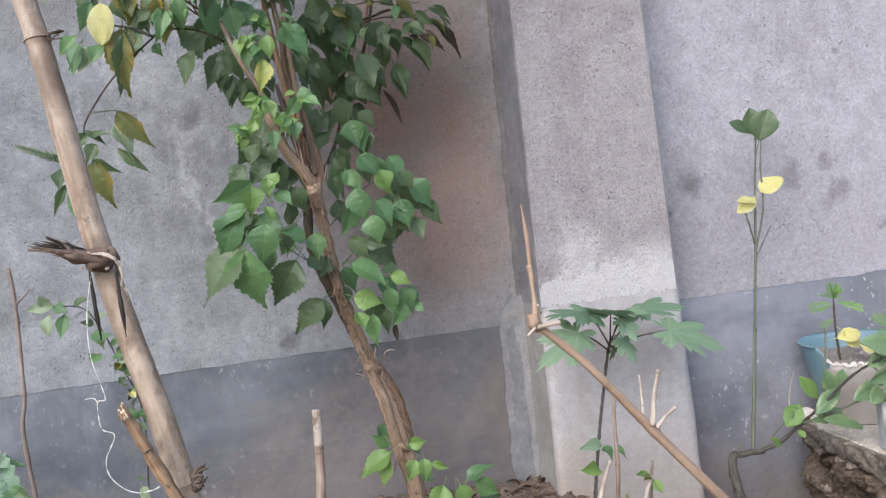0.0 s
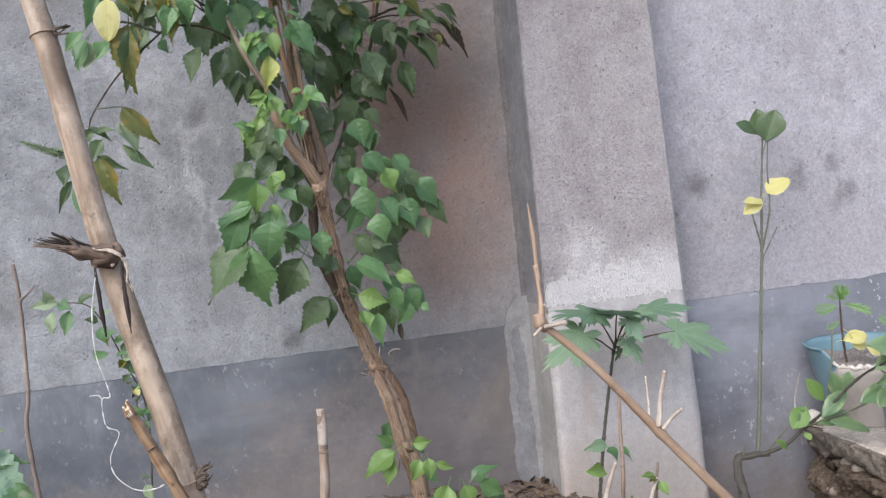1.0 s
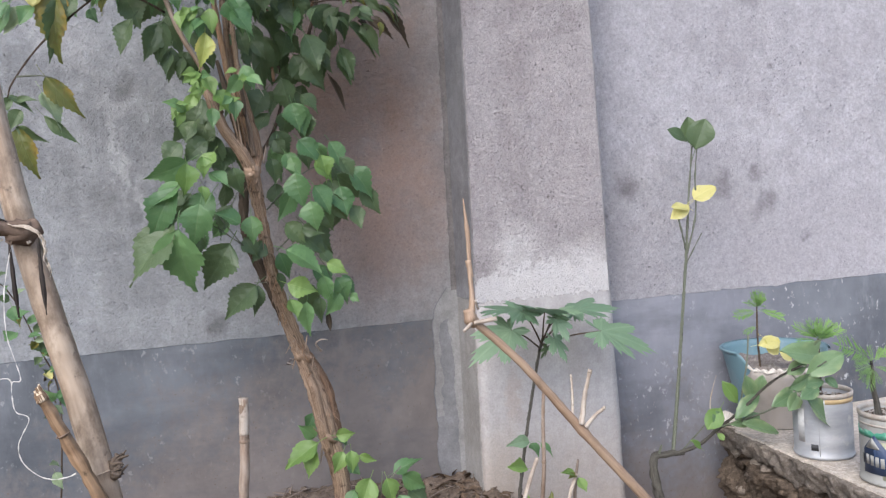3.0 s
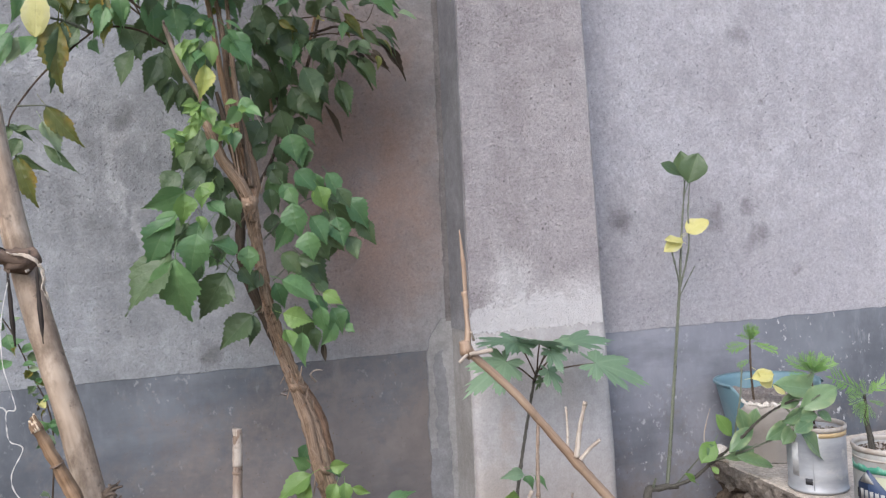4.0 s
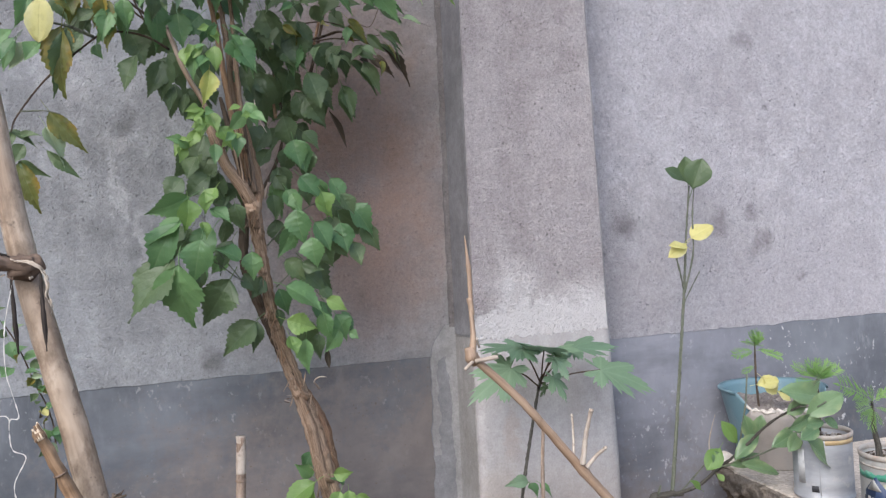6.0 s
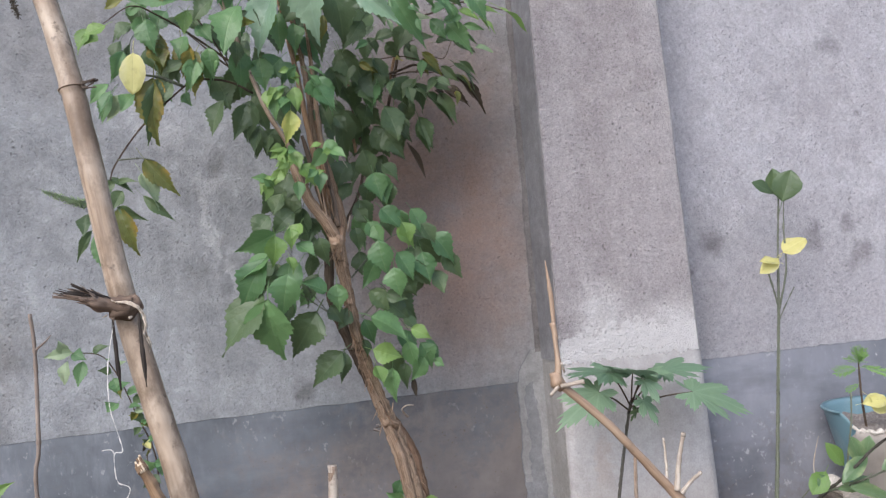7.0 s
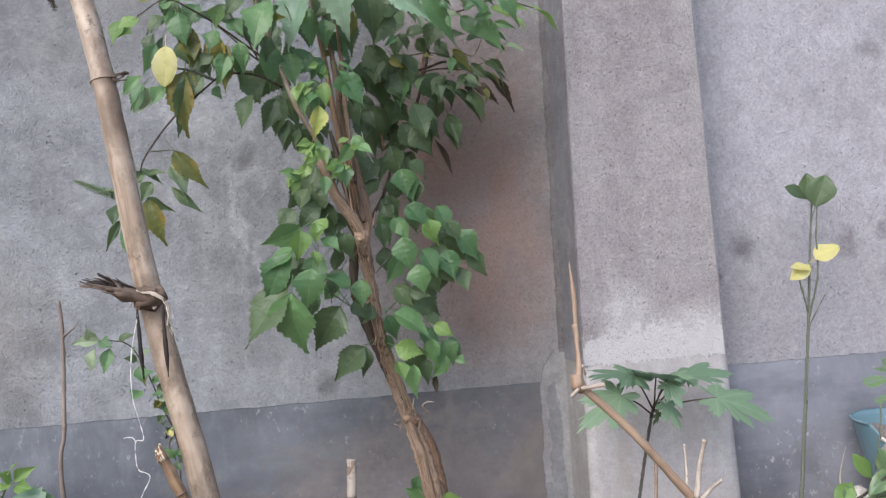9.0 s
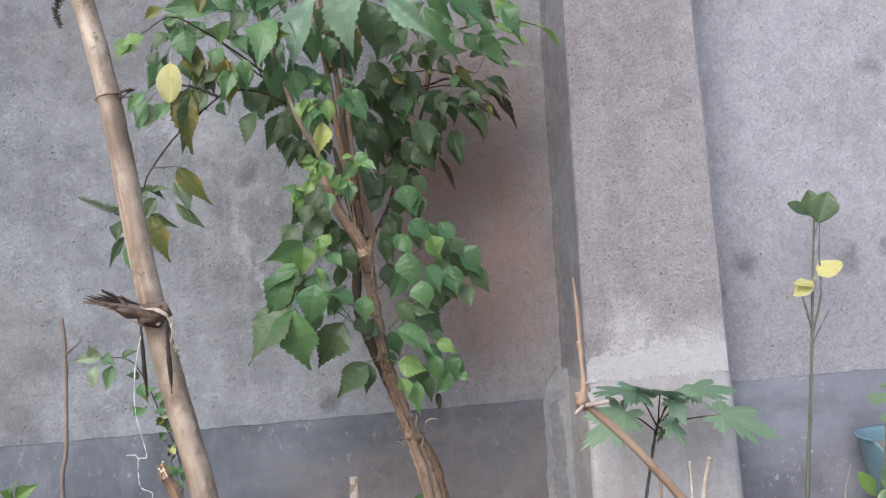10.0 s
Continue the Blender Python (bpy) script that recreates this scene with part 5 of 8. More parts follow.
# ---------------------------------------------------------------- the climbing shrub
def shrub():
    root = thing("shrub", (0.255, 1.98, 0.24), "leafy garden shrub with a leaning shaggy trunk beside the wall", "shrub")
    foot = Vector((0.268, 1.985, 0.16))
    knot = (0.1, 1.88, 1.129)
    trunk = part("trunk", tube([foot, (0.262, 1.98, 0.376), (0.242, 1.98, 0.482), (0.222, 1.975, 0.586), (0.189, 1.965, 0.694), (0.152, 1.95, 0.809), (0.129, 1.93, 0.909), (0.111, 1.9, 1.046), knot],
        [0.024, 0.0195, 0.0205, 0.0235, 0.0225, 0.018, 0.0152, 0.0136, 0.0128, 0.0165], 64, 0.004, 0.003, 75.0, ridges=0.045, lobes=19, twist=0.5), bark_brown, root, "shaggy brown trunk")
    part("trunk_strand", tube([(0.252, 1.965, 0.399), (0.23, 1.96, 0.503), (0.207, 1.952, 0.621), (0.18, 1.945, 0.702), (0.148, 1.938, 0.804)], [0.006, 0.011, 0.012, 0.009, 0.004], 16, 0.005, 0.002, 60.0, ridges=0.05, lobes=5), bark_brown, trunk)
    part("trunk_strand", tube([(0.273, 1.985, 0.462), (0.253, 1.98, 0.552), (0.237, 1.978, 0.618), (0.208, 1.97, 0.685), (0.189, 1.96, 0.727)], [0.004, 0.012, 0.0155, 0.011, 0.004], 16, 0.005, 0.0025, 60.0, ridges=0.06), bark_rust, trunk, "reddish bare strand")
    part("trunk_knob", tube([(0.169, 1.955, 0.715), (0.185, 1.945, 0.695), (0.206, 1.95, 0.684)], [0.008, 0.015, 0.009], 14, 0.004, 0.007, 70.0), bark_brown, trunk, "rough old branch scar")
    part("trunk_knob", tube([(0.228, 1.958, 0.511), (0.236, 1.952, 0.49), (0.252, 1.96, 0.477)], [0.004, 0.0075, 0.005], 12, 0.004, 0.005, 80.0), bark_brown, trunk, "old branch scar")
    # swollen fork with a pale scar
    bm = bmesh.new()
    bmesh.ops.create_icosphere(bm, subdivisions=4, radius=0.0175, matrix=Matrix.Translation(Vector(knot) + Vector((0.0, -0.004, 0.002))) @ Matrix.Diagonal((1.05, 0.95, 1.15, 1.0)))
    for v in bm.verts:
        v.co += (v.co - Vector(knot)) * (0.16 * noise.noise(v.co * 60) + 0.12 * noise.noise(v.co * 160))
    part("trunk_knob", bm, bark_brown, trunk, "swollen fork")
    bm = bmesh.new()
    bmesh.ops.create_icosphere(bm, subdivisions=3, radius=0.005, matrix=Matrix.Translation(Vector(knot) + Vector((-0.006, -0.0215, -0.006))) @ Matrix.Diagonal((1.2, 0.5, 0.8, 1.0)))
    for v in bm.verts:
        v.co += Vector((0, -0.002, 0)) * noise.noise(v.co * 300)
    part("scar", bm, cane_tan, trunk, "pale branch scar")
    part("back_stem", tube([(0.168, 1.99, 0.761), (0.119, 1.99, 0.88), (0.083, 1.98, 0.983), (0.079, 1.97, 1.066), (0.098, 1.96, 1.187)], [0.015, 0.013, 0.012, 0.011, 0.01], 14, 0.006, 0.003, 55.0, ridges=0.1), bark_dark, root, "dark stem behind the trunk")
    for pts, r, m in (
        ((knot, (0.081, 1.87, 1.173), (0.045, 1.87, 1.229), (0.028, 1.87, 1.274), (0.008, 1.88, 1.33)), (0.015, 0.0138, 0.013, 0.0115, 0.009), bark_brown),
        ((knot, (0.113, 1.93, 1.182), (0.102, 1.95, 1.254), (0.082, 1.95, 1.364), (0.067, 1.94, 1.498), (0.056, 1.93, 1.589), (0.018, 1.93, 1.833)), (0.018, 0.0165, 0.012, 0.008, 0.006, 0.0055, 0.005), bark_red),
        (((0.098, 1.9, 1.201), (0.074, 1.9, 1.302), (0.056, 1.89, 1.42), (0.042, 1.89, 1.539), (0.021, 1.89, 1.68), (0.013, 1.88, 1.812)), (0.009, 0.0075, 0.006, 0.005, 0.0045, 0.004), bark_brown),
        (((0.094, 1.92, 1.197), (0.086, 1.93, 1.293), (0.07, 1.92, 1.399), (0.063, 1.9, 1.514), (0.046, 1.9, 1.656), (0.049, 1.9, 1.82)), (0.008, 0.007, 0.006, 0.005, 0.0045, 0.004), bark_brown),
        (((0.043, 1.89, 1.264), (0.007, 1.86, 1.36), (-0.035, 1.84, 1.442), (-0.095, 1.83, 1.629), (-0.122, 1.82, 1.716)), (0.0062, 0.0056, 0.0055, 0.0055, 0.005), stake_tan),
        (((0.1, 1.89, 1.18), (0.085, 1.9, 1.248), (0.066, 1.885, 1.327), (0.049, 1.88, 1.458), (0.036, 1.88, 1.562), (0.001, 1.87, 1.781)), (0.008, 0.0075, 0.0065, 0.005, 0.0045, 0.004), bark_red),
        (((0.104, 1.885, 1.166), (0.1, 1.89, 1.219), (0.088, 1.895, 1.314), (0.082, 1.9, 1.434), (0.078, 1.9, 1.552), (0.066, 1.9, 1.779)), (0.008, 0.0075, 0.006, 0.005, 0.004, 0.003), bark_brown),
        (((0.091, 1.875, 1.179), (0.074, 1.88, 1.231), (0.056, 1.88, 1.314), (0.042, 1.88, 1.38)), (0.009, 0.008, 0.007, 0.004), bark_dark),
        (((0.111, 2.0, 1.148), (0.175, 2.04, 1.259), (0.196, 2.07, 1.355), (0.18, 2.07, 1.48), (0.171, 2.06, 1.564), (0.174, 2.06, 1.737)), (0.0045, 0.004, 0.0036, 0.0034, 0.003, 0.003), bark_dark),
        (((0.195, 2.07, 1.348), (0.251, 2.1, 1.422), (0.286, 2.12, 1.513), (0.312, 2.12, 1.601), (0.341, 2.12, 1.739), (0.375, 2.1, 1.871)), (0.005, 0.0046, 0.004, 0.0036, 0.0034, 0.003), bark_dark),
        (((0.34, 2.12, 1.723), (0.407, 2.08, 1.724), (0.489, 2.03, 1.735), (0.585, 2.0, 1.7)), (0.003, 0.0025, 0.002, 0.0014), bark_dark),
        (((0.198, 2.06, 1.543), (0.309, 2.1, 1.58), (0.367, 2.08, 1.588), (0.449, 2.05, 1.539)), (0.004, 0.0035, 0.003, 0.002), bark_dark),
        (((-0.059, 1.84, 1.475), (-0.098, 1.82, 1.494), (-0.136, 1.8, 1.499), (-0.178, 1.79, 1.496), (-0.206, 1.78, 1.476), (-0.288, 1.76, 1.396), (-0.344, 1.75, 1.319), (-0.357, 1.75, 1.286)), (0.0024, 0.0023, 0.0022, 0.0021, 0.002, 0.0018, 0.0015), bark_dark),
        (((-0.064, 1.84, 1.516), (-0.106, 1.82, 1.532), (-0.151, 1.8, 1.57), (-0.184, 1.79, 1.599)), (0.0026, 0.002, 0.0016, 0.001), bark_dark),
        (((-0.106, 1.82, 1.532), (-0.137, 1.8, 1.595), (-0.167, 1.79, 1.638)), (0.002, 0.0016, 0.001), bark_dark),
        (((-0.201, 1.78, 1.482), (-0.243, 1.77, 1.5), (-0.283, 1.75, 1.503)), (0.004, 0.003, 0.002), stem_green),
        (((-0.1, 1.83, 1.544), (-0.18, 1.8, 1.601), (-0.235, 1.78, 1.634), (-0.291, 1.77, 1.656), (-0.349, 1.76, 1.617)), (0.003, 0.0024, 0.002, 0.0016, 0.001), bark_dark),
        (((0.29, 2.1, 1.56), (0.317, 2.1, 1.665), (0.334, 2.1, 1.756), (0.343, 2.1, 1.832)), (0.004, 0.0036, 0.003, 0.003), bark_red),
        (((0.31, 2.1, 1.628), (0.328, 2.06, 1.641), (0.353, 2.03, 1.64)), (0.0016, 0.0014, 0.001), bark_dark),
        (((0.291, 2.1, 1.568), (0.336, 2.05, 1.563), (0.39, 2.02, 1.551), (0.442, 2.0, 1.561)), (0.0022, 0.0018, 0.0014, 0.001), bark_dark),
        (((0.351, 2.05, 1.56), (0.38, 2.03, 1.598), (0.421, 2.02, 1.586), (0.444, 2.0, 1.631)), (0.0016, 0.0014, 0.001, 0.0008), bark_dark),
        (((0.264, 2.1, 1.614), (0.314, 2.08, 1.614), (0.353, 2.05, 1.597)), (0.0018, 0.0014, 0.001), bark_dark),
        (((0.175, 2.06, 1.539), (0.185, 2.06, 1.48), (0.174, 2.05, 1.427), (0.177, 2.05, 1.362)), (0.003, 0.0034, 0.004, 0.004), bark_red),
        (((-0.338, 1.75, 1.327), (-0.292, 1.74, 1.326), (-0.265, 1.74, 1.319)), (0.002, 0.0015, 0.001), stem_green),
        (((0.123, 1.93, 0.937), (0.065, 1.87, 0.97), (0.013, 1.83, 1.011), (-0.039, 1.8, 1.036), (-0.064, 1.79, 1.026)), (0.00198, 0.00165, 0.00132, 0.00099, 0.00066), stem_green),
        (((0.065, 1.87, 0.97), (0.016, 1.84, 1.043), (-0.002, 1.82, 1.095), (-0.027, 1.81, 1.141)), (0.00132, 0.00115, 0.00099, 0.00066), stem_green),
        (((0.097, 1.9, 1.115), (0.04, 1.86, 1.131), (-0.031, 1.83, 1.162)), (0.00165, 0.00132, 0.00066), stem_green),
        (((0.129, 1.93, 1.045), (0.193, 1.95, 1.107), (0.259, 1.95, 1.142), (0.326, 1.95, 1.121)), (0.00198, 0.00165, 0.00132, 0.00066), stem_green),
        (((0.145, 1.94, 0.948), (0.197, 1.94, 0.983), (0.244, 1.93, 0.922), (0.265, 1.92, 0.879)), (0.00198, 0.00165, 0.00132, 0.00066), stem_green),
        (((0.116, 1.93, 0.877), (0.087, 1.89, 0.881)), (0.00132, 0.00066), stem_green),
        (((0.231, 1.93, 0.704), (0.216, 1.9, 0.726), (0.226, 1.88, 0.738), (0.242, 1.88, 0.736)), (0.003, 0.0022, 0.002, 0.001), stub_pale),
        (((0.125, 1.86, 1.148), (0.133, 1.85, 1.185)), (0.0032, 0.0016), stake_grey),
        (((0.114, 1.86, 1.37), (0.12, 1.84, 1.327), (0.135, 1.83, 1.292)), (0.0009, 0.0009, 0.0006), stub_pale),
    ):
        part("stem" if len(pts) > 3 else "twig", tube(pts, r, 10 if r[0] > 0.008 else 7, 0.008, min(0.004, r[0] * 0.18), 50.0, ridges=0.08 if r[0] > 0.01 else 0.0), m, root)
    rng = random.Random(2)
    # loose bark shreds along the trunk
    line = curve_points([(0.25, 1.95, 0.432), (0.219, 1.94, 0.593), (0.182, 1.925, 0.705), (0.138, 1.915, 0.848), (0.111, 1.885, 1.02), (0.094, 1.87, 1.152), (0.092, 1.92, 1.237)], 0.01)
    for k in range(85):
        q = rng.choice(line)
        a = q + Vector((rng.uniform(-1, 1) * (0.028 if q.z < 0.7 else 0.016), rng.uniform(-0.012, 0.0), 0))
        d = Vector((rng.uniform(-0.02, 0.012), rng.uniform(-0.012, 0.0), rng.choice((-1, 1)) * rng.uniform(0.01, 0.04)))
        part("bark_shred", tube([a, a + d * 0.5 + Vector((0, -0.002, 0)), a + d], [0.0008, 0.0013, 0.0004], 5, 0.01, 0.001, 80.0), (bark_brown, bark_red, bark_brown, bark_brown, cane_tan)[k % 5], trunk)
    # peeling strips on the bundle of stems above the fork
    for k in range(22):
        u, s = rng.uniform(-1, 1), rng.uniform(0.0, 0.45)
        low, high = Vector((0.093, 1.865, 1.145)), Vector((0.064, 1.872, 1.403))
        p0 = low.lerp(high, s) + Vector((0.014 * u, rng.uniform(-0.006, 0.006), 0))
        p1 = low.lerp(high, s + rng.uniform(0.2, 0.5)) + Vector((0.015 * u + rng.uniform(-0.004, 0.004), rng.uniform(-0.008, 0.004), 0))
        part("bark_strip", tube([p0, p0.lerp(p1, 0.5) + Vector((rng.uniform(-0.003, 0.003), -0.003, 0)), p1], [0.0014, rng.uniform(0.0016, 0.0032), 0.0007], 5, 0.012, 0.0014, 70.0), (bark_red, bark_brown, bark_dark, bark_red, cane_tan)[k % 5], trunk)
    for k in range(16):
        q = Vector((0.171, 1.945, 0.71)) + Vector((rng.uniform(-0.012, 0.006), rng.uniform(-0.014, 0.0), rng.uniform(-0.035, 0.035)))
        part("rootlet", tube([q, q + Vector((-rng.uniform(0.006, 0.018), -0.006, rng.uniform(-0.008, 0.01)))], [0.0011, 0.0005], 4, 0.004, 0.0012, 90.0), (bark_brown, bark_dark, stub_pale)[k % 3], trunk)
    # flower spikes
    for pts in (((-0.4, 1.73, 1.237), (-0.428, 1.725, 1.246), (-0.451, 1.72, 1.256), (-0.477, 1.72, 1.267)), ((-0.478, 1.7, 1.693), (-0.495, 1.7, 1.67), (-0.502, 1.7, 1.644), (-0.494, 1.7, 1.616))):
        axis = curve_points(pts, 0.004)
        bm = tube(pts, [0.003, 0.003, 0.002, 0.001], 6, 0.006)
        for i, q in enumerate(axis):
            size = 1.15 - i / len(axis) * 0.6
            for j in range(16):
                way = Vector((rng.uniform(-1, 1), rng.uniform(-1, 1), rng.uniform(-1, 1))).normalized()
                bmesh.ops.create_icosphere(bm, subdivisions=1, radius=rng.uniform(0.0012, 0.0024) * size, matrix=Matrix.Translation(q + way * rng.uniform(0.003, 0.0115) * size))
        part("flower_spike", bm, LEAF["p"] if pts[0][2] < 1.4 else LEAF["k"], root, "short seeding flower spike")
    return root


bush = shrub()
# lower left spray
leaf(bush, "broad", "d", (-0.070, 1.79, 1.035), (-0.172, 1.77, 0.905), 0.101)
leaf(bush, "broad", "g", (-0.062, 1.76, 1.013), (-0.077, 1.75, 0.886), 0.103)
leaf(bush, "broad", "g", (-0.016, 1.75, 1.061), (-0.038, 1.73, 0.982), 0.068)
leaf(bush, "broad", "g", (0.062, 1.79, 1.016), (0.016, 1.77, 1.047), 0.047)
leaf(bush, "broad", "g", (0.088, 1.83, 1.032), (0.086, 1.81, 0.975), 0.048)
leaf(bush, "broad", "d", (0.039, 1.82, 0.975), (-0.016, 1.80, 0.887), 0.089)
leaf(bush, "broad", "d", (0.089, 1.85, 0.878), (0.017, 1.83, 0.822), 0.073)
leaf(bush, "broad", "d", (0.093, 1.86, 0.877), (0.083, 1.84, 0.814), 0.039)
leaf(bush, "broad", "d", (0.071, 1.88, 0.984), (0.096, 1.86, 0.942), 0.042)
leaf(bush, "broad", "g", (-0.035, 1.80, 1.154), (-0.110, 1.78, 1.112), 0.061)
leaf(bush, "broad", "b", (-0.038, 1.77, 1.147), (-0.032, 1.75, 1.088), 0.050)
leaf(bush, "broad", "g", (-0.045, 1.79, 1.112), (-0.122, 1.77, 1.061), 0.066)
leaf(bush, "broad", "b", (-0.004, 1.78, 1.161), (0.003, 1.76, 1.124), 0.035)
leaf(bush, "broad", "g", (0.006, 1.79, 1.127), (0.046, 1.77, 1.095), 0.044)
leaf(bush, "broad", "d", (0.059, 1.85, 1.140), (0.069, 1.83, 1.084), 0.048)
leaf(bush, "broad", "b", (-0.011, 1.77, 1.098), (-0.002, 1.75, 1.064), 0.029)
leaf(bush, "broad", "d", (-0.046, 1.86, 1.095), (-0.083, 1.84, 1.064), 0.042)
leaf(bush, "broad", "d", (-0.019, 1.82, 1.003), (-0.028, 1.80, 0.959), 0.029)
leaf(bush, "broad", "d", (-0.074, 1.84, 1.066), (-0.105, 1.82, 1.016), 0.050)
leaf(bush, "broad", "d", (0.036, 1.90, 1.154), (0.040, 1.88, 1.103), 0.044)
leaf(bush, "broad", "d", (-0.036, 1.88, 1.090), (-0.068, 1.86, 1.039), 0.051)
leaf(bush, "broad", "d", (0.112, 1.90, 0.974), (0.083, 1.88, 0.928), 0.046)
leaf(bush, "broad", "d", (-0.014, 1.87, 1.247), (-0.043, 1.85, 1.204), 0.045)
leaf(bush, "broad", "d", (0.015, 1.89, 1.254), (-0.023, 1.87, 1.187), 0.064)
leaf(bush, "broad", "d", (0.009, 1.86, 1.202), (-0.047, 1.84, 1.171), 0.054)
leaf(bush, "broad", "d", (-0.047, 1.84, 1.197), (-0.090, 1.82, 1.155), 0.051)
leaf(bush, "broad", "b", (0.020, 1.79, 1.171), (-0.009, 1.77, 1.133), 0.041)
# right spray
leaf(bush, "broad", "g", (0.197, 1.89, 1.126), (0.195, 1.87, 1.048), 0.064)
leaf(bush, "broad", "g", (0.238, 1.90, 1.093), (0.277, 1.88, 1.035), 0.058)
leaf(bush, "broad", "g", (0.226, 1.88, 1.058), (0.223, 1.86, 0.996), 0.057)
leaf(bush, "broad", "g", (0.303, 1.93, 1.090), (0.312, 1.91, 1.019), 0.059)
leaf(bush, "broad", "d", (0.331, 1.95, 1.044), (0.354, 1.93, 0.992), 0.046)
leaf(bush, "broad", "d", (0.257, 1.93, 1.037), (0.274, 1.91, 0.989), 0.044)
leaf(bush, "broad", "d", (0.305, 1.99, 1.124), (0.381, 1.97, 1.060), 0.075)
leaf(bush, "broad", "d", (0.149, 1.93, 1.163), (0.158, 1.91, 1.108), 0.047)
leaf(bush, "broad", "g", (0.190, 1.90, 1.162), (0.196, 1.88, 1.122), 0.040)
leaf(bush, "broad", "b", (0.247, 1.92, 1.153), (0.286, 1.90, 1.116), 0.046)
leaf(bush, "broad", "d", (0.169, 1.92, 1.011), (0.212, 1.90, 0.962), 0.050)
leaf(bush, "broad", "d", (0.215, 1.95, 1.005), (0.276, 1.93, 0.938), 0.073)
leaf(bush, "broad", "g", (0.160, 1.86, 0.950), (0.245, 1.83, 0.912), 0.092)
leaf(bush, "broad", "b", (0.158, 1.86, 0.875), (0.217, 1.84, 0.850), 0.054)
leaf(bush, "broad", "b", (0.160, 1.85, 0.840), (0.173, 1.83, 0.796), 0.040)
leaf(bush, "broad", "g", (0.200, 1.87, 0.828), (0.186, 1.85, 0.761), 0.057)
leaf(bush, "broad", "g", (0.244, 1.88, 0.885), (0.246, 1.86, 0.820), 0.054)
leaf(bush, "broad", "g", (0.274, 1.90, 0.877), (0.305, 1.88, 0.826), 0.050)
leaf(bush, "broad", "g", (0.279, 1.89, 0.841), (0.248, 1.87, 0.793), 0.048)
leaf(bush, "broad", "b", (0.252, 1.88, 0.913), (0.295, 1.86, 0.892), 0.037)
leaf(bush, "broad", "d", (0.233, 1.90, 0.835), (0.226, 1.88, 0.784), 0.041)
leaf(bush, "broad", "g", (0.305, 1.91, 0.834), (0.324, 1.89, 0.819), 0.023)
leaf(bush, "broad", "d", (0.145, 1.92, 0.897), (0.154, 1.90, 0.862), 0.033)
leaf(bush, "broad", "d", (0.245, 1.93, 0.941), (0.276, 1.91, 0.912), 0.038)
leaf(bush, "broad", "d", (0.154, 1.96, 1.107), (0.157, 1.94, 1.048), 0.050)
leaf(bush, "broad", "d", (0.203, 1.98, 1.015), (0.183, 1.96, 0.965), 0.046)
leaf(bush, "broad", "d", (0.296, 1.97, 1.110), (0.274, 1.95, 1.053), 0.051)
leaf(bush, "curl", "k", (0.252, 1.91, 0.797), (0.250, 1.89, 0.757), 0.015)
leaf(bush, "broad", "g", (0.178, 1.91, 1.172), (0.201, 1.89, 1.123), 0.047)
leaf(bush, "broad", "b", (0.260, 1.92, 1.166), (0.284, 1.90, 1.118), 0.047)
leaf(bush, "broad", "d", (0.159, 1.95, 1.209), (0.180, 1.93, 1.172), 0.038)
leaf(bush, "broad", "d", (0.228, 1.98, 1.195), (0.241, 1.96, 1.144), 0.047)
# young shoots in the middle
leaf(bush, "small", "b", (0.006, 1.80, 1.337), (-0.032, 1.78, 1.320), 0.030)
leaf(bush, "small", "b", (0.002, 1.80, 1.323), (-0.002, 1.78, 1.283), 0.034)
leaf(bush, "small", "b", (0.015, 1.80, 1.333), (0.028, 1.78, 1.286), 0.035)
leaf(bush, "small", "b", (0.035, 1.80, 1.302), (0.060, 1.78, 1.259), 0.044)
leaf(bush, "small", "g", (0.069, 1.80, 1.285), (0.076, 1.78, 1.243), 0.031)
leaf(bush, "small", "g", (0.022, 1.80, 1.264), (0.025, 1.78, 1.225), 0.031)
leaf(bush, "small", "b", (-0.012, 1.80, 1.296), (-0.026, 1.78, 1.256), 0.028)
leaf(bush, "small", "b", (-0.042, 1.80, 1.262), (-0.048, 1.78, 1.226), 0.029)
leaf(bush, "small", "b", (-0.034, 1.80, 1.280), (-0.063, 1.78, 1.254), 0.029)
leaf(bush, "small", "b", (-0.021, 1.80, 1.472), (-0.033, 1.78, 1.430), 0.032)
leaf(bush, "small", "g", (-0.009, 1.80, 1.458), (-0.015, 1.78, 1.410), 0.034)
leaf(bush, "small", "g", (0.008, 1.80, 1.452), (0.008, 1.78, 1.409), 0.031)
leaf(bush, "small", "b", (0.033, 1.80, 1.474), (0.030, 1.78, 1.426), 0.034)
leaf(bush, "small", "b", (0.006, 1.80, 1.476), (-0.013, 1.78, 1.446), 0.027)
leaf(bush, "small", "g", (0.093, 1.80, 1.353), (0.109, 1.78, 1.306), 0.035)
leaf(bush, "small", "g", (0.089, 1.80, 1.330), (0.059, 1.78, 1.294), 0.034)
leaf(bush, "broad", "q", (0.020, 1.79, 1.421), (0.019, 1.77, 1.351), 0.040)
leaf(bush, "broad", "g", (0.078, 1.80, 1.472), (0.120, 1.78, 1.425), 0.053)
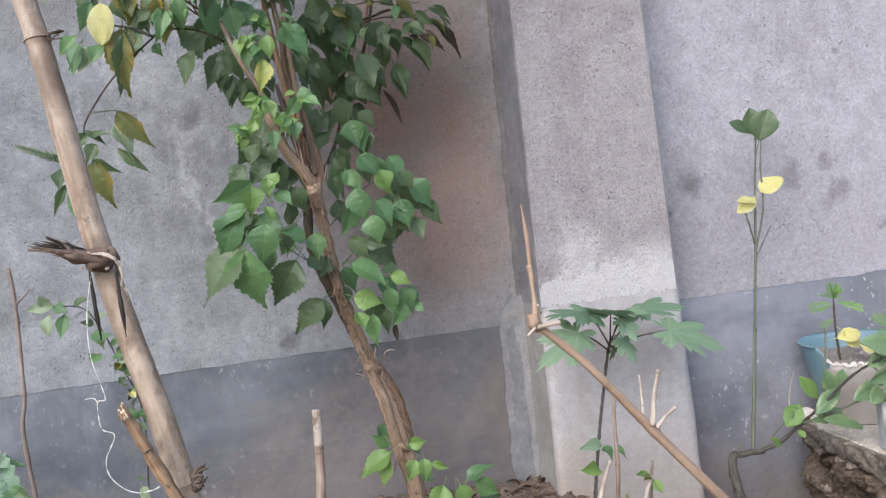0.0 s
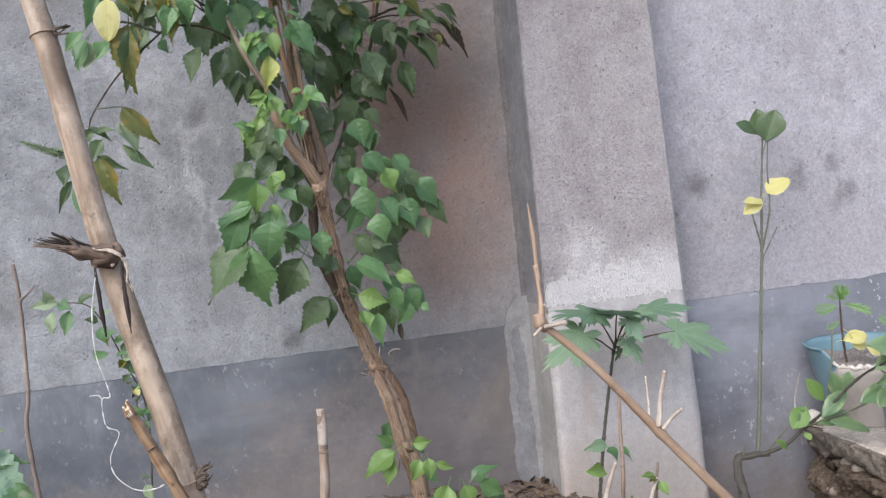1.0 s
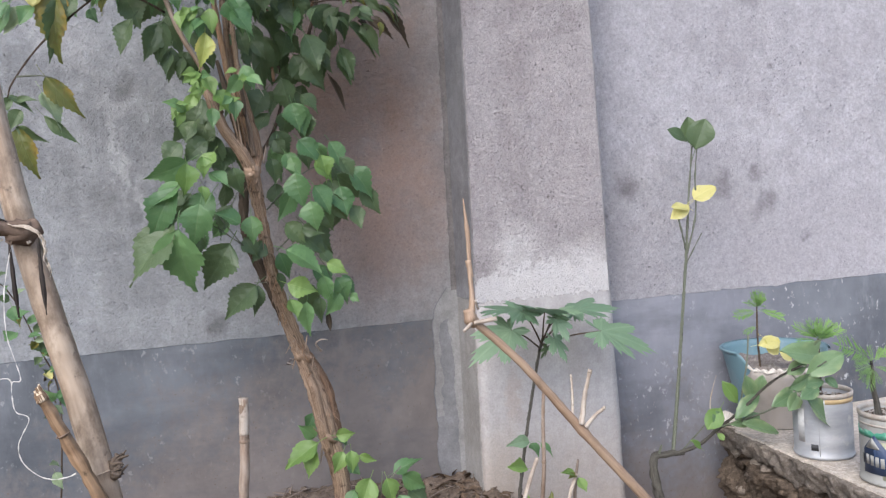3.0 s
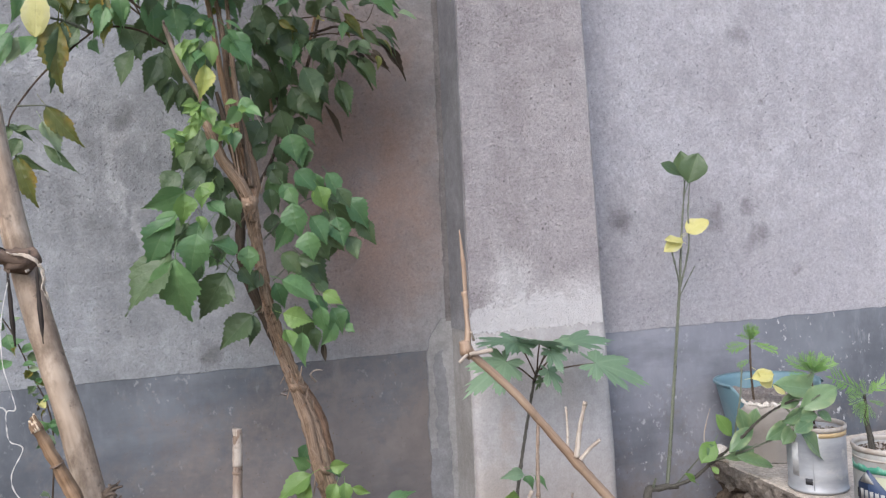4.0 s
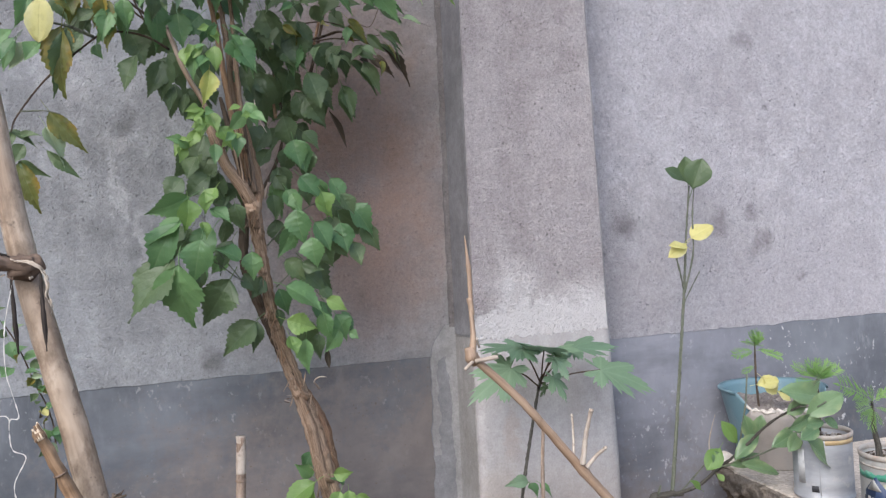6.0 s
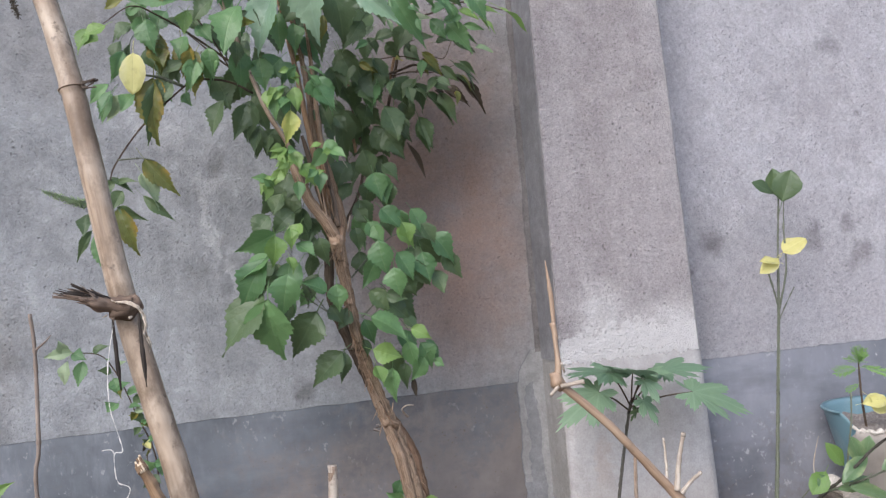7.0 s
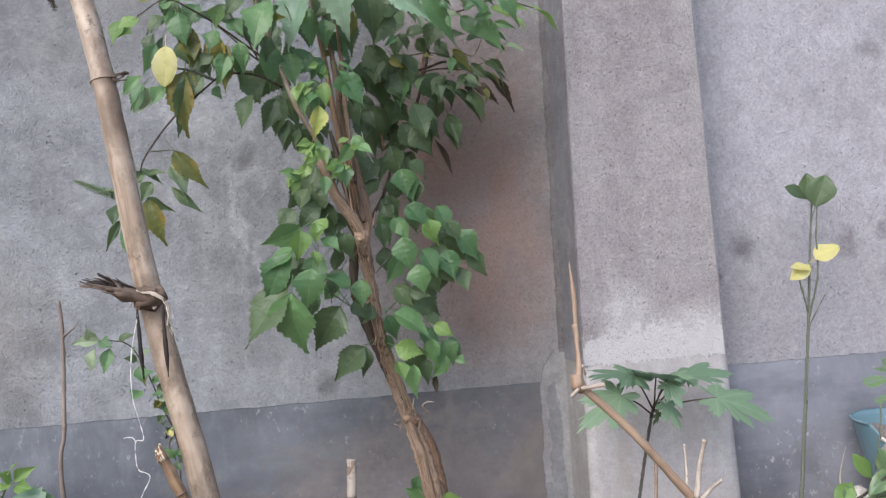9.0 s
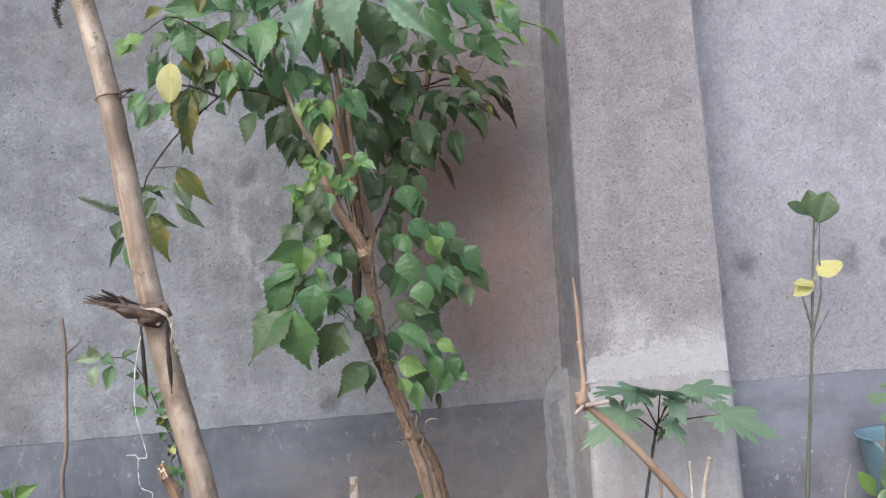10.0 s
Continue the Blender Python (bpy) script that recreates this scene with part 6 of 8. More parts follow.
# leaves behind the stems, their shade painted in with the darker d tone
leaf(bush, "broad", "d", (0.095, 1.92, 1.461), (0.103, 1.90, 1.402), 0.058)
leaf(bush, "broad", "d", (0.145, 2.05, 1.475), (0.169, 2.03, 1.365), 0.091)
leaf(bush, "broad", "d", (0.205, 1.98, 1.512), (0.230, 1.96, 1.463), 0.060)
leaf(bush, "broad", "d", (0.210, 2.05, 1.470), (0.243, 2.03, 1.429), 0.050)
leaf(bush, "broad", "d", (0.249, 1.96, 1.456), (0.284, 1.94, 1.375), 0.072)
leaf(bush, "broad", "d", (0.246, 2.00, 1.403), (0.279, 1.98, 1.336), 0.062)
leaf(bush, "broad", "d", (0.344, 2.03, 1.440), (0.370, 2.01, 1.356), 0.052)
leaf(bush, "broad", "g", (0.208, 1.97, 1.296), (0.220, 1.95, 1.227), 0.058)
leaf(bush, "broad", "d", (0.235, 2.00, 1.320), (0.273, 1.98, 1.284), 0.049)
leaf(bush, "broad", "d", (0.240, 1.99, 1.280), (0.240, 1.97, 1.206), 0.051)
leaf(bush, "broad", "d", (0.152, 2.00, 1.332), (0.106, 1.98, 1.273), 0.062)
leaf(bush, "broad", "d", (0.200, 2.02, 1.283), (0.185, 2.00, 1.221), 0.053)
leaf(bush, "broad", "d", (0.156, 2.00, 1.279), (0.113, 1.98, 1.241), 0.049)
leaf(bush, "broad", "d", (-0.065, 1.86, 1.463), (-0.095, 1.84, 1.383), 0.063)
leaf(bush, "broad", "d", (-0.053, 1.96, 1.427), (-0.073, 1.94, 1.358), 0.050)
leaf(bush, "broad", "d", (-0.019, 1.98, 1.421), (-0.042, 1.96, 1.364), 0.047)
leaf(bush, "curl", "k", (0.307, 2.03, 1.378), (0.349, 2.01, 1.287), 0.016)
# outer leaves of the right spray
leaf(bush, "broad", "g", (0.330, 1.96, 1.135), (0.395, 1.93, 1.080), 0.060)
leaf(bush, "broad", "d", (0.360, 1.98, 1.085), (0.405, 1.96, 1.025), 0.050)
leaf(bush, "broad", "g", (0.215, 1.94, 1.205), (0.262, 1.92, 1.150), 0.058)
leaf(bush, "broad", "g", (0.290, 1.96, 1.200), (0.322, 1.94, 1.140), 0.052)
leaf(bush, "broad", "d", (0.268, 1.94, 1.080), (0.300, 1.92, 1.005), 0.056)
leaf(bush, "broad", "g", (0.190, 1.92, 1.085), (0.160, 1.90, 1.020), 0.052)
leaf(bush, "broad", "g", (0.225, 1.92, 0.905), (0.275, 1.90, 0.850), 0.060)
leaf(bush, "broad", "d", (0.200, 1.93, 0.870), (0.222, 1.91, 0.800), 0.056)
leaf(bush, "broad", "g", (0.290, 1.92, 0.880), (0.330, 1.90, 0.835), 0.044)
leaf(bush, "broad", "d", (0.200, 1.93, 0.985), (0.262, 1.91, 0.940), 0.056)
leaf(bush, "broad", "g", (0.010, 1.80, 1.085), (-0.040, 1.78, 1.020), 0.058)
leaf(bush, "broad", "g", (-0.060, 1.78, 1.100), (-0.135, 1.76, 1.010), 0.066)
leaf(bush, "broad", "d", (0.050, 1.86, 1.060), (0.010, 1.84, 0.995), 0.054)
# leaves at the back of the crown, dimmed by colour as if shaded
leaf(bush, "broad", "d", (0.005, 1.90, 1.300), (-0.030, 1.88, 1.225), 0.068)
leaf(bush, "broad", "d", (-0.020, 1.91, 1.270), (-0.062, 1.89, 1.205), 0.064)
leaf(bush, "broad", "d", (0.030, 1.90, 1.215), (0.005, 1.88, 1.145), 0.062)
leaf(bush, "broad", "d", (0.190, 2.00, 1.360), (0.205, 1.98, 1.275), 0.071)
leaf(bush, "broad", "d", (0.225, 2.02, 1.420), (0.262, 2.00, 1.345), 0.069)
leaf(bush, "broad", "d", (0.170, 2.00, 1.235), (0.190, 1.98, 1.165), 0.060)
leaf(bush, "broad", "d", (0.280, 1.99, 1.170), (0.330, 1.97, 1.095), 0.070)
# upper part
leaf(bush, "broad", "g", (0.07, 1.82, 1.504), (0.128, 1.8, 1.428), 0.062)
leaf(bush, "broad", "d", (0.132, 2.02, 1.476), (0.154, 2.0, 1.353), 0.084)
leaf(bush, "broad", "d", (0.164, 2.0, 1.594), (0.162, 1.98, 1.529), 0.074)
leaf(bush, "broad", "d", (0.218, 1.98, 1.543), (0.233, 1.96, 1.466), 0.088)
leaf(bush, "broad", "d", (0.366, 2.02, 1.5), (0.438, 2.0, 1.428), 0.051)
leaf(bush, "broad", "d", (0.214, 2.04, 1.479), (0.21, 2.02, 1.423), 0.075)
leaf(bush, "broad", "d", (0.158, 2.03, 1.528), (0.19, 2.01, 1.451), 0.075)
leaf(bush, "broad", "d", (0.208, 2.02, 1.593), (0.241, 2.0, 1.529), 0.066)
leaf(bush, "broad", "d", (-0.073, 1.86, 1.542), (-0.105, 1.84, 1.457), 0.074)
leaf(bush, "broad", "d", (-0.062, 2.0, 1.509), (-0.045, 1.98, 1.421), 0.050)
leaf(bush, "broad", "d", (-0.027, 1.88, 1.528), (-0.043, 1.86, 1.587), 0.056)
leaf(bush, "broad", "g", (0.01, 1.86, 1.558), (-0.038, 1.84, 1.511), 0.061)
leaf(bush, "broad", "g", (0.039, 1.88, 1.549), (-0.001, 1.86, 1.52), 0.050)
leaf(bush, "broad", "d", (0.127, 1.98, 1.566), (0.153, 1.96, 1.51), 0.059)
leaf(bush, "small", "d", (0.454, 2.0, 1.573), (0.496, 1.98, 1.538), 0.015)
leaf(bush, "small", "d", (0.439, 2.0, 1.539), (0.492, 1.98, 1.494), 0.021)
leaf(bush, "small", "k", (0.428, 2.0, 1.511), (0.469, 1.98, 1.468), 0.018)
leaf(bush, "small", "d", (0.409, 2.0, 1.56), (0.444, 1.98, 1.516), 0.027)
leaf(bush, "small", "d", (0.382, 2.0, 1.519), (0.42, 1.98, 1.497), 0.024)
leaf(bush, "small", "d", (0.359, 2.0, 1.563), (0.404, 1.98, 1.543), 0.024)
leaf(bush, "small", "d", (0.338, 2.0, 1.508), (0.368, 1.98, 1.479), 0.027)
# single hanging leaves of the crown
leaf(bush, "broad", "d", (-0.122, 1.80, 1.452), (-0.165, 1.78, 1.392), 0.047)
leaf(bush, "broad", "g", (0.081, 1.83, 1.502), (0.100, 1.81, 1.425), 0.069)
leaf(bush, "broad", "d", (-0.075, 1.86, 1.456), (-0.102, 1.84, 1.379), 0.052)
leaf(bush, "broad", "d", (-0.053, 1.88, 1.406), (-0.071, 1.86, 1.340), 0.039)
leaf(bush, "broad", "d", (-0.030, 1.88, 1.389), (-0.041, 1.86, 1.340), 0.032)
leaf(bush, "broad", "d", (0.158, 1.95, 1.575), (0.162, 1.93, 1.505), 0.054)
leaf(bush, "broad", "g", (0.230, 1.98, 1.533), (0.208, 1.96, 1.451), 0.061)
leaf(bush, "broad", "d", (0.279, 2.02, 1.462), (0.265, 2.00, 1.374), 0.064)
leaf(bush, "broad", "d", (0.343, 2.03, 1.437), (0.364, 2.01, 1.348), 0.047)
leaf(bush, "broad", "g", (0.219, 1.98, 1.295), (0.231, 1.96, 1.217), 0.061)
leaf(bush, "broad", "d", (0.401, 2.02, 1.498), (0.433, 2.00, 1.421), 0.043)
leaf(bush, "small", "d", (0.453, 2.00, 1.562), (0.498, 1.98, 1.512), 0.024)
leaf(bush, "broad", "g", (-0.038, 1.84, 1.553), (-0.037, 1.82, 1.485), 0.060)
leaf(bush, "broad", "d", (-0.140, 1.85, 1.518), (-0.104, 1.83, 1.447), 0.065)
leaf(bush, "broad", "g", (-0.260, 1.74, 1.616), (-0.260, 1.72, 1.544), 0.053)
leaf(bush, "broad", "g", (-0.171, 1.76, 1.533), (-0.186, 1.74, 1.467), 0.042)
leaf(bush, "broad", "d", (-0.245, 1.76, 1.497), (-0.280, 1.74, 1.365), 0.041)
# left branch
leaf(bush, "broad", "o", (-0.257, 1.76, 1.498), (-0.281, 1.74, 1.365), 0.052)
leaf(bush, "broad", "g", (-0.16, 1.76, 1.537), (-0.192, 1.74, 1.467), 0.039)
leaf(bush, "broad", "g", (-0.34, 1.76, 1.475), (-0.375, 1.74, 1.425), 0.029)
leaf(bush, "broad", "g", (-0.298, 1.76, 1.465), (-0.327, 1.74, 1.43), 0.034)
leaf(bush, "broad", "g", (-0.313, 1.76, 1.556), (-0.338, 1.74, 1.493), 0.031)
leaf(bush, "broad", "o", (-0.249, 1.76, 1.562), (-0.236, 1.74, 1.515), 0.049)
leaf(bush, "broad", "o", (-0.167, 1.76, 1.551), (-0.193, 1.74, 1.5), 0.044)
leaf(bush, "broad", "d", (-0.229, 1.76, 1.508), (-0.2, 1.74, 1.536), 0.031)
leaf(bush, "broad", "d", (-0.221, 1.76, 1.484), (-0.25, 1.74, 1.446), 0.036)
leaf(bush, "broad", "o", (-0.288, 1.76, 1.329), (-0.233, 1.74, 1.246), 0.039)
leaf(bush, "broad", "p", (-0.297, 1.76, 1.298), (-0.26, 1.74, 1.223), 0.044)
leaf(bush, "broad", "d", (-0.297, 1.76, 1.252), (-0.246, 1.74, 1.193), 0.023)
leaf(bush, "broad", "d", (-0.359, 1.76, 1.292), (-0.312, 1.74, 1.265), 0.023)
leaf(bush, "broad", "d", (-0.348, 1.76, 1.232), (-0.303, 1.74, 1.201), 0.026)
leaf(bush, "broad", "o", (-0.345, 1.76, 1.231), (-0.326, 1.74, 1.132), 0.044)
leaf(bush, "broad", "g", (-0.396, 1.76, 1.183), (-0.378, 1.74, 1.079), 0.031)
leaf(bush, "broad", "d", (-0.401, 1.76, 1.187), (-0.436, 1.74, 1.135), 0.016)
leaf(bush, "broad", "d", (-0.404, 1.76, 1.222), (-0.42, 1.74, 1.178), 0.029)
leaf(bush, "broad", "d", (-0.35, 1.76, 1.288), (-0.377, 1.74, 1.258), 0.023)
leaf(bush, "broad", "d", (-0.337, 1.76, 1.264), (-0.358, 1.74, 1.229), 0.029)
leaf(bush, "broad", "d", (-0.345, 1.76, 1.283), (-0.303, 1.74, 1.281), 0.018)
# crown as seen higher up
# three top leaves with the sky reflection in their s colour
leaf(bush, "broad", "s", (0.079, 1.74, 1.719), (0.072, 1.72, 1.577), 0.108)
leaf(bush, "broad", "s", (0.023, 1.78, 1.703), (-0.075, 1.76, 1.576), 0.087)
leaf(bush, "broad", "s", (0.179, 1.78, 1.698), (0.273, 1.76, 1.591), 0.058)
leaf(bush, "broad", "b", (-0.008, 1.81, 1.663), (-0.029, 1.79, 1.584), 0.051)
leaf(bush, "broad", "g", (0.015, 1.84, 1.656), (-0.003, 1.82, 1.575), 0.044)
leaf(bush, "broad", "d", (0.133, 1.84, 1.713), (0.181, 1.82, 1.597), 0.084)
leaf(bush, "broad", "o", (0.111, 1.82, 1.64), (0.107, 1.8, 1.584), 0.024)
leaf(bush, "broad", "g", (-0.274, 1.78, 1.634), (-0.266, 1.76, 1.561), 0.058)
leaf(bush, "broad", "o", (-0.252, 1.78, 1.6), (-0.238, 1.76, 1.518), 0.050)
leaf(bush, "broad", "o", (-0.195, 1.78, 1.578), (-0.182, 1.76, 1.482), 0.058)
leaf(bush, "broad", "b", (-0.34, 1.74, 1.607), (-0.385, 1.72, 1.58), 0.041)
leaf(bush, "broad", "g", (-0.143, 1.78, 1.563), (-0.136, 1.76, 1.501), 0.039)
leaf(bush, "broad", "d", (-0.133, 1.84, 1.639), (-0.116, 1.82, 1.568), 0.054)
leaf(bush, "broad", "g", (-0.085, 1.82, 1.567), (-0.064, 1.8, 1.484), 0.070)
leaf(bush, "broad", "g", (-0.229, 1.83, 1.664), (-0.265, 1.81, 1.619), 0.049)
leaf(bush, "broad", "d", (-0.302, 1.82, 1.636), (-0.335, 1.8, 1.611), 0.040)
leaf(bush, "broad", "g", (-0.305, 1.78, 1.647), (-0.272, 1.76, 1.655), 0.034)
leaf(bush, "broad", "d", (-0.193, 1.84, 1.666), (-0.156, 1.82, 1.62), 0.046)
leaf(bush, "broad", "g", (-0.162, 1.78, 1.67), (-0.193, 1.76, 1.7), 0.045)
leaf(bush, "broad", "d", (-0.125, 1.78, 1.669), (-0.173, 1.76, 1.638), 0.045)
leaf(bush, "broad", "d", (-0.057, 1.88, 1.678), (-0.098, 1.86, 1.619), 0.056)
leaf(bush, "broad", "d", (0.085, 1.88, 1.648), (0.119, 1.86, 1.574), 0.064)
leaf(bush, "broad", "d", (0.062, 1.88, 1.703), (0.019, 1.86, 1.643), 0.064)
leaf(bush, "broad", "b", (-0.203, 1.78, 1.677), (-0.236, 1.76, 1.679), 0.034)
leaf(bush, "broad", "o", (-0.214, 1.74, 1.705), (-0.231, 1.72, 1.643), 0.026)
leaf(bush, "broad", "g", (-0.115, 1.83, 1.726), (-0.092, 1.81, 1.654), 0.054)
leaf(bush, "broad", "d", (0.209, 1.92, 1.659), (0.155, 1.9, 1.585), 0.071)
leaf(bush, "broad", "d", (0.151, 1.94, 1.597), (0.172, 1.92, 1.514), 0.063)
leaf(bush, "broad", "d", (0.24, 1.92, 1.714), (0.26, 1.9, 1.637), 0.062)
leaf(bush, "broad", "g", (0.276, 1.88, 1.71), (0.343, 1.86, 1.58), 0.056)
leaf(bush, "broad", "g", (0.344, 1.9, 1.736), (0.382, 1.88, 1.667), 0.039)
leaf(bush, "broad", "g", (0.408, 1.9, 1.687), (0.446, 1.88, 1.632), 0.042)
leaf(bush, "broad", "b", (0.448, 1.86, 1.722), (0.481, 1.84, 1.645), 0.041)
leaf(bush, "broad", "b", (0.486, 1.88, 1.646), (0.513, 1.86, 1.605), 0.022)
leaf(bush, "broad", "d", (0.236, 1.98, 1.584), (0.263, 1.96, 1.499), 0.044)
leaf(bush, "broad", "d", (0.195, 2.0, 1.57), (0.223, 1.98, 1.471), 0.065)
leaf(bush, "broad", "d", (0.277, 2.04, 1.542), (0.337, 2.02, 1.498), 0.084)
leaf(bush, "broad", "o", (0.359, 1.98, 1.592), (0.406, 1.96, 1.536), 0.032)
leaf(bush, "broad", "d", (0.331, 2.0, 1.668), (0.295, 1.98, 1.605), 0.059)
leaf(bush, "broad", "g", (0.375, 1.92, 1.655), (0.41, 1.9, 1.606), 0.037)
leaf(bush, "broad", "d", (0.419, 1.9, 1.732), (0.44, 1.88, 1.682), 0.042)
leaf(bush, "broad", "d", (0.397, 1.98, 1.617), (0.437, 1.96, 1.617), 0.029)
leaf(bush, "broad", "d", (0.211, 1.9, 1.721), (0.165, 1.88, 1.66), 0.062)
leaf(bush, "broad", "g", (0.296, 1.9, 1.762), (0.329, 1.88, 1.684), 0.056)
leaf(bush, "broad", "d", (0.116, 1.86, 1.735), (0.124, 1.84, 1.66), 0.055)
leaf(bush, "small", "b", (0.54, 1.88, 1.666), (0.611, 1.86, 1.616), 0.017)
leaf(bush, "small", "b", (0.488, 1.88, 1.667), (0.544, 1.86, 1.648), 0.019)
leaf(bush, "small", "g", (0.45, 1.88, 1.626), (0.492, 1.86, 1.608), 0.019)
leaf(bush, "small", "d", (0.451, 1.98, 1.623), (0.491, 1.96, 1.588), 0.020)
leaf(bush, "small", "d", (0.437, 1.98, 1.561), (0.494, 1.96, 1.507), 0.020)
leaf(bush, "small", "k", (0.439, 2.0, 1.534), (0.525, 1.98, 1.453), 0.021)
leaf(bush, "small", "k", (0.414, 2.0, 1.503), (0.473, 1.98, 1.462), 0.018)
leaf(bush, "small", "d", (0.395, 2.0, 1.535), (0.362, 1.98, 1.495), 0.024)
leaf(bush, "small", "b", (0.476, 1.88, 1.696), (0.513, 1.86, 1.695), 0.022)
leaf(bush, "broad", "p", (-0.269, 1.77, 1.619), (-0.254, 1.75, 1.555), 0.050)
leaf(bush, "broad", "o", (-0.242, 1.77, 1.573), (-0.234, 1.75, 1.511), 0.044)
leaf(bush, "broad", "o", (-0.253, 1.77, 1.5), (-0.262, 1.75, 1.44), 0.050)
leaf(bush, "broad", "g", (-0.349, 1.8, 1.479), (-0.382, 1.78, 1.427), 0.035)
leaf(bush, "broad", "p", (-0.315, 1.81, 1.478), (-0.368, 1.79, 1.426), 0.035)
leaf(bush, "broad", "b", (-0.379, 1.77, 1.612), (-0.407, 1.75, 1.562), 0.037)
leaf(bush, "broad", "b", (-0.368, 1.77, 1.601), (-0.386, 1.75, 1.571), 0.034)
leaf(bush, "broad", "d", (-0.303, 1.8, 1.626), (-0.338, 1.78, 1.608), 0.035)
leaf(bush, "broad", "o", (-0.164, 1.77, 1.533), (-0.187, 1.75, 1.459), 0.042)
leaf(bush, "broad", "g", (-0.141, 1.79, 1.555), (-0.147, 1.77, 1.49), 0.042)
leaf(bush, "broad", "o", (-0.176, 1.8, 1.555), (-0.213, 1.78, 1.531), 0.037)
leaf(bush, "broad", "g", (-0.187, 1.77, 1.587), (-0.212, 1.75, 1.549), 0.044)
leaf(bush, "broad", "d", (-0.085, 1.8, 1.581), (-0.082, 1.78, 1.533), 0.035)
leaf(bush, "broad", "d", (-0.282, 1.81, 1.664), (-0.29, 1.79, 1.618), 0.051)
leaf(bush, "broad", "d", (-0.233, 1.81, 1.638), (-0.189, 1.79, 1.618), 0.040)
leaf(bush, "broad", "d", (-0.325, 1.81, 1.596), (-0.35, 1.79, 1.548), 0.035)
leaf(bush, "broad", "d", (-0.309, 1.82, 1.59), (-0.337, 1.8, 1.513), 0.038)
leaf(bush, "broad", "d", (-0.274, 1.82, 1.58), (-0.255, 1.8, 1.523), 0.040)
leaf(bush, "broad", "d", (-0.226, 1.81, 1.543), (-0.248, 1.79, 1.483), 0.040)
leaf(bush, "broad", "g", (-0.16, 1.8, 1.621), (-0.136, 1.78, 1.576), 0.040)
leaf(bush, "broad", "b", (-0.181, 1.79, 1.649), (-0.199, 1.77, 1.605), 0.042)
leaf(bush, "small", "g", (0.458, 2.03, 1.658), (0.514, 2.01, 1.624), 0.024)
leaf(bush, "small", "d", (0.451, 2.03, 1.637), (0.502, 2.01, 1.6), 0.021)
leaf(bush, "small", "k", (0.455, 2.03, 1.572), (0.504, 2.01, 1.524), 0.018)
leaf(bush, "small", "k", (0.458, 2.03, 1.537), (0.526, 2.01, 1.462), 0.021)
leaf(bush, "small", "k", (0.412, 2.03, 1.513), (0.47, 2.01, 1.47), 0.018)
leaf(bush, "small", "d", (0.366, 2.03, 1.503), (0.432, 2.01, 1.426), 0.042)
leaf(bush, "small", "d", (0.339, 2.03, 1.431), (0.363, 2.01, 1.352), 0.039)
leaf(bush, "small", "d", (0.242, 2.03, 1.594), (0.27, 2.01, 1.523), 0.045)
leaf(bush, "small", "d", (0.212, 2.03, 1.588), (0.23, 2.01, 1.524), 0.033)
leaf(bush, "small", "d", (0.189, 2.03, 1.574), (0.212, 2.01, 1.467), 0.054)
leaf(bush, "small", "d", (0.252, 2.03, 1.645), (0.309, 2.01, 1.666), 0.039)
leaf(bush, "small", "o", (0.364, 2.03, 1.586), (0.411, 2.01, 1.547), 0.030)
leaf(bush, "small", "d", (0.347, 2.03, 1.54), (0.297, 2.01, 1.493), 0.045)
leaf(bush, "small", "k", (0.396, 2.03, 1.509), (0.412, 2.01, 1.482), 0.024)
leaf(bush, "small", "g", (0.301, 2.03, 1.732), (0.354, 2.01, 1.694), 0.036)
leaf(bush, "small", "g", (0.403, 2.03, 1.715), (0.444, 2.01, 1.722), 0.036)
leaf(bush, "small", "b", (0.477, 2.03, 1.714), (0.523, 2.01, 1.691), 0.030)
leaf(bush, "small", "b", (0.515, 2.03, 1.728), (0.538, 2.01, 1.691), 0.030)
leaf(bush, "small", "d", (0.326, 2.03, 1.672), (0.366, 2.01, 1.65), 0.036)
leaf(bush, "small", "g", (0.43, 2.03, 1.685), (0.471, 2.01, 1.686), 0.030)
leaf(bush, "small", "b", (0.542, 2.03, 1.683), (0.565, 2.01, 1.653), 0.021)
hang(bush, BLADES["round"][1], "y", (-0.291, 1.745, 1.548), (-0.297, 1.735, 1.462), 0.058, (-0.1, -1.0, 0.1), "leaf", "drooping pale yellow leaf")
fill_rng = random.Random(31)
for x, z, n in ((0.0, 1.325, 7), (-0.045, 1.265, 5), (0.005, 1.458, 6), (0.055, 1.285, 4), (0.095, 1.335, 4), (0.02, 1.5, 5)):
    for k in range(n):
        base = Vector((x + fill_rng.uniform(-0.014, 0.014), 1.79 + fill_rng.uniform(-0.01, 0.03), z + fill_rng.uniform(-0.016, 0.016)))
        way = Vector((fill_rng.uniform(-1, 1), fill_rng.uniform(-0.9, -0.1), fill_rng.uniform(-0.9, 0.5))).normalized()
        length = fill_rng.uniform(0.022, 0.042)
        leaf(bush, "small", "bgb"[k % 3], base, base + way * length, length * 0.62)
for k in range(14):
    left_side = k % 2
    base = Vector((fill_rng.uniform(-0.03, 0.1) if left_side else fill_rng.uniform(0.14, 0.33), fill_rng.uniform(1.88, 2.02), fill_rng.uniform(0.93, 1.24)))
    length = fill_rng.uniform(0.045, 0.085)
    tip = base + Vector((fill_rng.uniform(-0.8, 0.2) if left_side else fill_rng.uniform(-0.2, 0.8), fill_rng.uniform(-0.5, 0.1), fill_rng.uniform(-1.0, -0.1))).normalized() * length
    leaf(bush, "broad", "d" if k % 3 else "g", base, tip, length * 0.7)
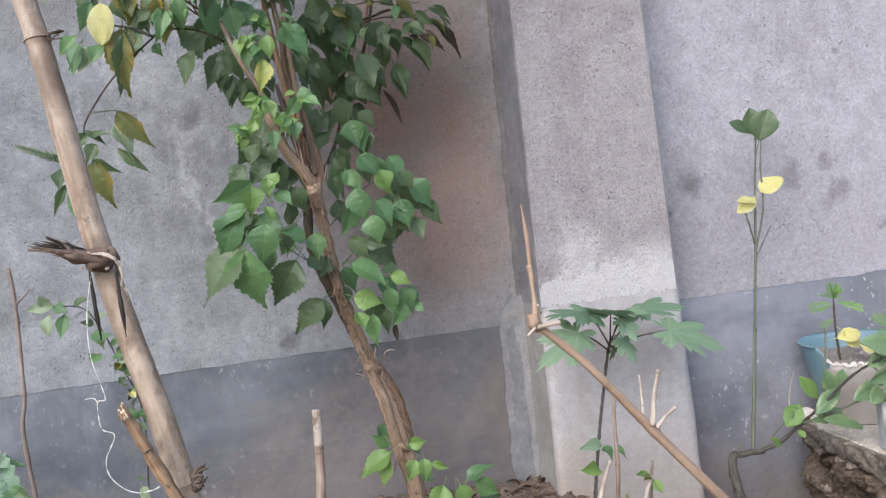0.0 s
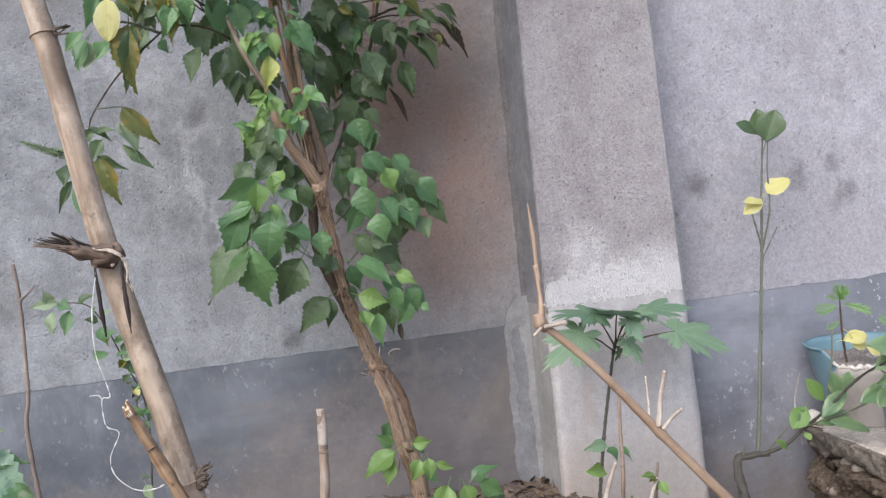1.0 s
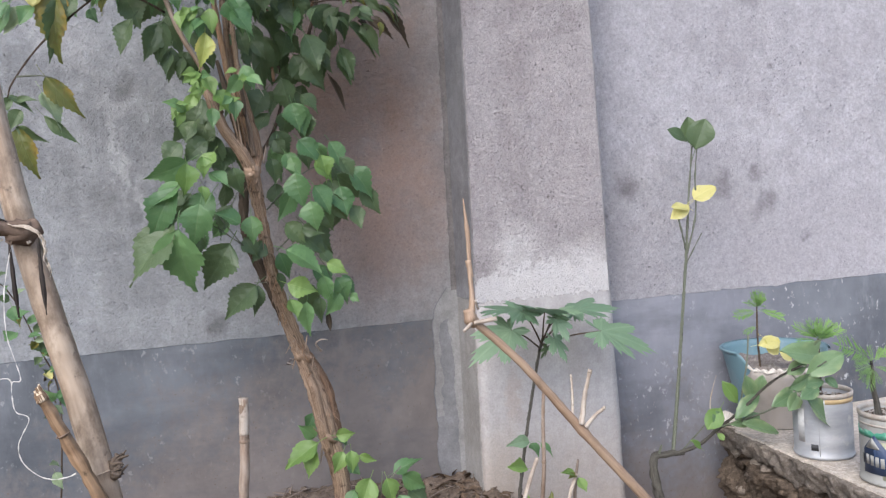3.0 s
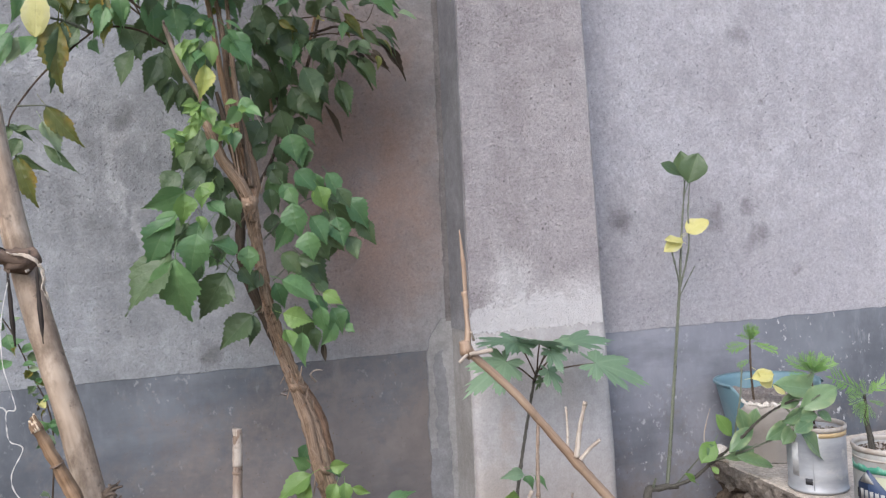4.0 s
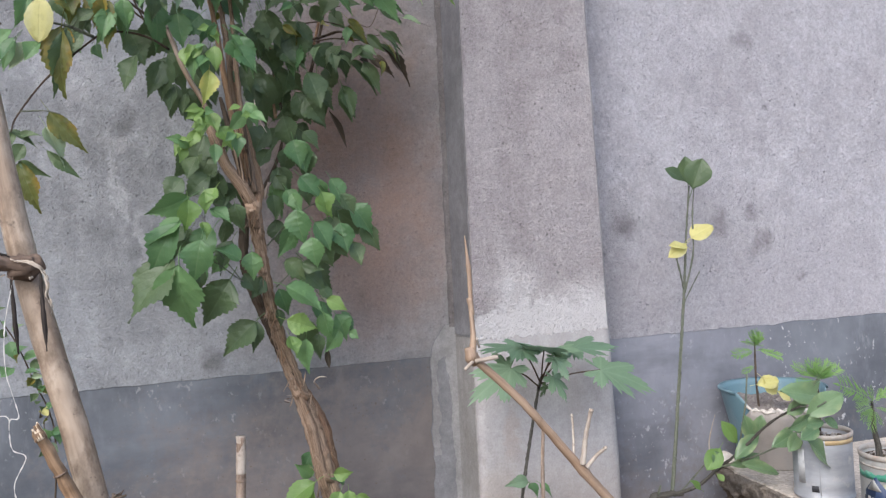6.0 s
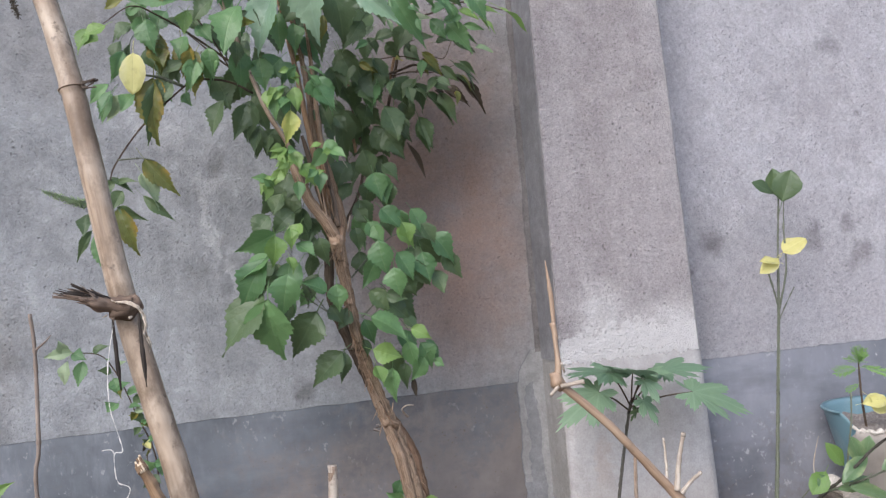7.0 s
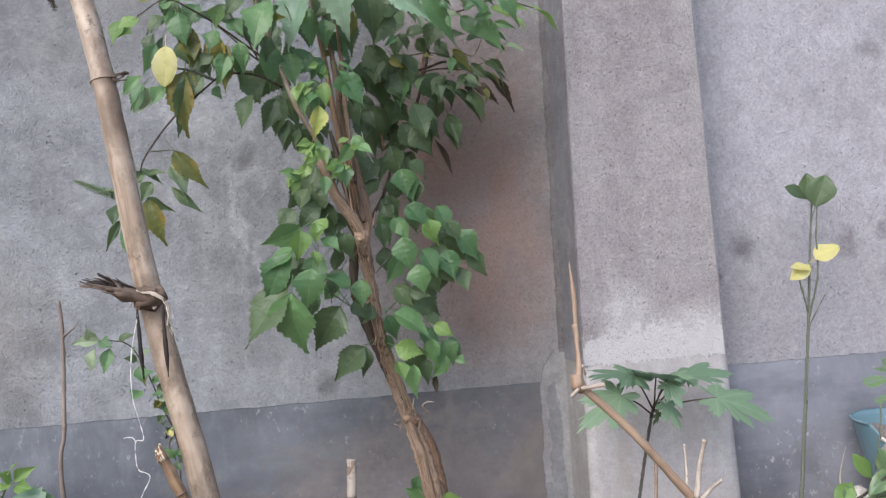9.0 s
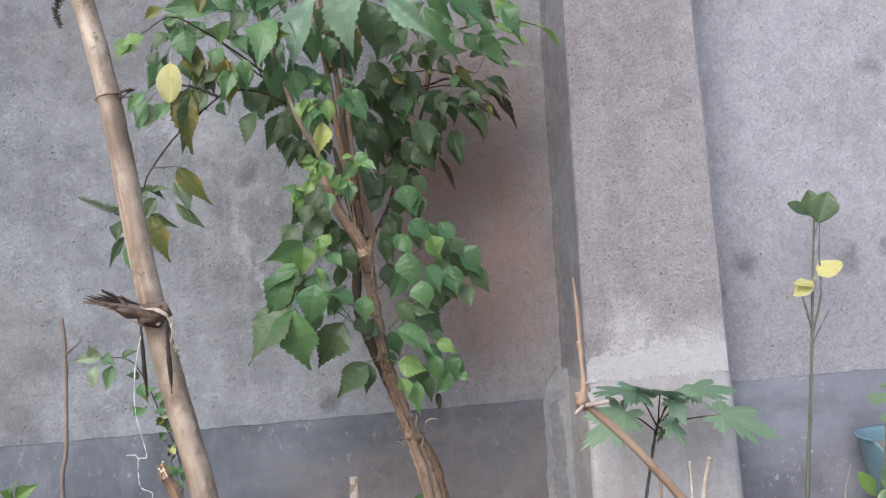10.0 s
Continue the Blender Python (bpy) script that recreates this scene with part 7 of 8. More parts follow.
# back filling of the crown, mostly in d so that its shade is coloured in
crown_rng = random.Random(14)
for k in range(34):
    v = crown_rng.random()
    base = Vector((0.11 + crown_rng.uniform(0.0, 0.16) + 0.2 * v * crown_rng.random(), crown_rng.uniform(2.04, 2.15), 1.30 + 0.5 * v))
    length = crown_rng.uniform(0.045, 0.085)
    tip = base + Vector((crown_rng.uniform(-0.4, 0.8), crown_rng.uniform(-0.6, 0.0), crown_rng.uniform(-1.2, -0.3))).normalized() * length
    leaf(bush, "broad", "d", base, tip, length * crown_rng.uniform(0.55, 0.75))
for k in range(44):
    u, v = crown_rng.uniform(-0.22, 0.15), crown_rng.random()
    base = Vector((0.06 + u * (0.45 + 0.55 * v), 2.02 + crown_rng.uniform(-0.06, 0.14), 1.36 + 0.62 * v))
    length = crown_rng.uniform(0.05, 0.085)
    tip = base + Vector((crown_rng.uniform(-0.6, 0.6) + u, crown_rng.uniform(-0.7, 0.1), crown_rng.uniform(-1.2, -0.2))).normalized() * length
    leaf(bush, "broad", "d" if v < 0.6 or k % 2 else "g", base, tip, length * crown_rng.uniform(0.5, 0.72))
for k in range(26):
    base = Vector((0.06 + crown_rng.uniform(-0.3, 0.42), crown_rng.uniform(1.72, 2.0), crown_rng.uniform(1.62, 1.95)))
    length = crown_rng.uniform(0.07, 0.12)
    tip = base + Vector((crown_rng.uniform(-0.8, 0.8), -0.5, crown_rng.uniform(-0.9, 0.1))).normalized() * length
    leaf(bush, "broad", "g", base, tip, length * 0.62)

for k in range(70):
    u = crown_rng.uniform(-1, 1)
    base = Vector((0.05 + 0.42 * u, crown_rng.uniform(1.76, 2.0) + 0.06 * max(0, u), crown_rng.uniform(1.5, 1.86) - 0.05 * abs(u)))
    length = crown_rng.uniform(0.03, 0.055)
    tip = base + Vector((crown_rng.uniform(-0.7, 0.7) + 0.5 * u, crown_rng.uniform(-0.6, 0.0), crown_rng.uniform(-1.0, 0.1))).normalized() * length
    leaf(bush, "small", "dgodgp"[k % 6], base, tip, length * crown_rng.uniform(0.4, 0.62))

# shoots round the trunk's foot
leaf(bush, "small", "b", (0.207, 1.93, 0.486), (0.127, 1.91, 0.453), 0.063)
leaf(bush, "small", "g", (0.213, 2.01, 0.54), (0.189, 1.99, 0.503), 0.036)
leaf(bush, "small", "g", (0.209, 1.99, 0.485), (0.172, 1.97, 0.525), 0.038)
leaf(bush, "small", "b", (0.203, 1.93, 0.473), (0.169, 1.91, 0.416), 0.043)
leaf(bush, "small", "b", (0.246, 1.89, 0.509), (0.286, 1.87, 0.511), 0.036)
leaf(bush, "small", "b", (0.26, 1.89, 0.468), (0.235, 1.87, 0.426), 0.042)
leaf(bush, "small", "b", (0.279, 1.89, 0.468), (0.278, 1.87, 0.422), 0.036)
leaf(bush, "small", "b", (0.297, 1.89, 0.454), (0.33, 1.87, 0.441), 0.025)
leaf(bush, "small", "g", (0.276, 1.93, 0.475), (0.256, 1.91, 0.497), 0.029)
leaf(bush, "small", "g", (0.274, 1.93, 0.426), (0.3, 1.91, 0.406), 0.031)


# ---------------------------------------------------------------- small plants in the bed
def plant(name, at, label, category, stems, material=None, group=""):
    root = thing(name, at, label, category, group)
    for pts, r in stems:
        part("stem", tube(pts, r, 7, 0.008, min(r) * 0.2, 60.0), material or stem_green, root)
    return root


GROW = "seedlings in the soil bed"
seedling = plant("seedling", (0.345, 1.86, 0.24), "bright green leafy seedling growing beside the shrub trunk", "seedling", [(((0.307, 1.87, 0.291), (0.324, 1.86, 0.353), (0.365, 1.86, 0.399), (0.389, 1.86, 0.422)), (0.003, 0.0025, 0.002)), (((0.328, 1.86, 0.325), (0.339, 1.86, 0.377), (0.344, 1.86, 0.417)), (0.0025, 0.002, 0.0015))], None, GROW)
leaf(seedling, "small", "b", (0.313, 1.85, 0.409), (0.282, 1.83, 0.354), 0.060)
leaf(seedling, "small", "b", (0.351, 1.85, 0.402), (0.364, 1.83, 0.351), 0.057)
leaf(seedling, "small", "g", (0.376, 1.89, 0.4), (0.433, 1.87, 0.439), 0.045)
leaf(seedling, "small", "g", (0.397, 1.89, 0.393), (0.448, 1.87, 0.358), 0.053)
leaf(seedling, "small", "d", (0.413, 1.91, 0.348), (0.462, 1.89, 0.313), 0.062)
leaf(seedling, "small", "b", (0.296, 1.85, 0.359), (0.256, 1.83, 0.344), 0.047)
leaf(seedling, "small", "b", (0.328, 1.85, 0.348), (0.353, 1.83, 0.309), 0.049)
leaf(seedling, "small", "g", (0.275, 1.85, 0.386), (0.255, 1.83, 0.363), 0.033)
leaf(seedling, "small", "g", (0.378, 1.85, 0.359), (0.389, 1.83, 0.322), 0.047)
corner_weed = plant("seedling", (-0.42, 1.4, 0.1), "broad-leaved green weed at the edge of the bed", "seedling", [(((-0.507, 1.45, 0.583), (-0.485, 1.45, 0.646), (-0.473, 1.45, 0.682)), (0.004, 0.003, 0.002)), (((-0.554, 1.45, 0.667), (-0.541, 1.45, 0.711), (-0.526, 1.45, 0.737)), (0.004, 0.003, 0.002))], None, GROW)
# bluish highlight of these two broad leaves comes from the s colour
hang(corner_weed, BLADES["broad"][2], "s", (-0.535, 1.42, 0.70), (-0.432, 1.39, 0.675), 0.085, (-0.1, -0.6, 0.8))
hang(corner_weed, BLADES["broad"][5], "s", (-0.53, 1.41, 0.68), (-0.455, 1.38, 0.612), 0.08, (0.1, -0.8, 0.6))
hang(corner_weed, BLADES["broad"][7], "g", (-0.52, 1.44, 0.70), (-0.45, 1.42, 0.715), 0.05, (0.0, -0.7, 0.8))
leaf(corner_weed, "small", "g", (-0.47, 1.42, 0.669), (-0.455, 1.4, 0.637), 0.042)
leaf(corner_weed, "small", "d", (-0.458, 1.42, 0.66), (-0.435, 1.4, 0.645), 0.025)
leaf(corner_weed, "small", "g", (-0.487, 1.42, 0.674), (-0.503, 1.4, 0.655), 0.046)
leaf(corner_weed, "small", "b", (-0.515, 1.42, 0.738), (-0.524, 1.4, 0.759), 0.023)
leaf(corner_weed, "small", "b", (-0.511, 1.42, 0.739), (-0.481, 1.4, 0.764), 0.021)
leaf(corner_weed, "small", "b", (-0.518, 1.42, 0.734), (-0.53, 1.4, 0.731), 0.023)
leaf(corner_weed, "small", "b", (-0.508, 1.42, 0.731), (-0.479, 1.4, 0.726), 0.025)
leaf(corner_weed, "small", "b", (-0.516, 1.42, 0.75), (-0.51, 1.4, 0.772), 0.017)

vine = plant("vine", (-0.2, 1.72, 0.2), "thin wild vine with small leaves climbing behind the pole", "vine", [
    (((-0.32, 1.72, 0.479), (-0.314, 1.72, 0.536), (-0.304, 1.72, 0.672), (-0.311, 1.72, 0.743), (-0.335, 1.72, 0.804), (-0.351, 1.72, 0.853), (-0.372, 1.72, 0.902), (-0.397, 1.72, 0.934), (-0.447, 1.72, 0.943), (-0.489, 1.72, 0.944)), (0.0018, 0.0018, 0.0016, 0.0014, 0.0012, 0.001)),
    (((-0.311, 1.72, 0.743), (-0.321, 1.71, 0.723), (-0.31, 1.71, 0.692)), (0.001, 0.001, 0.0008))], bark_dark)
leaf(vine, "small", "p", (-0.444, 1.71, 0.944), (-0.488, 1.69, 0.949), 0.025)
leaf(vine, "small", "p", (-0.46, 1.71, 0.946), (-0.46, 1.69, 0.966), 0.023)
leaf(vine, "small", "g", (-0.444, 1.71, 0.942), (-0.422, 1.69, 0.94), 0.028)
leaf(vine, "small", "g", (-0.426, 1.71, 0.926), (-0.435, 1.69, 0.881), 0.028)
leaf(vine, "small", "p", (-0.454, 1.71, 0.929), (-0.467, 1.69, 0.891), 0.023)
leaf(vine, "small", "g", (-0.372, 1.71, 0.886), (-0.36, 1.69, 0.855), 0.028)
leaf(vine, "small", "g", (-0.348, 1.71, 0.854), (-0.322, 1.69, 0.864), 0.025)
leaf(vine, "small", "g", (-0.369, 1.71, 0.836), (-0.385, 1.69, 0.827), 0.033)
leaf(vine, "small", "d", (-0.339, 1.71, 0.843), (-0.311, 1.69, 0.837), 0.023)
leaf(vine, "small", "d", (-0.337, 1.71, 0.818), (-0.323, 1.69, 0.795), 0.020)
leaf(vine, "small", "d", (-0.315, 1.71, 0.745), (-0.32, 1.69, 0.761), 0.015)
leaf(vine, "small", "g", (-0.312, 1.71, 0.698), (-0.321, 1.69, 0.715), 0.023)
leaf(vine, "small", "g", (-0.299, 1.71, 0.719), (-0.292, 1.69, 0.693), 0.025)
leaf(vine, "small", "p", (-0.314, 1.71, 0.569), (-0.326, 1.69, 0.584), 0.025)
leaf(vine, "small", "p", (-0.322, 1.71, 0.559), (-0.311, 1.69, 0.536), 0.025)
leaf(vine, "small", "d", (-0.328, 1.71, 0.784), (-0.338, 1.69, 0.775), 0.015)
leaf(vine, "small", "d", (-0.318, 1.71, 0.676), (-0.329, 1.69, 0.671), 0.018)
leaf(vine, "small", "d", (-0.407, 1.71, 0.942), (-0.38, 1.69, 0.953), 0.020)
leaf(vine, "small", "d", (-0.375, 1.71, 0.898), (-0.386, 1.69, 0.909), 0.018)
leaf(vine, "small", "g", (-0.363, 1.7, 0.868), (-0.345, 1.68, 0.877), 0.015)
leaf(vine, "small", "o", (-0.358, 1.7, 0.847), (-0.361, 1.68, 0.864), 0.015)
leaf(vine, "small", "g", (-0.344, 1.7, 0.829), (-0.327, 1.68, 0.834), 0.015)
leaf(vine, "small", "o", (-0.332, 1.7, 0.807), (-0.338, 1.68, 0.815), 0.013)
leaf(vine, "small", "g", (-0.325, 1.7, 0.792), (-0.307, 1.68, 0.799), 0.015)
leaf(vine, "small", "d", (-0.321, 1.7, 0.771), (-0.328, 1.68, 0.771), 0.013)
leaf(vine, "small", "g", (-0.314, 1.7, 0.758), (-0.299, 1.68, 0.766), 0.015)
leaf(vine, "small", "o", (-0.312, 1.7, 0.735), (-0.32, 1.68, 0.733), 0.013)
leaf(vine, "small", "g", (-0.304, 1.7, 0.711), (-0.288, 1.68, 0.714), 0.015)
leaf(vine, "small", "d", (-0.311, 1.7, 0.689), (-0.296, 1.68, 0.679), 0.015)
leaf(vine, "small", "g", (-0.376, 1.7, 0.916), (-0.379, 1.68, 0.927), 0.015)
leaf(vine, "small", "p", (-0.364, 1.7, 0.908), (-0.348, 1.68, 0.918), 0.015)
leaf(vine, "small", "p", (-0.335, 1.7, 0.819), (-0.317, 1.68, 0.823), 0.013)
leaf(vine, "small", "k", (-0.32, 1.7, 0.742), (-0.326, 1.68, 0.752), 0.013)
leaf(vine, "curl", "o", (-0.324, 1.7, 0.796), (-0.306, 1.68, 0.79), 0.015)
leaf(vine, "curl", "y", (-0.323, 1.7, 0.755), (-0.309, 1.68, 0.749), 0.018)
leaf(vine, "curl", "o", (-0.333, 1.7, 0.816), (-0.336, 1.68, 0.808), 0.015)


# ---------------------------------------------------------------- papaya seedling
def palm_blade(seed):
    """A lobed papaya leaf from its stalk, the middle lobe along y."""
    bm = bmesh.new()
    uvl = bm.loops.layers.uv.verify()
    rng = random.Random(seed)
    lobes = [(-132, 0.4), (-88, 0.58), (-42, 0.8), (0, 1.0), (42, 0.8), (88, 0.58), (132, 0.4)]
    prof = ((-1.0, 0.56), (-0.84, 0.63), (-0.68, 0.84), (-0.54, 0.76), (-0.4, 0.84), (-0.28, 0.94), (-0.16, 0.88), (0.0, 1.04), (0.16, 0.88), (0.28, 0.94), (0.4, 0.84), (0.54, 0.76), (0.68, 0.84), (0.84, 0.63))
    ring = []
    for a, r in lobes:
        for s, k in prof:
            ring.append((radians(a + s * 22), r * k * rng.uniform(0.93, 1.07), s, r))
    mid, out = [], []
    for a, r, s, lobe in ring:
        for f, store in ((0.5, mid), (1.0, out)):
            z = 0.05 * (1 - abs(s)) * f - 0.26 * (r * f) ** 2 + 0.05 * f * math.sin(a * 3 + seed)
            store.append((bm.verts.new((math.sin(a) * r * f, math.cos(a) * r * f, z)), (0.5 + 0.3 * s * f, 0.1 + 0.8 * r * f)))
    hub = (bm.verts.new((0, 0, 0)), (0.5, 0.0))
    for i in range(len(ring) - 1):
        for q in ((hub, mid[i + 1], mid[i]), (mid[i], mid[i + 1], out[i + 1], out[i])):
            f = bm.faces.new([e[0] for e in q])
            for loop, e in zip(f.loops, q):
                loop[uvl].uv = e[1]
    return mesh_of("leaf", bm, LEAF["w"])


def feather_blade(seed, pairs=9):
    """A feathered marigold leaf."""
    bm = bmesh.new()
    uvl = bm.loops.layers.uv.verify()
    rng = random.Random(seed)

    def leaflet(at, way, length, width):
        way = way.normalized()
        across = way.cross(Vector((0, 0, 1))).normalized() * width
        pts = [at, at + way * length * 0.35 + across + Vector((0, 0, 0.02)), at + way * length, at + way * length * 0.35 - across + Vector((0, 0, 0.02)), at + way * length * 0.4]
        v = [bm.verts.new(p) for p in pts]
        for q in ((0, 1, 4), (1, 2, 4), (2, 3, 4), (3, 0, 4)):
            f = bm.faces.new([v[i] for i in q])
            for loop in f.loops:
                loop[uvl].uv = (0.35, 0.5)

    def mid(t):
        return Vector((0.03 * math.sin(t * 3 + seed), t, 0.18 * t - 0.32 * t * t))

    for k in range(pairs):
        t = 0.2 + 0.72 * k / (pairs - 1)
        ln = 0.34 * math.sin(math.pi * (0.18 + 0.66 * k / pairs)) + 0.05
        for s in (-1, 1):
            leaflet(mid(t), Vector((s, 0.8 + rng.uniform(-0.1, 0.2), rng.uniform(-0.1, 0.2))), ln * 1.2, 0.034)
    leaflet(mid(0.95), Vector((0, 1, -0.3)), 0.2, 0.045)
    for i in range(8):
        a, b = mid(i / 8), mid((i + 1) / 8)
        o = Vector((0.012, 0, 0))
        f = bm.faces.new([bm.verts.new(p) for p in (a - o, a + o, b + o, b - o)])
        for loop in f.loops:
            loop[uvl].uv = (0.5, 0.5)
    return mesh_of("leaf", bm, LEAF["m"])


PALMS, FEATHERS = [palm_blade(n) for n in (1, 4, 9)], [feather_blade(n, 8 + n % 3) for n in (1, 2, 3, 5)]


def papaya():
    root = thing("papaya_seedling", (0.72, 1.99, 0.12), "young papaya seedling with broad lobed leaves by the pilaster", "papaya plant", GROW)
    crown = (0.816, 1.98, 0.665)
    part("stem", tube([(0.715, 1.99, 0.08), (0.721, 1.99, 0.202), (0.751, 1.99, 0.379), (0.776, 1.99, 0.495), (0.802, 1.985, 0.611), crown], [0.005, 0.0048, 0.0044, 0.0041, 0.0038, 0.0038], 10, 0.004, 0.0012, 90.0, shape=lambda s: 1 + 0.22 * max(0, math.sin(s * 170)) ** 3), stem_grey, root, "dark slender stem")
    for start, at, tip, w, up, tone in (
        ((0.812, 1.98, 0.652), (0.743, 1.92, 0.752), (0.600, 1.85, 0.786), 0.85, (0.1, -0.36, 1.0), "v"),
        ((0.816, 1.98, 0.661), (0.802, 1.92, 0.742), (0.742, 1.81, 0.800), 1.1, (0.0, -0.38, 1.0), "v"),
        ((0.822, 1.98, 0.661), (0.896, 1.95, 0.735), (1.025, 1.93, 0.758), 0.95, (0.0, -0.36, 1.0), "v"),
        ((0.824, 1.98, 0.651), (0.926, 1.86, 0.688), (1.08, 1.82, 0.640), 0.7, (0.1, -0.85, 0.8), "w"),
        ((0.807, 1.98, 0.641), (0.701, 1.9, 0.709), (0.570, 1.84, 0.655), 0.85, (-0.1, -0.9, 0.7), "w"),
        ((0.82, 1.97, 0.652), (0.827, 1.93, 0.671), (0.844, 1.88, 0.617), 0.9, (0.2, -0.9, 0.5), "v"),
        ((0.818, 1.98, 0.66), (0.835, 1.92, 0.742), (0.885, 1.87, 0.752), 1.0, (0.0, -0.4, 1.0), "w"),
        ((0.816, 1.98, 0.66), (0.822, 1.90, 0.725), (0.842, 1.85, 0.675), 0.9, (0.1, -1.0, 0.4), "v"),
        ((0.814, 1.98, 0.648), (0.818, 1.96, 0.645), (0.79, 1.93, 0.621), 0.5, (0.3, -0.9, 0.3), "d"),
    ):
        a = Vector(at)
        part("leaf_stalk", tube([start, Vector(start).lerp(a, 0.5) + Vector((0, 0, 0.006)), a], [0.0024, 0.002, 0.0017], 6, 0.01), bark_dark, root)
        hang(root, leaf_rng.choice(PALMS), tone, at, a.lerp(Vector(tip), 0.93), (Vector(tip) - a).length * w * 0.8, up)
    for b, t, w, tone in (((0.75, 1.95, 0.407), (0.695, 1.92, 0.426), 0.03, "w"), ((0.753, 1.95, 0.403), (0.766, 1.92, 0.385), 0.036, "g"), ((0.773, 1.93, 0.405), (0.797, 1.9, 0.385), 0.03, "g"), ((0.735, 1.94, 0.343), (0.678, 1.91, 0.368), 0.034, "b")):
        hang(root, leaf_rng.choice(BLADES["small"]), tone, b, t, w, (0.1, -0.7, 0.8))
    return root


papaya()
leaf(stub, "small", "b", (0.82, 1.84, 0.345), (0.78, 1.82, 0.363), 0.022)
leaf(stub, "small", "b", (0.831, 1.84, 0.334), (0.842, 1.82, 0.301), 0.027)
leaf(stub, "small", "o", (0.826, 1.84, 0.341), (0.796, 1.82, 0.346), 0.019)
sprout = plant("seedling", (0.74, 1.84, 0.12), "small yellow-green sprout among the stakes", "seedling", [(((0.695, 1.83, 0.196), (0.701, 1.83, 0.244)), (0.0025, 0.002))], None, GROW)
leaf(sprout, "small", "b", (0.695, 1.82, 0.234), (0.697, 1.8, 0.313), 0.032)
leaf(sprout, "small", "o", (0.729, 1.82, 0.241), (0.749, 1.8, 0.307), 0.040)
leaf(sprout, "small", "p", (0.71, 1.82, 0.231), (0.753, 1.8, 0.268), 0.035)


# ---------------------------------------------------------------- citrus sapling
def citrus():
    root = thing("citrus_sapling", (1.22, 2.06, 0.02), "bare citrus sapling with few leaves and a bent foot", "citrus sapling")
    elbow = (1.175, 2.06, 0.28)
    part("stem", tube([elbow, (1.23, 2.07, 0.275), (1.253, 2.08, 0.337), (1.301, 2.1, 0.587), (1.335, 2.1, 0.845), (1.355, 2.1, 1.023), (1.374, 2.1, 1.16)], [0.006, 0.0056, 0.005, 0.0045, 0.004, 0.003, 0.0022], 10, 0.005, 0.0016, 80.0, shape=lambda s: 1 + 0.12 * max(0, math.sin(s * 90)) ** 6), stem_green, root, "thin green upright stem")
    part("foot", tube([(1.23, 2.06, -0.04), (1.19, 2.06, 0.103), (1.168, 2.06, 0.224), (1.167, 2.06, 0.267), elbow, (1.219, 2.06, 0.279), (1.26, 2.05, 0.278)], [0.0145, 0.014, 0.013, 0.0135, 0.0125, 0.010, 0.007], 14, 0.005, 0.005, 60.0), stem_grey, root, "bent grey woody foot")
    for pts, r in (
        (((1.337, 2.1, 0.845), (1.366, 2.09, 0.956), (1.372, 2.09, 1.069), (1.383, 2.09, 1.153)), (0.003, 0.0025, 0.002)),
        (((1.335, 2.1, 0.858), (1.31, 2.08, 0.921), (1.302, 2.08, 0.959)), (0.003, 0.0025, 0.002)),
        (((1.335, 2.1, 0.82), (1.352, 2.08, 0.867), (1.378, 2.08, 0.905)), (0.0022, 0.002, 0.0015)),
        (((1.18, 2.05, 0.287), (1.19, 2.05, 0.312)), (0.004, 0.0025)),
        (((1.248, 2.05, 0.28), (1.291, 2.04, 0.323), (1.334, 2.03, 0.366)), (0.0028, 0.002, 0.0015)),
        (((1.236, 2.06, 0.275), (1.292, 2.02, 0.305), (1.333, 1.98, 0.357), (1.366, 1.92, 0.416), (1.398, 1.86, 0.486), (1.415, 1.8, 0.531), (1.429, 1.75, 0.559)), (0.0062, 0.0052, 0.0047, 0.0042, 0.0037, 0.0033, 0.0026)),
        (((1.335, 1.97, 0.363), (1.388, 1.9, 0.4), (1.425, 1.84, 0.437)), (0.0038, 0.0032, 0.0022)),
        (((1.378, 1.95, 0.384), (1.387, 1.94, 0.464), (1.413, 1.95, 0.539), (1.43, 1.96, 0.613)), (0.003, 0.0028, 0.0026, 0.0024)),
        (((1.323, 1.98, 0.355), (1.312, 1.97, 0.387)), (0.002, 0.0015)),
        (((1.426, 1.79, 0.537), (1.418, 1.74, 0.515), (1.401, 1.7, 0.496)), (0.0025, 0.002, 0.0015)),
        (((1.429, 1.75, 0.559), (1.43, 1.7, 0.564), (1.448, 1.68, 0.58)), (0.0025, 0.002, 0.0015)),
    ):
        part("branch", tube(pts, r, 9, 0.006, 0.0016, 70.0), stem_grey if r[0] > 0.0055 else stem_green, root)
    return root


sapling = citrus()
leaf(sapling, "citrus", "d", (1.353, 2.09, 1.173), (1.291, 2.07, 1.213), 0.040)
leaf(sapling, "citrus", "d", (1.376, 2.11, 1.169), (1.362, 2.09, 1.245), 0.050)
leaf(sapling, "citrus", "d", (1.364, 2.07, 1.148), (1.388, 2.05, 1.235), 0.077)
leaf(sapling, "round", "y", (1.357, 2.08, 1.005), (1.415, 2.06, 1.045), 0.072)
leaf(sapling, "citrus", "y", (1.34, 2.08, 0.99), (1.276, 2.06, 0.958), 0.040)
leaf(sapling, "citrus", "y", (1.334, 2.07, 0.977), (1.278, 2.05, 0.995), 0.031)
leaf(sapling, "citrus", "b", (1.307, 1.93, 0.428), (1.253, 1.91, 0.383), 0.049)
leaf(sapling, "citrus", "c", (1.286, 1.93, 0.423), (1.296, 1.91, 0.387), 0.037)
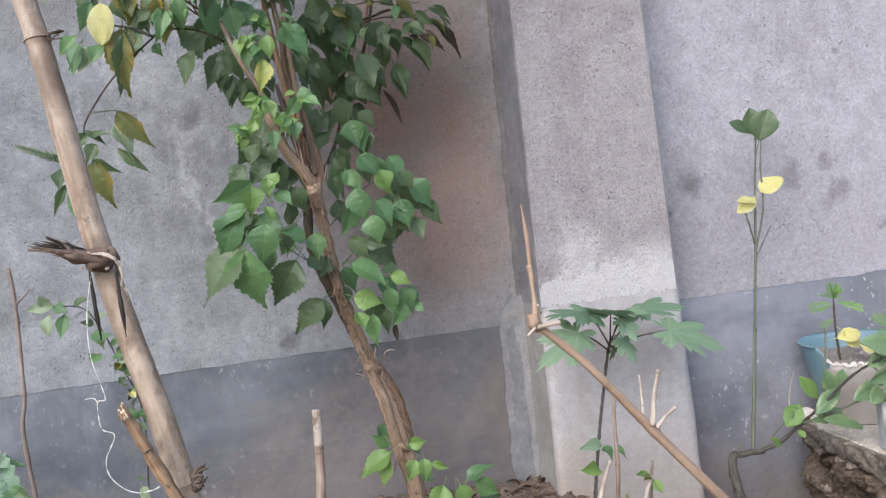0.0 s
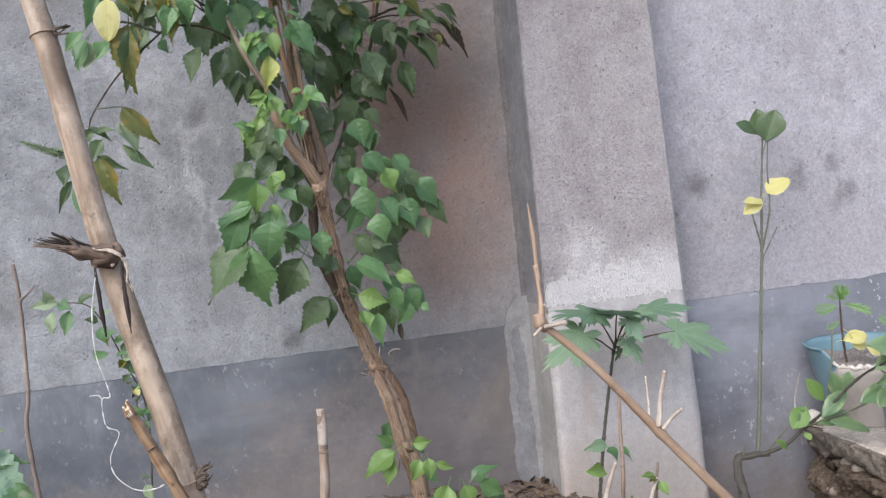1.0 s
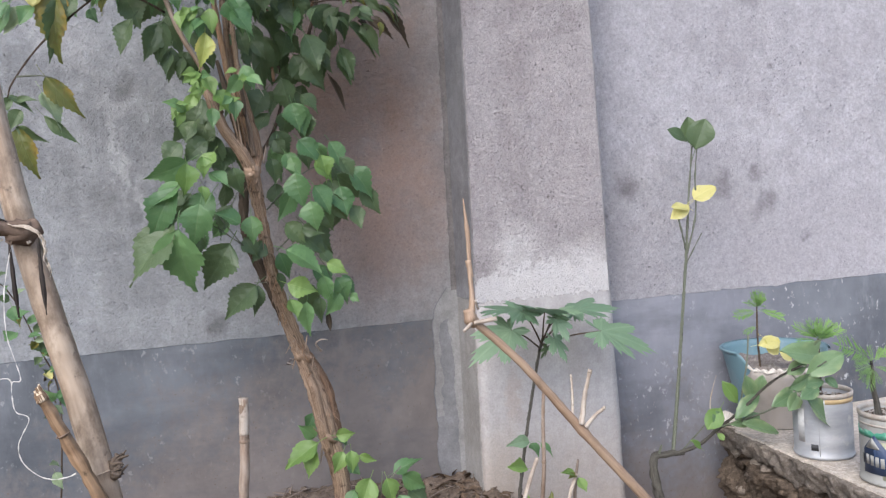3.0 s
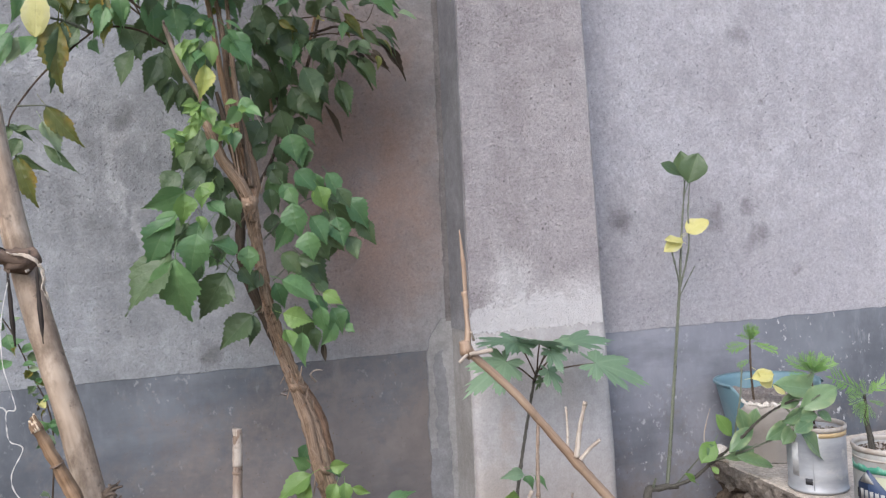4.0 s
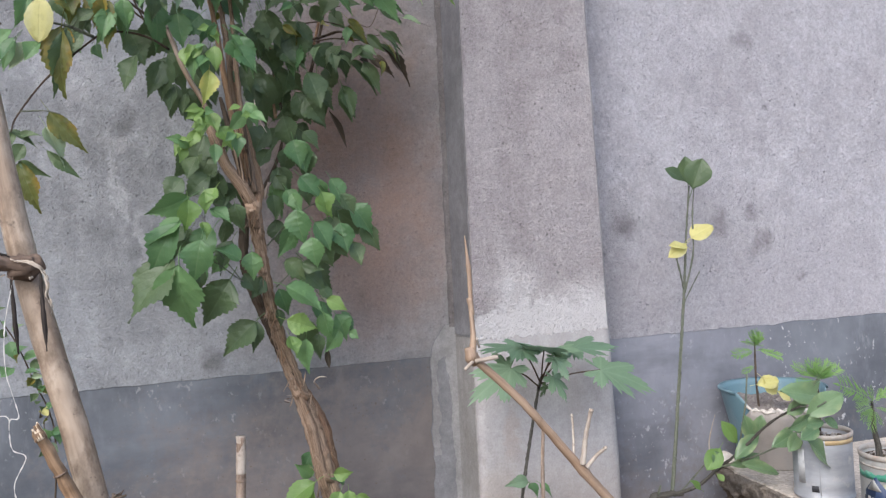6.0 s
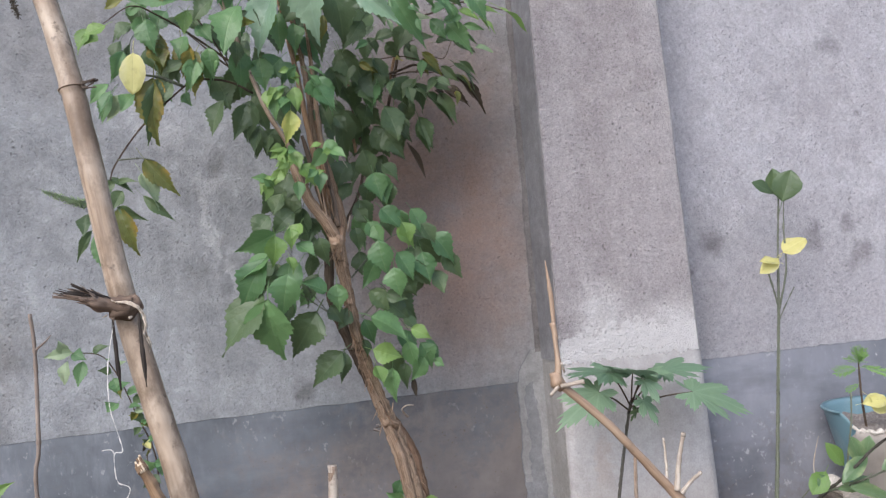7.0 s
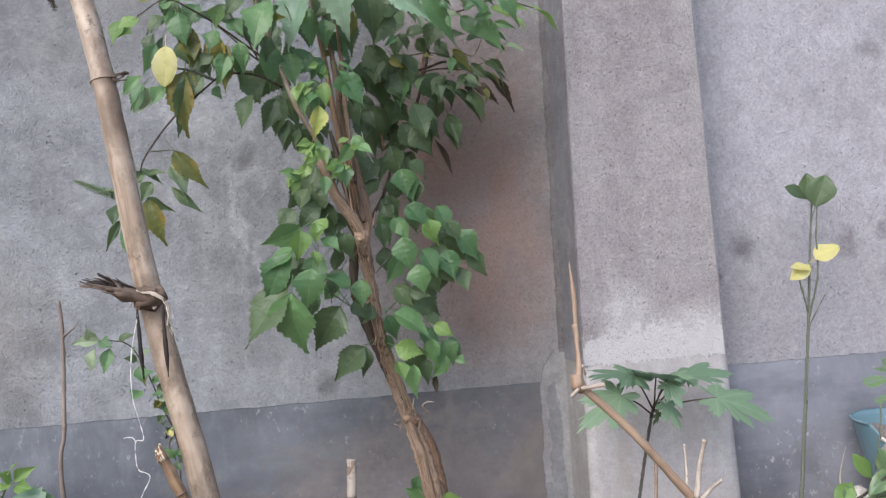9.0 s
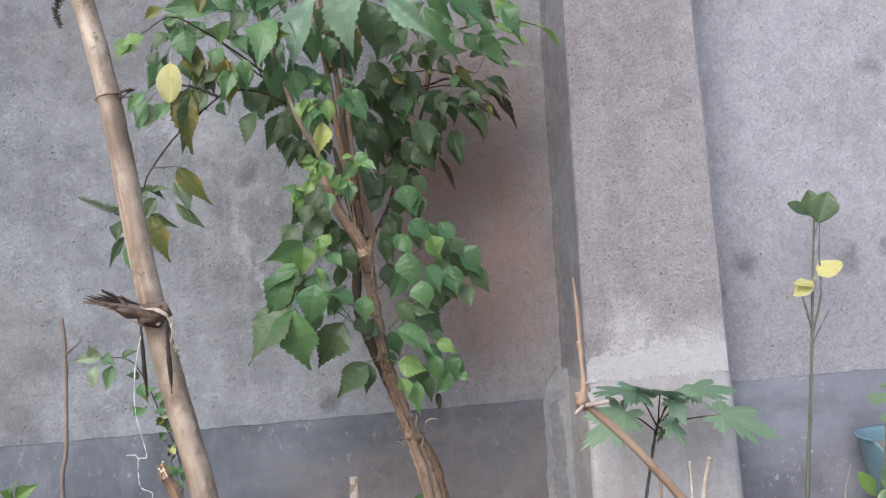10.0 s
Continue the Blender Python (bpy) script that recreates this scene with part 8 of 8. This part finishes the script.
leaf(sapling, "citrus", "b", (1.364, 1.93, 0.434), (1.314, 1.91, 0.498), 0.037)
leaf(sapling, "citrus", "c", (1.412, 1.93, 0.436), (1.382, 1.91, 0.508), 0.040)
leaf(sapling, "citrus", "c", (1.432, 1.93, 0.453), (1.43, 1.91, 0.503), 0.034)
leaf(sapling, "citrus", "c", (1.42, 1.91, 0.46), (1.326, 1.89, 0.41), 0.040)
leaf(sapling, "citrus", "c", (1.343, 1.89, 0.391), (1.451, 1.87, 0.356), 0.036)
leaf(sapling, "citrus", "c", (1.335, 1.93, 0.378), (1.413, 1.91, 0.385), 0.026)
leaf(sapling, "citrus", "b", (1.242, 1.93, 0.324), (1.204, 1.91, 0.359), 0.020)
leaf(sapling, "citrus", "b", (1.294, 1.93, 0.359), (1.301, 1.91, 0.346), 0.020)
leaf(sapling, "citrus", "c", (1.429, 1.93, 0.398), (1.366, 1.91, 0.379), 0.034)
leaf(sapling, "citrus", "c", (1.504, 1.76, 0.573), (1.376, 1.74, 0.609), 0.055)
leaf(sapling, "citrus", "c", (1.431, 1.78, 0.559), (1.521, 1.76, 0.613), 0.047)
leaf(sapling, "citrus", "c", (1.4, 1.7, 0.544), (1.502, 1.68, 0.598), 0.058)
leaf(sapling, "citrus", "c", (1.38, 1.7, 0.524), (1.443, 1.68, 0.535), 0.030)
leaf(sapling, "citrus", "c", (1.389, 1.7, 0.494), (1.475, 1.68, 0.423), 0.055)
leaf(sapling, "citrus", "c", (1.449, 1.78, 0.492), (1.35, 1.76, 0.466), 0.042)
leaf(sapling, "citrus", "c", (1.429, 1.76, 0.492), (1.382, 1.74, 0.453), 0.036)
leaf(sapling, "citrus", "c", (1.416, 1.7, 0.548), (1.353, 1.68, 0.516), 0.038)
leaf(sapling, "citrus", "c", (1.428, 1.69, 0.516), (1.367, 1.67, 0.503), 0.035)
leaf(sapling, "citrus", "c", (1.408, 1.78, 0.535), (1.456, 1.76, 0.569), 0.037)
leaf(sapling, "citrus", "c", (1.455, 1.7, 0.533), (1.48, 1.68, 0.512), 0.028)
leaf(sapling, "citrus", "y", (1.476, 1.98, 0.577), (1.538, 1.96, 0.587), 0.044)
leaf(sapling, "citrus", "y", (1.496, 1.98, 0.595), (1.541, 1.96, 0.554), 0.050)
leaf(sapling, "citrus", "y", (1.543, 1.98, 0.551), (1.579, 1.96, 0.531), 0.032)


# ---------------------------------------------------------------- marigolds in the pots
def marigold(at, label, stems, leaves, tone="m", tuft=None):
    root = thing("marigold", at, label, "marigold", "marigold seedlings in pots")
    for pts, r, m in stems:
        part("stem", tube(pts, r, 8, 0.006, 0.0008, 80.0), m, root)
    for b, t, w, up in leaves:
        hang(root, leaf_rng.choice(FEATHERS), tone, b, Vector(b).lerp(Vector(t), 0.86), (Vector(t) - Vector(b)).length * w * 0.86, up)
    if tuft:
        rng = random.Random(int(at[0] * 1000))
        top, size, count = Vector(tuft[0]), tuft[1], tuft[2]
        for k in range(count):
            a = k * 2.4
            d = Vector((math.cos(a), math.sin(a), rng.uniform(-0.1, 1.3))).normalized()
            hang(root, leaf_rng.choice(FEATHERS), tone, top, top + d * size * rng.uniform(0.6, 1.0), size * 0.62, (-d.x * 0.3, -0.6, 0.9))
    return root


F1, F2, F3 = (0.0, -0.9, 0.5), (0.0, -0.4, 1.0), (0.2, -1.0, 0.2)
marigold((1.56, 2.03, 0.52), "small marigold seedling growing in the cracked bucket", [(((1.509, 2.02, 0.502), (1.505, 2.02, 0.585), (1.507, 2.02, 0.671), (1.509, 2.02, 0.701)), (0.0035, 0.003, 0.0028, 0.0015), bark_dark)],
    [((1.508, 2.02, 0.675), (1.499, 2.0, 0.733), 0.9, F1), ((1.508, 2.02, 0.678), (1.479, 2.0, 0.728), 0.8, F1), ((1.509, 2.02, 0.674), (1.518, 2.0, 0.725), 0.8, F1), ((1.509, 2.02, 0.668), (1.597, 2.0, 0.643), 0.6, F1), ((1.507, 2.02, 0.665), (1.415, 2.0, 0.668), 0.7, F1), ((1.503, 2.02, 0.625), (1.446, 2.0, 0.61), 0.6, F1), ((1.507, 2.02, 0.668), (1.588, 2.03, 0.657), 0.6, F2)], tuft=((1.508, 2.02, 0.681), 0.045, 9))
marigold((1.50, 1.79, 0.46), "small marigold seedling growing in the steel tin", [(((1.519, 1.79, 0.476), (1.529, 1.8, 0.552), (1.527, 1.8, 0.613)), (0.003, 0.0028, 0.002), bark_dark)],
    [((1.527, 1.8, 0.61), (1.453, 1.8, 0.662), 0.7, F1), ((1.527, 1.8, 0.613), (1.497, 1.8, 0.67), 0.8, F1), ((1.529, 1.8, 0.613), (1.528, 1.79, 0.672), 0.9, F1), ((1.531, 1.8, 0.613), (1.581, 1.8, 0.66), 0.8, F1), ((1.53, 1.8, 0.61), (1.618, 1.8, 0.639), 0.7, F1), ((1.526, 1.8, 0.606), (1.458, 1.8, 0.617), 0.5, F1), ((1.528, 1.8, 0.605), (1.579, 1.8, 0.624), 0.6, F2)], tuft=((1.529, 1.8, 0.613), 0.055, 14))
marigold((1.43, 1.49, 0.48), "marigold seedling with a thick stem growing in the paint tin", [(((1.426, 1.5, 0.475), (1.423, 1.5, 0.514), (1.415, 1.5, 0.554), (1.413, 1.5, 0.613)), (0.0075, 0.0065, 0.005, 0.003), stem_grey)],
    [((1.413, 1.5, 0.613), (1.3, 1.47, 0.673), 0.75, F1), ((1.417, 1.5, 0.613), (1.506, 1.48, 0.654), 0.7, F1), ((1.403, 1.49, 0.603), (1.34, 1.46, 0.609), 0.9, F1), ((1.406, 1.49, 0.6), (1.359, 1.45, 0.566), 0.9, F3), ((1.41, 1.49, 0.602), (1.418, 1.45, 0.598), 0.8, F1), ((1.405, 1.49, 0.61), (1.39, 1.48, 0.652), 0.9, F1), ((1.41, 1.49, 0.612), (1.431, 1.48, 0.643), 0.9, F1), ((1.406, 1.49, 0.597), (1.391, 1.45, 0.573), 0.8, F3), ((1.401, 1.49, 0.598), (1.348, 1.46, 0.586), 0.8, F3), ((1.417, 1.5, 0.61), (1.369, 1.5, 0.617), 0.6, F1)])


# ---------------------------------------------------------------- clods, litter and weeds on the soil
def scatter(name, material, label, category, makers, count, span, rng):
    bm = bmesh.new()
    for k in range(count):
        x, y = rng.uniform(*span[0]), rng.uniform(*span[1])
        makers(bm, x, y, ground_height(x, y), rng)
    return solo(name, bm, material, label, category, kind="stuff")


def clod(bm, x, y, z, rng):
    s = rng.uniform(0.0015, 0.006) * (2.4 if rng.random() < 0.04 else 1)
    made = bmesh.ops.create_icosphere(bm, subdivisions=1, radius=s, matrix=pose(x, y, z + s * 0.25, rng.uniform(0, 360), rng.uniform(0, 360), 0))
    for v in made["verts"]:
        v.co += Vector((noise.noise(v.co * 90), noise.noise(v.co * 90 + Vector((9, 0, 0))), noise.noise(v.co * 90 + Vector((0, 9, 0))))) * s * 0.9
        v.co.z = z + (v.co.z - z) * 0.6


def straw(bm, x, y, z, rng):
    a = rng.uniform(0, math.pi)
    d = Vector((math.cos(a), math.sin(a), rng.uniform(-0.1, 0.3))) * rng.uniform(0.01, 0.05)
    tube([Vector((x, y, z + 0.004)) - d, Vector((x, y, z + 0.008)), Vector((x, y, z + 0.004)) + d], [0.0012, 0.0018, 0.0008], 4, 0.02, bm=bm)


def chip(bm, x, y, z, rng):
    m = pose(x, y, z + 0.006, rng.uniform(-50, 50), rng.uniform(-50, 50), rng.uniform(0, 360))
    l, w = rng.uniform(0.01, 0.03), rng.uniform(0.004, 0.01)
    pts = [m @ Vector(p) for p in ((0, -l, 0), (w, 0, 0.005), (0, l, 0.002), (-w, 0, 0.006))]
    v = [bm.verts.new(p) for p in pts]
    bm.faces.new(v)


ground_rng = random.Random(21)
scatter("clods", soil, "loose brown clods of dry garden soil", "soil clods", clod, 2100, ((-0.3, 1.35), (1.75, 2.24)), ground_rng)
scatter("dry_litter", litter_mat, "dry leaf litter and straw heaped by the pilaster corner", "leaf litter", chip, 110, ((0.36, 0.8), (1.95, 2.24)), ground_rng)
scatter("dry_stalks", stake_grey, "dry stalks lying on the soil", "dry stalks", straw, 130, ((0.1, 0.85), (1.85, 2.24)), ground_rng)


def grass(bm, x, y, z, rng):
    h = rng.uniform(0.03, 0.12)
    d = Vector((rng.uniform(-0.4, 0.4), rng.uniform(-0.3, 0.2), 1)) * h
    tube([Vector((x, y, z)), Vector((x, y, z)) + d * 0.5, Vector((x, y, z)) + d + Vector((d.x * 0.4, 0, -0.01))], [0.0011, 0.0009, 0.0004], 4, 0.02, bm=bm)


scatter("weed_grass", stem_green, "sparse thin weeds at the foot of the wall", "weeds", grass, 70, ((1.2, 1.42), (2.05, 2.24)), ground_rng)
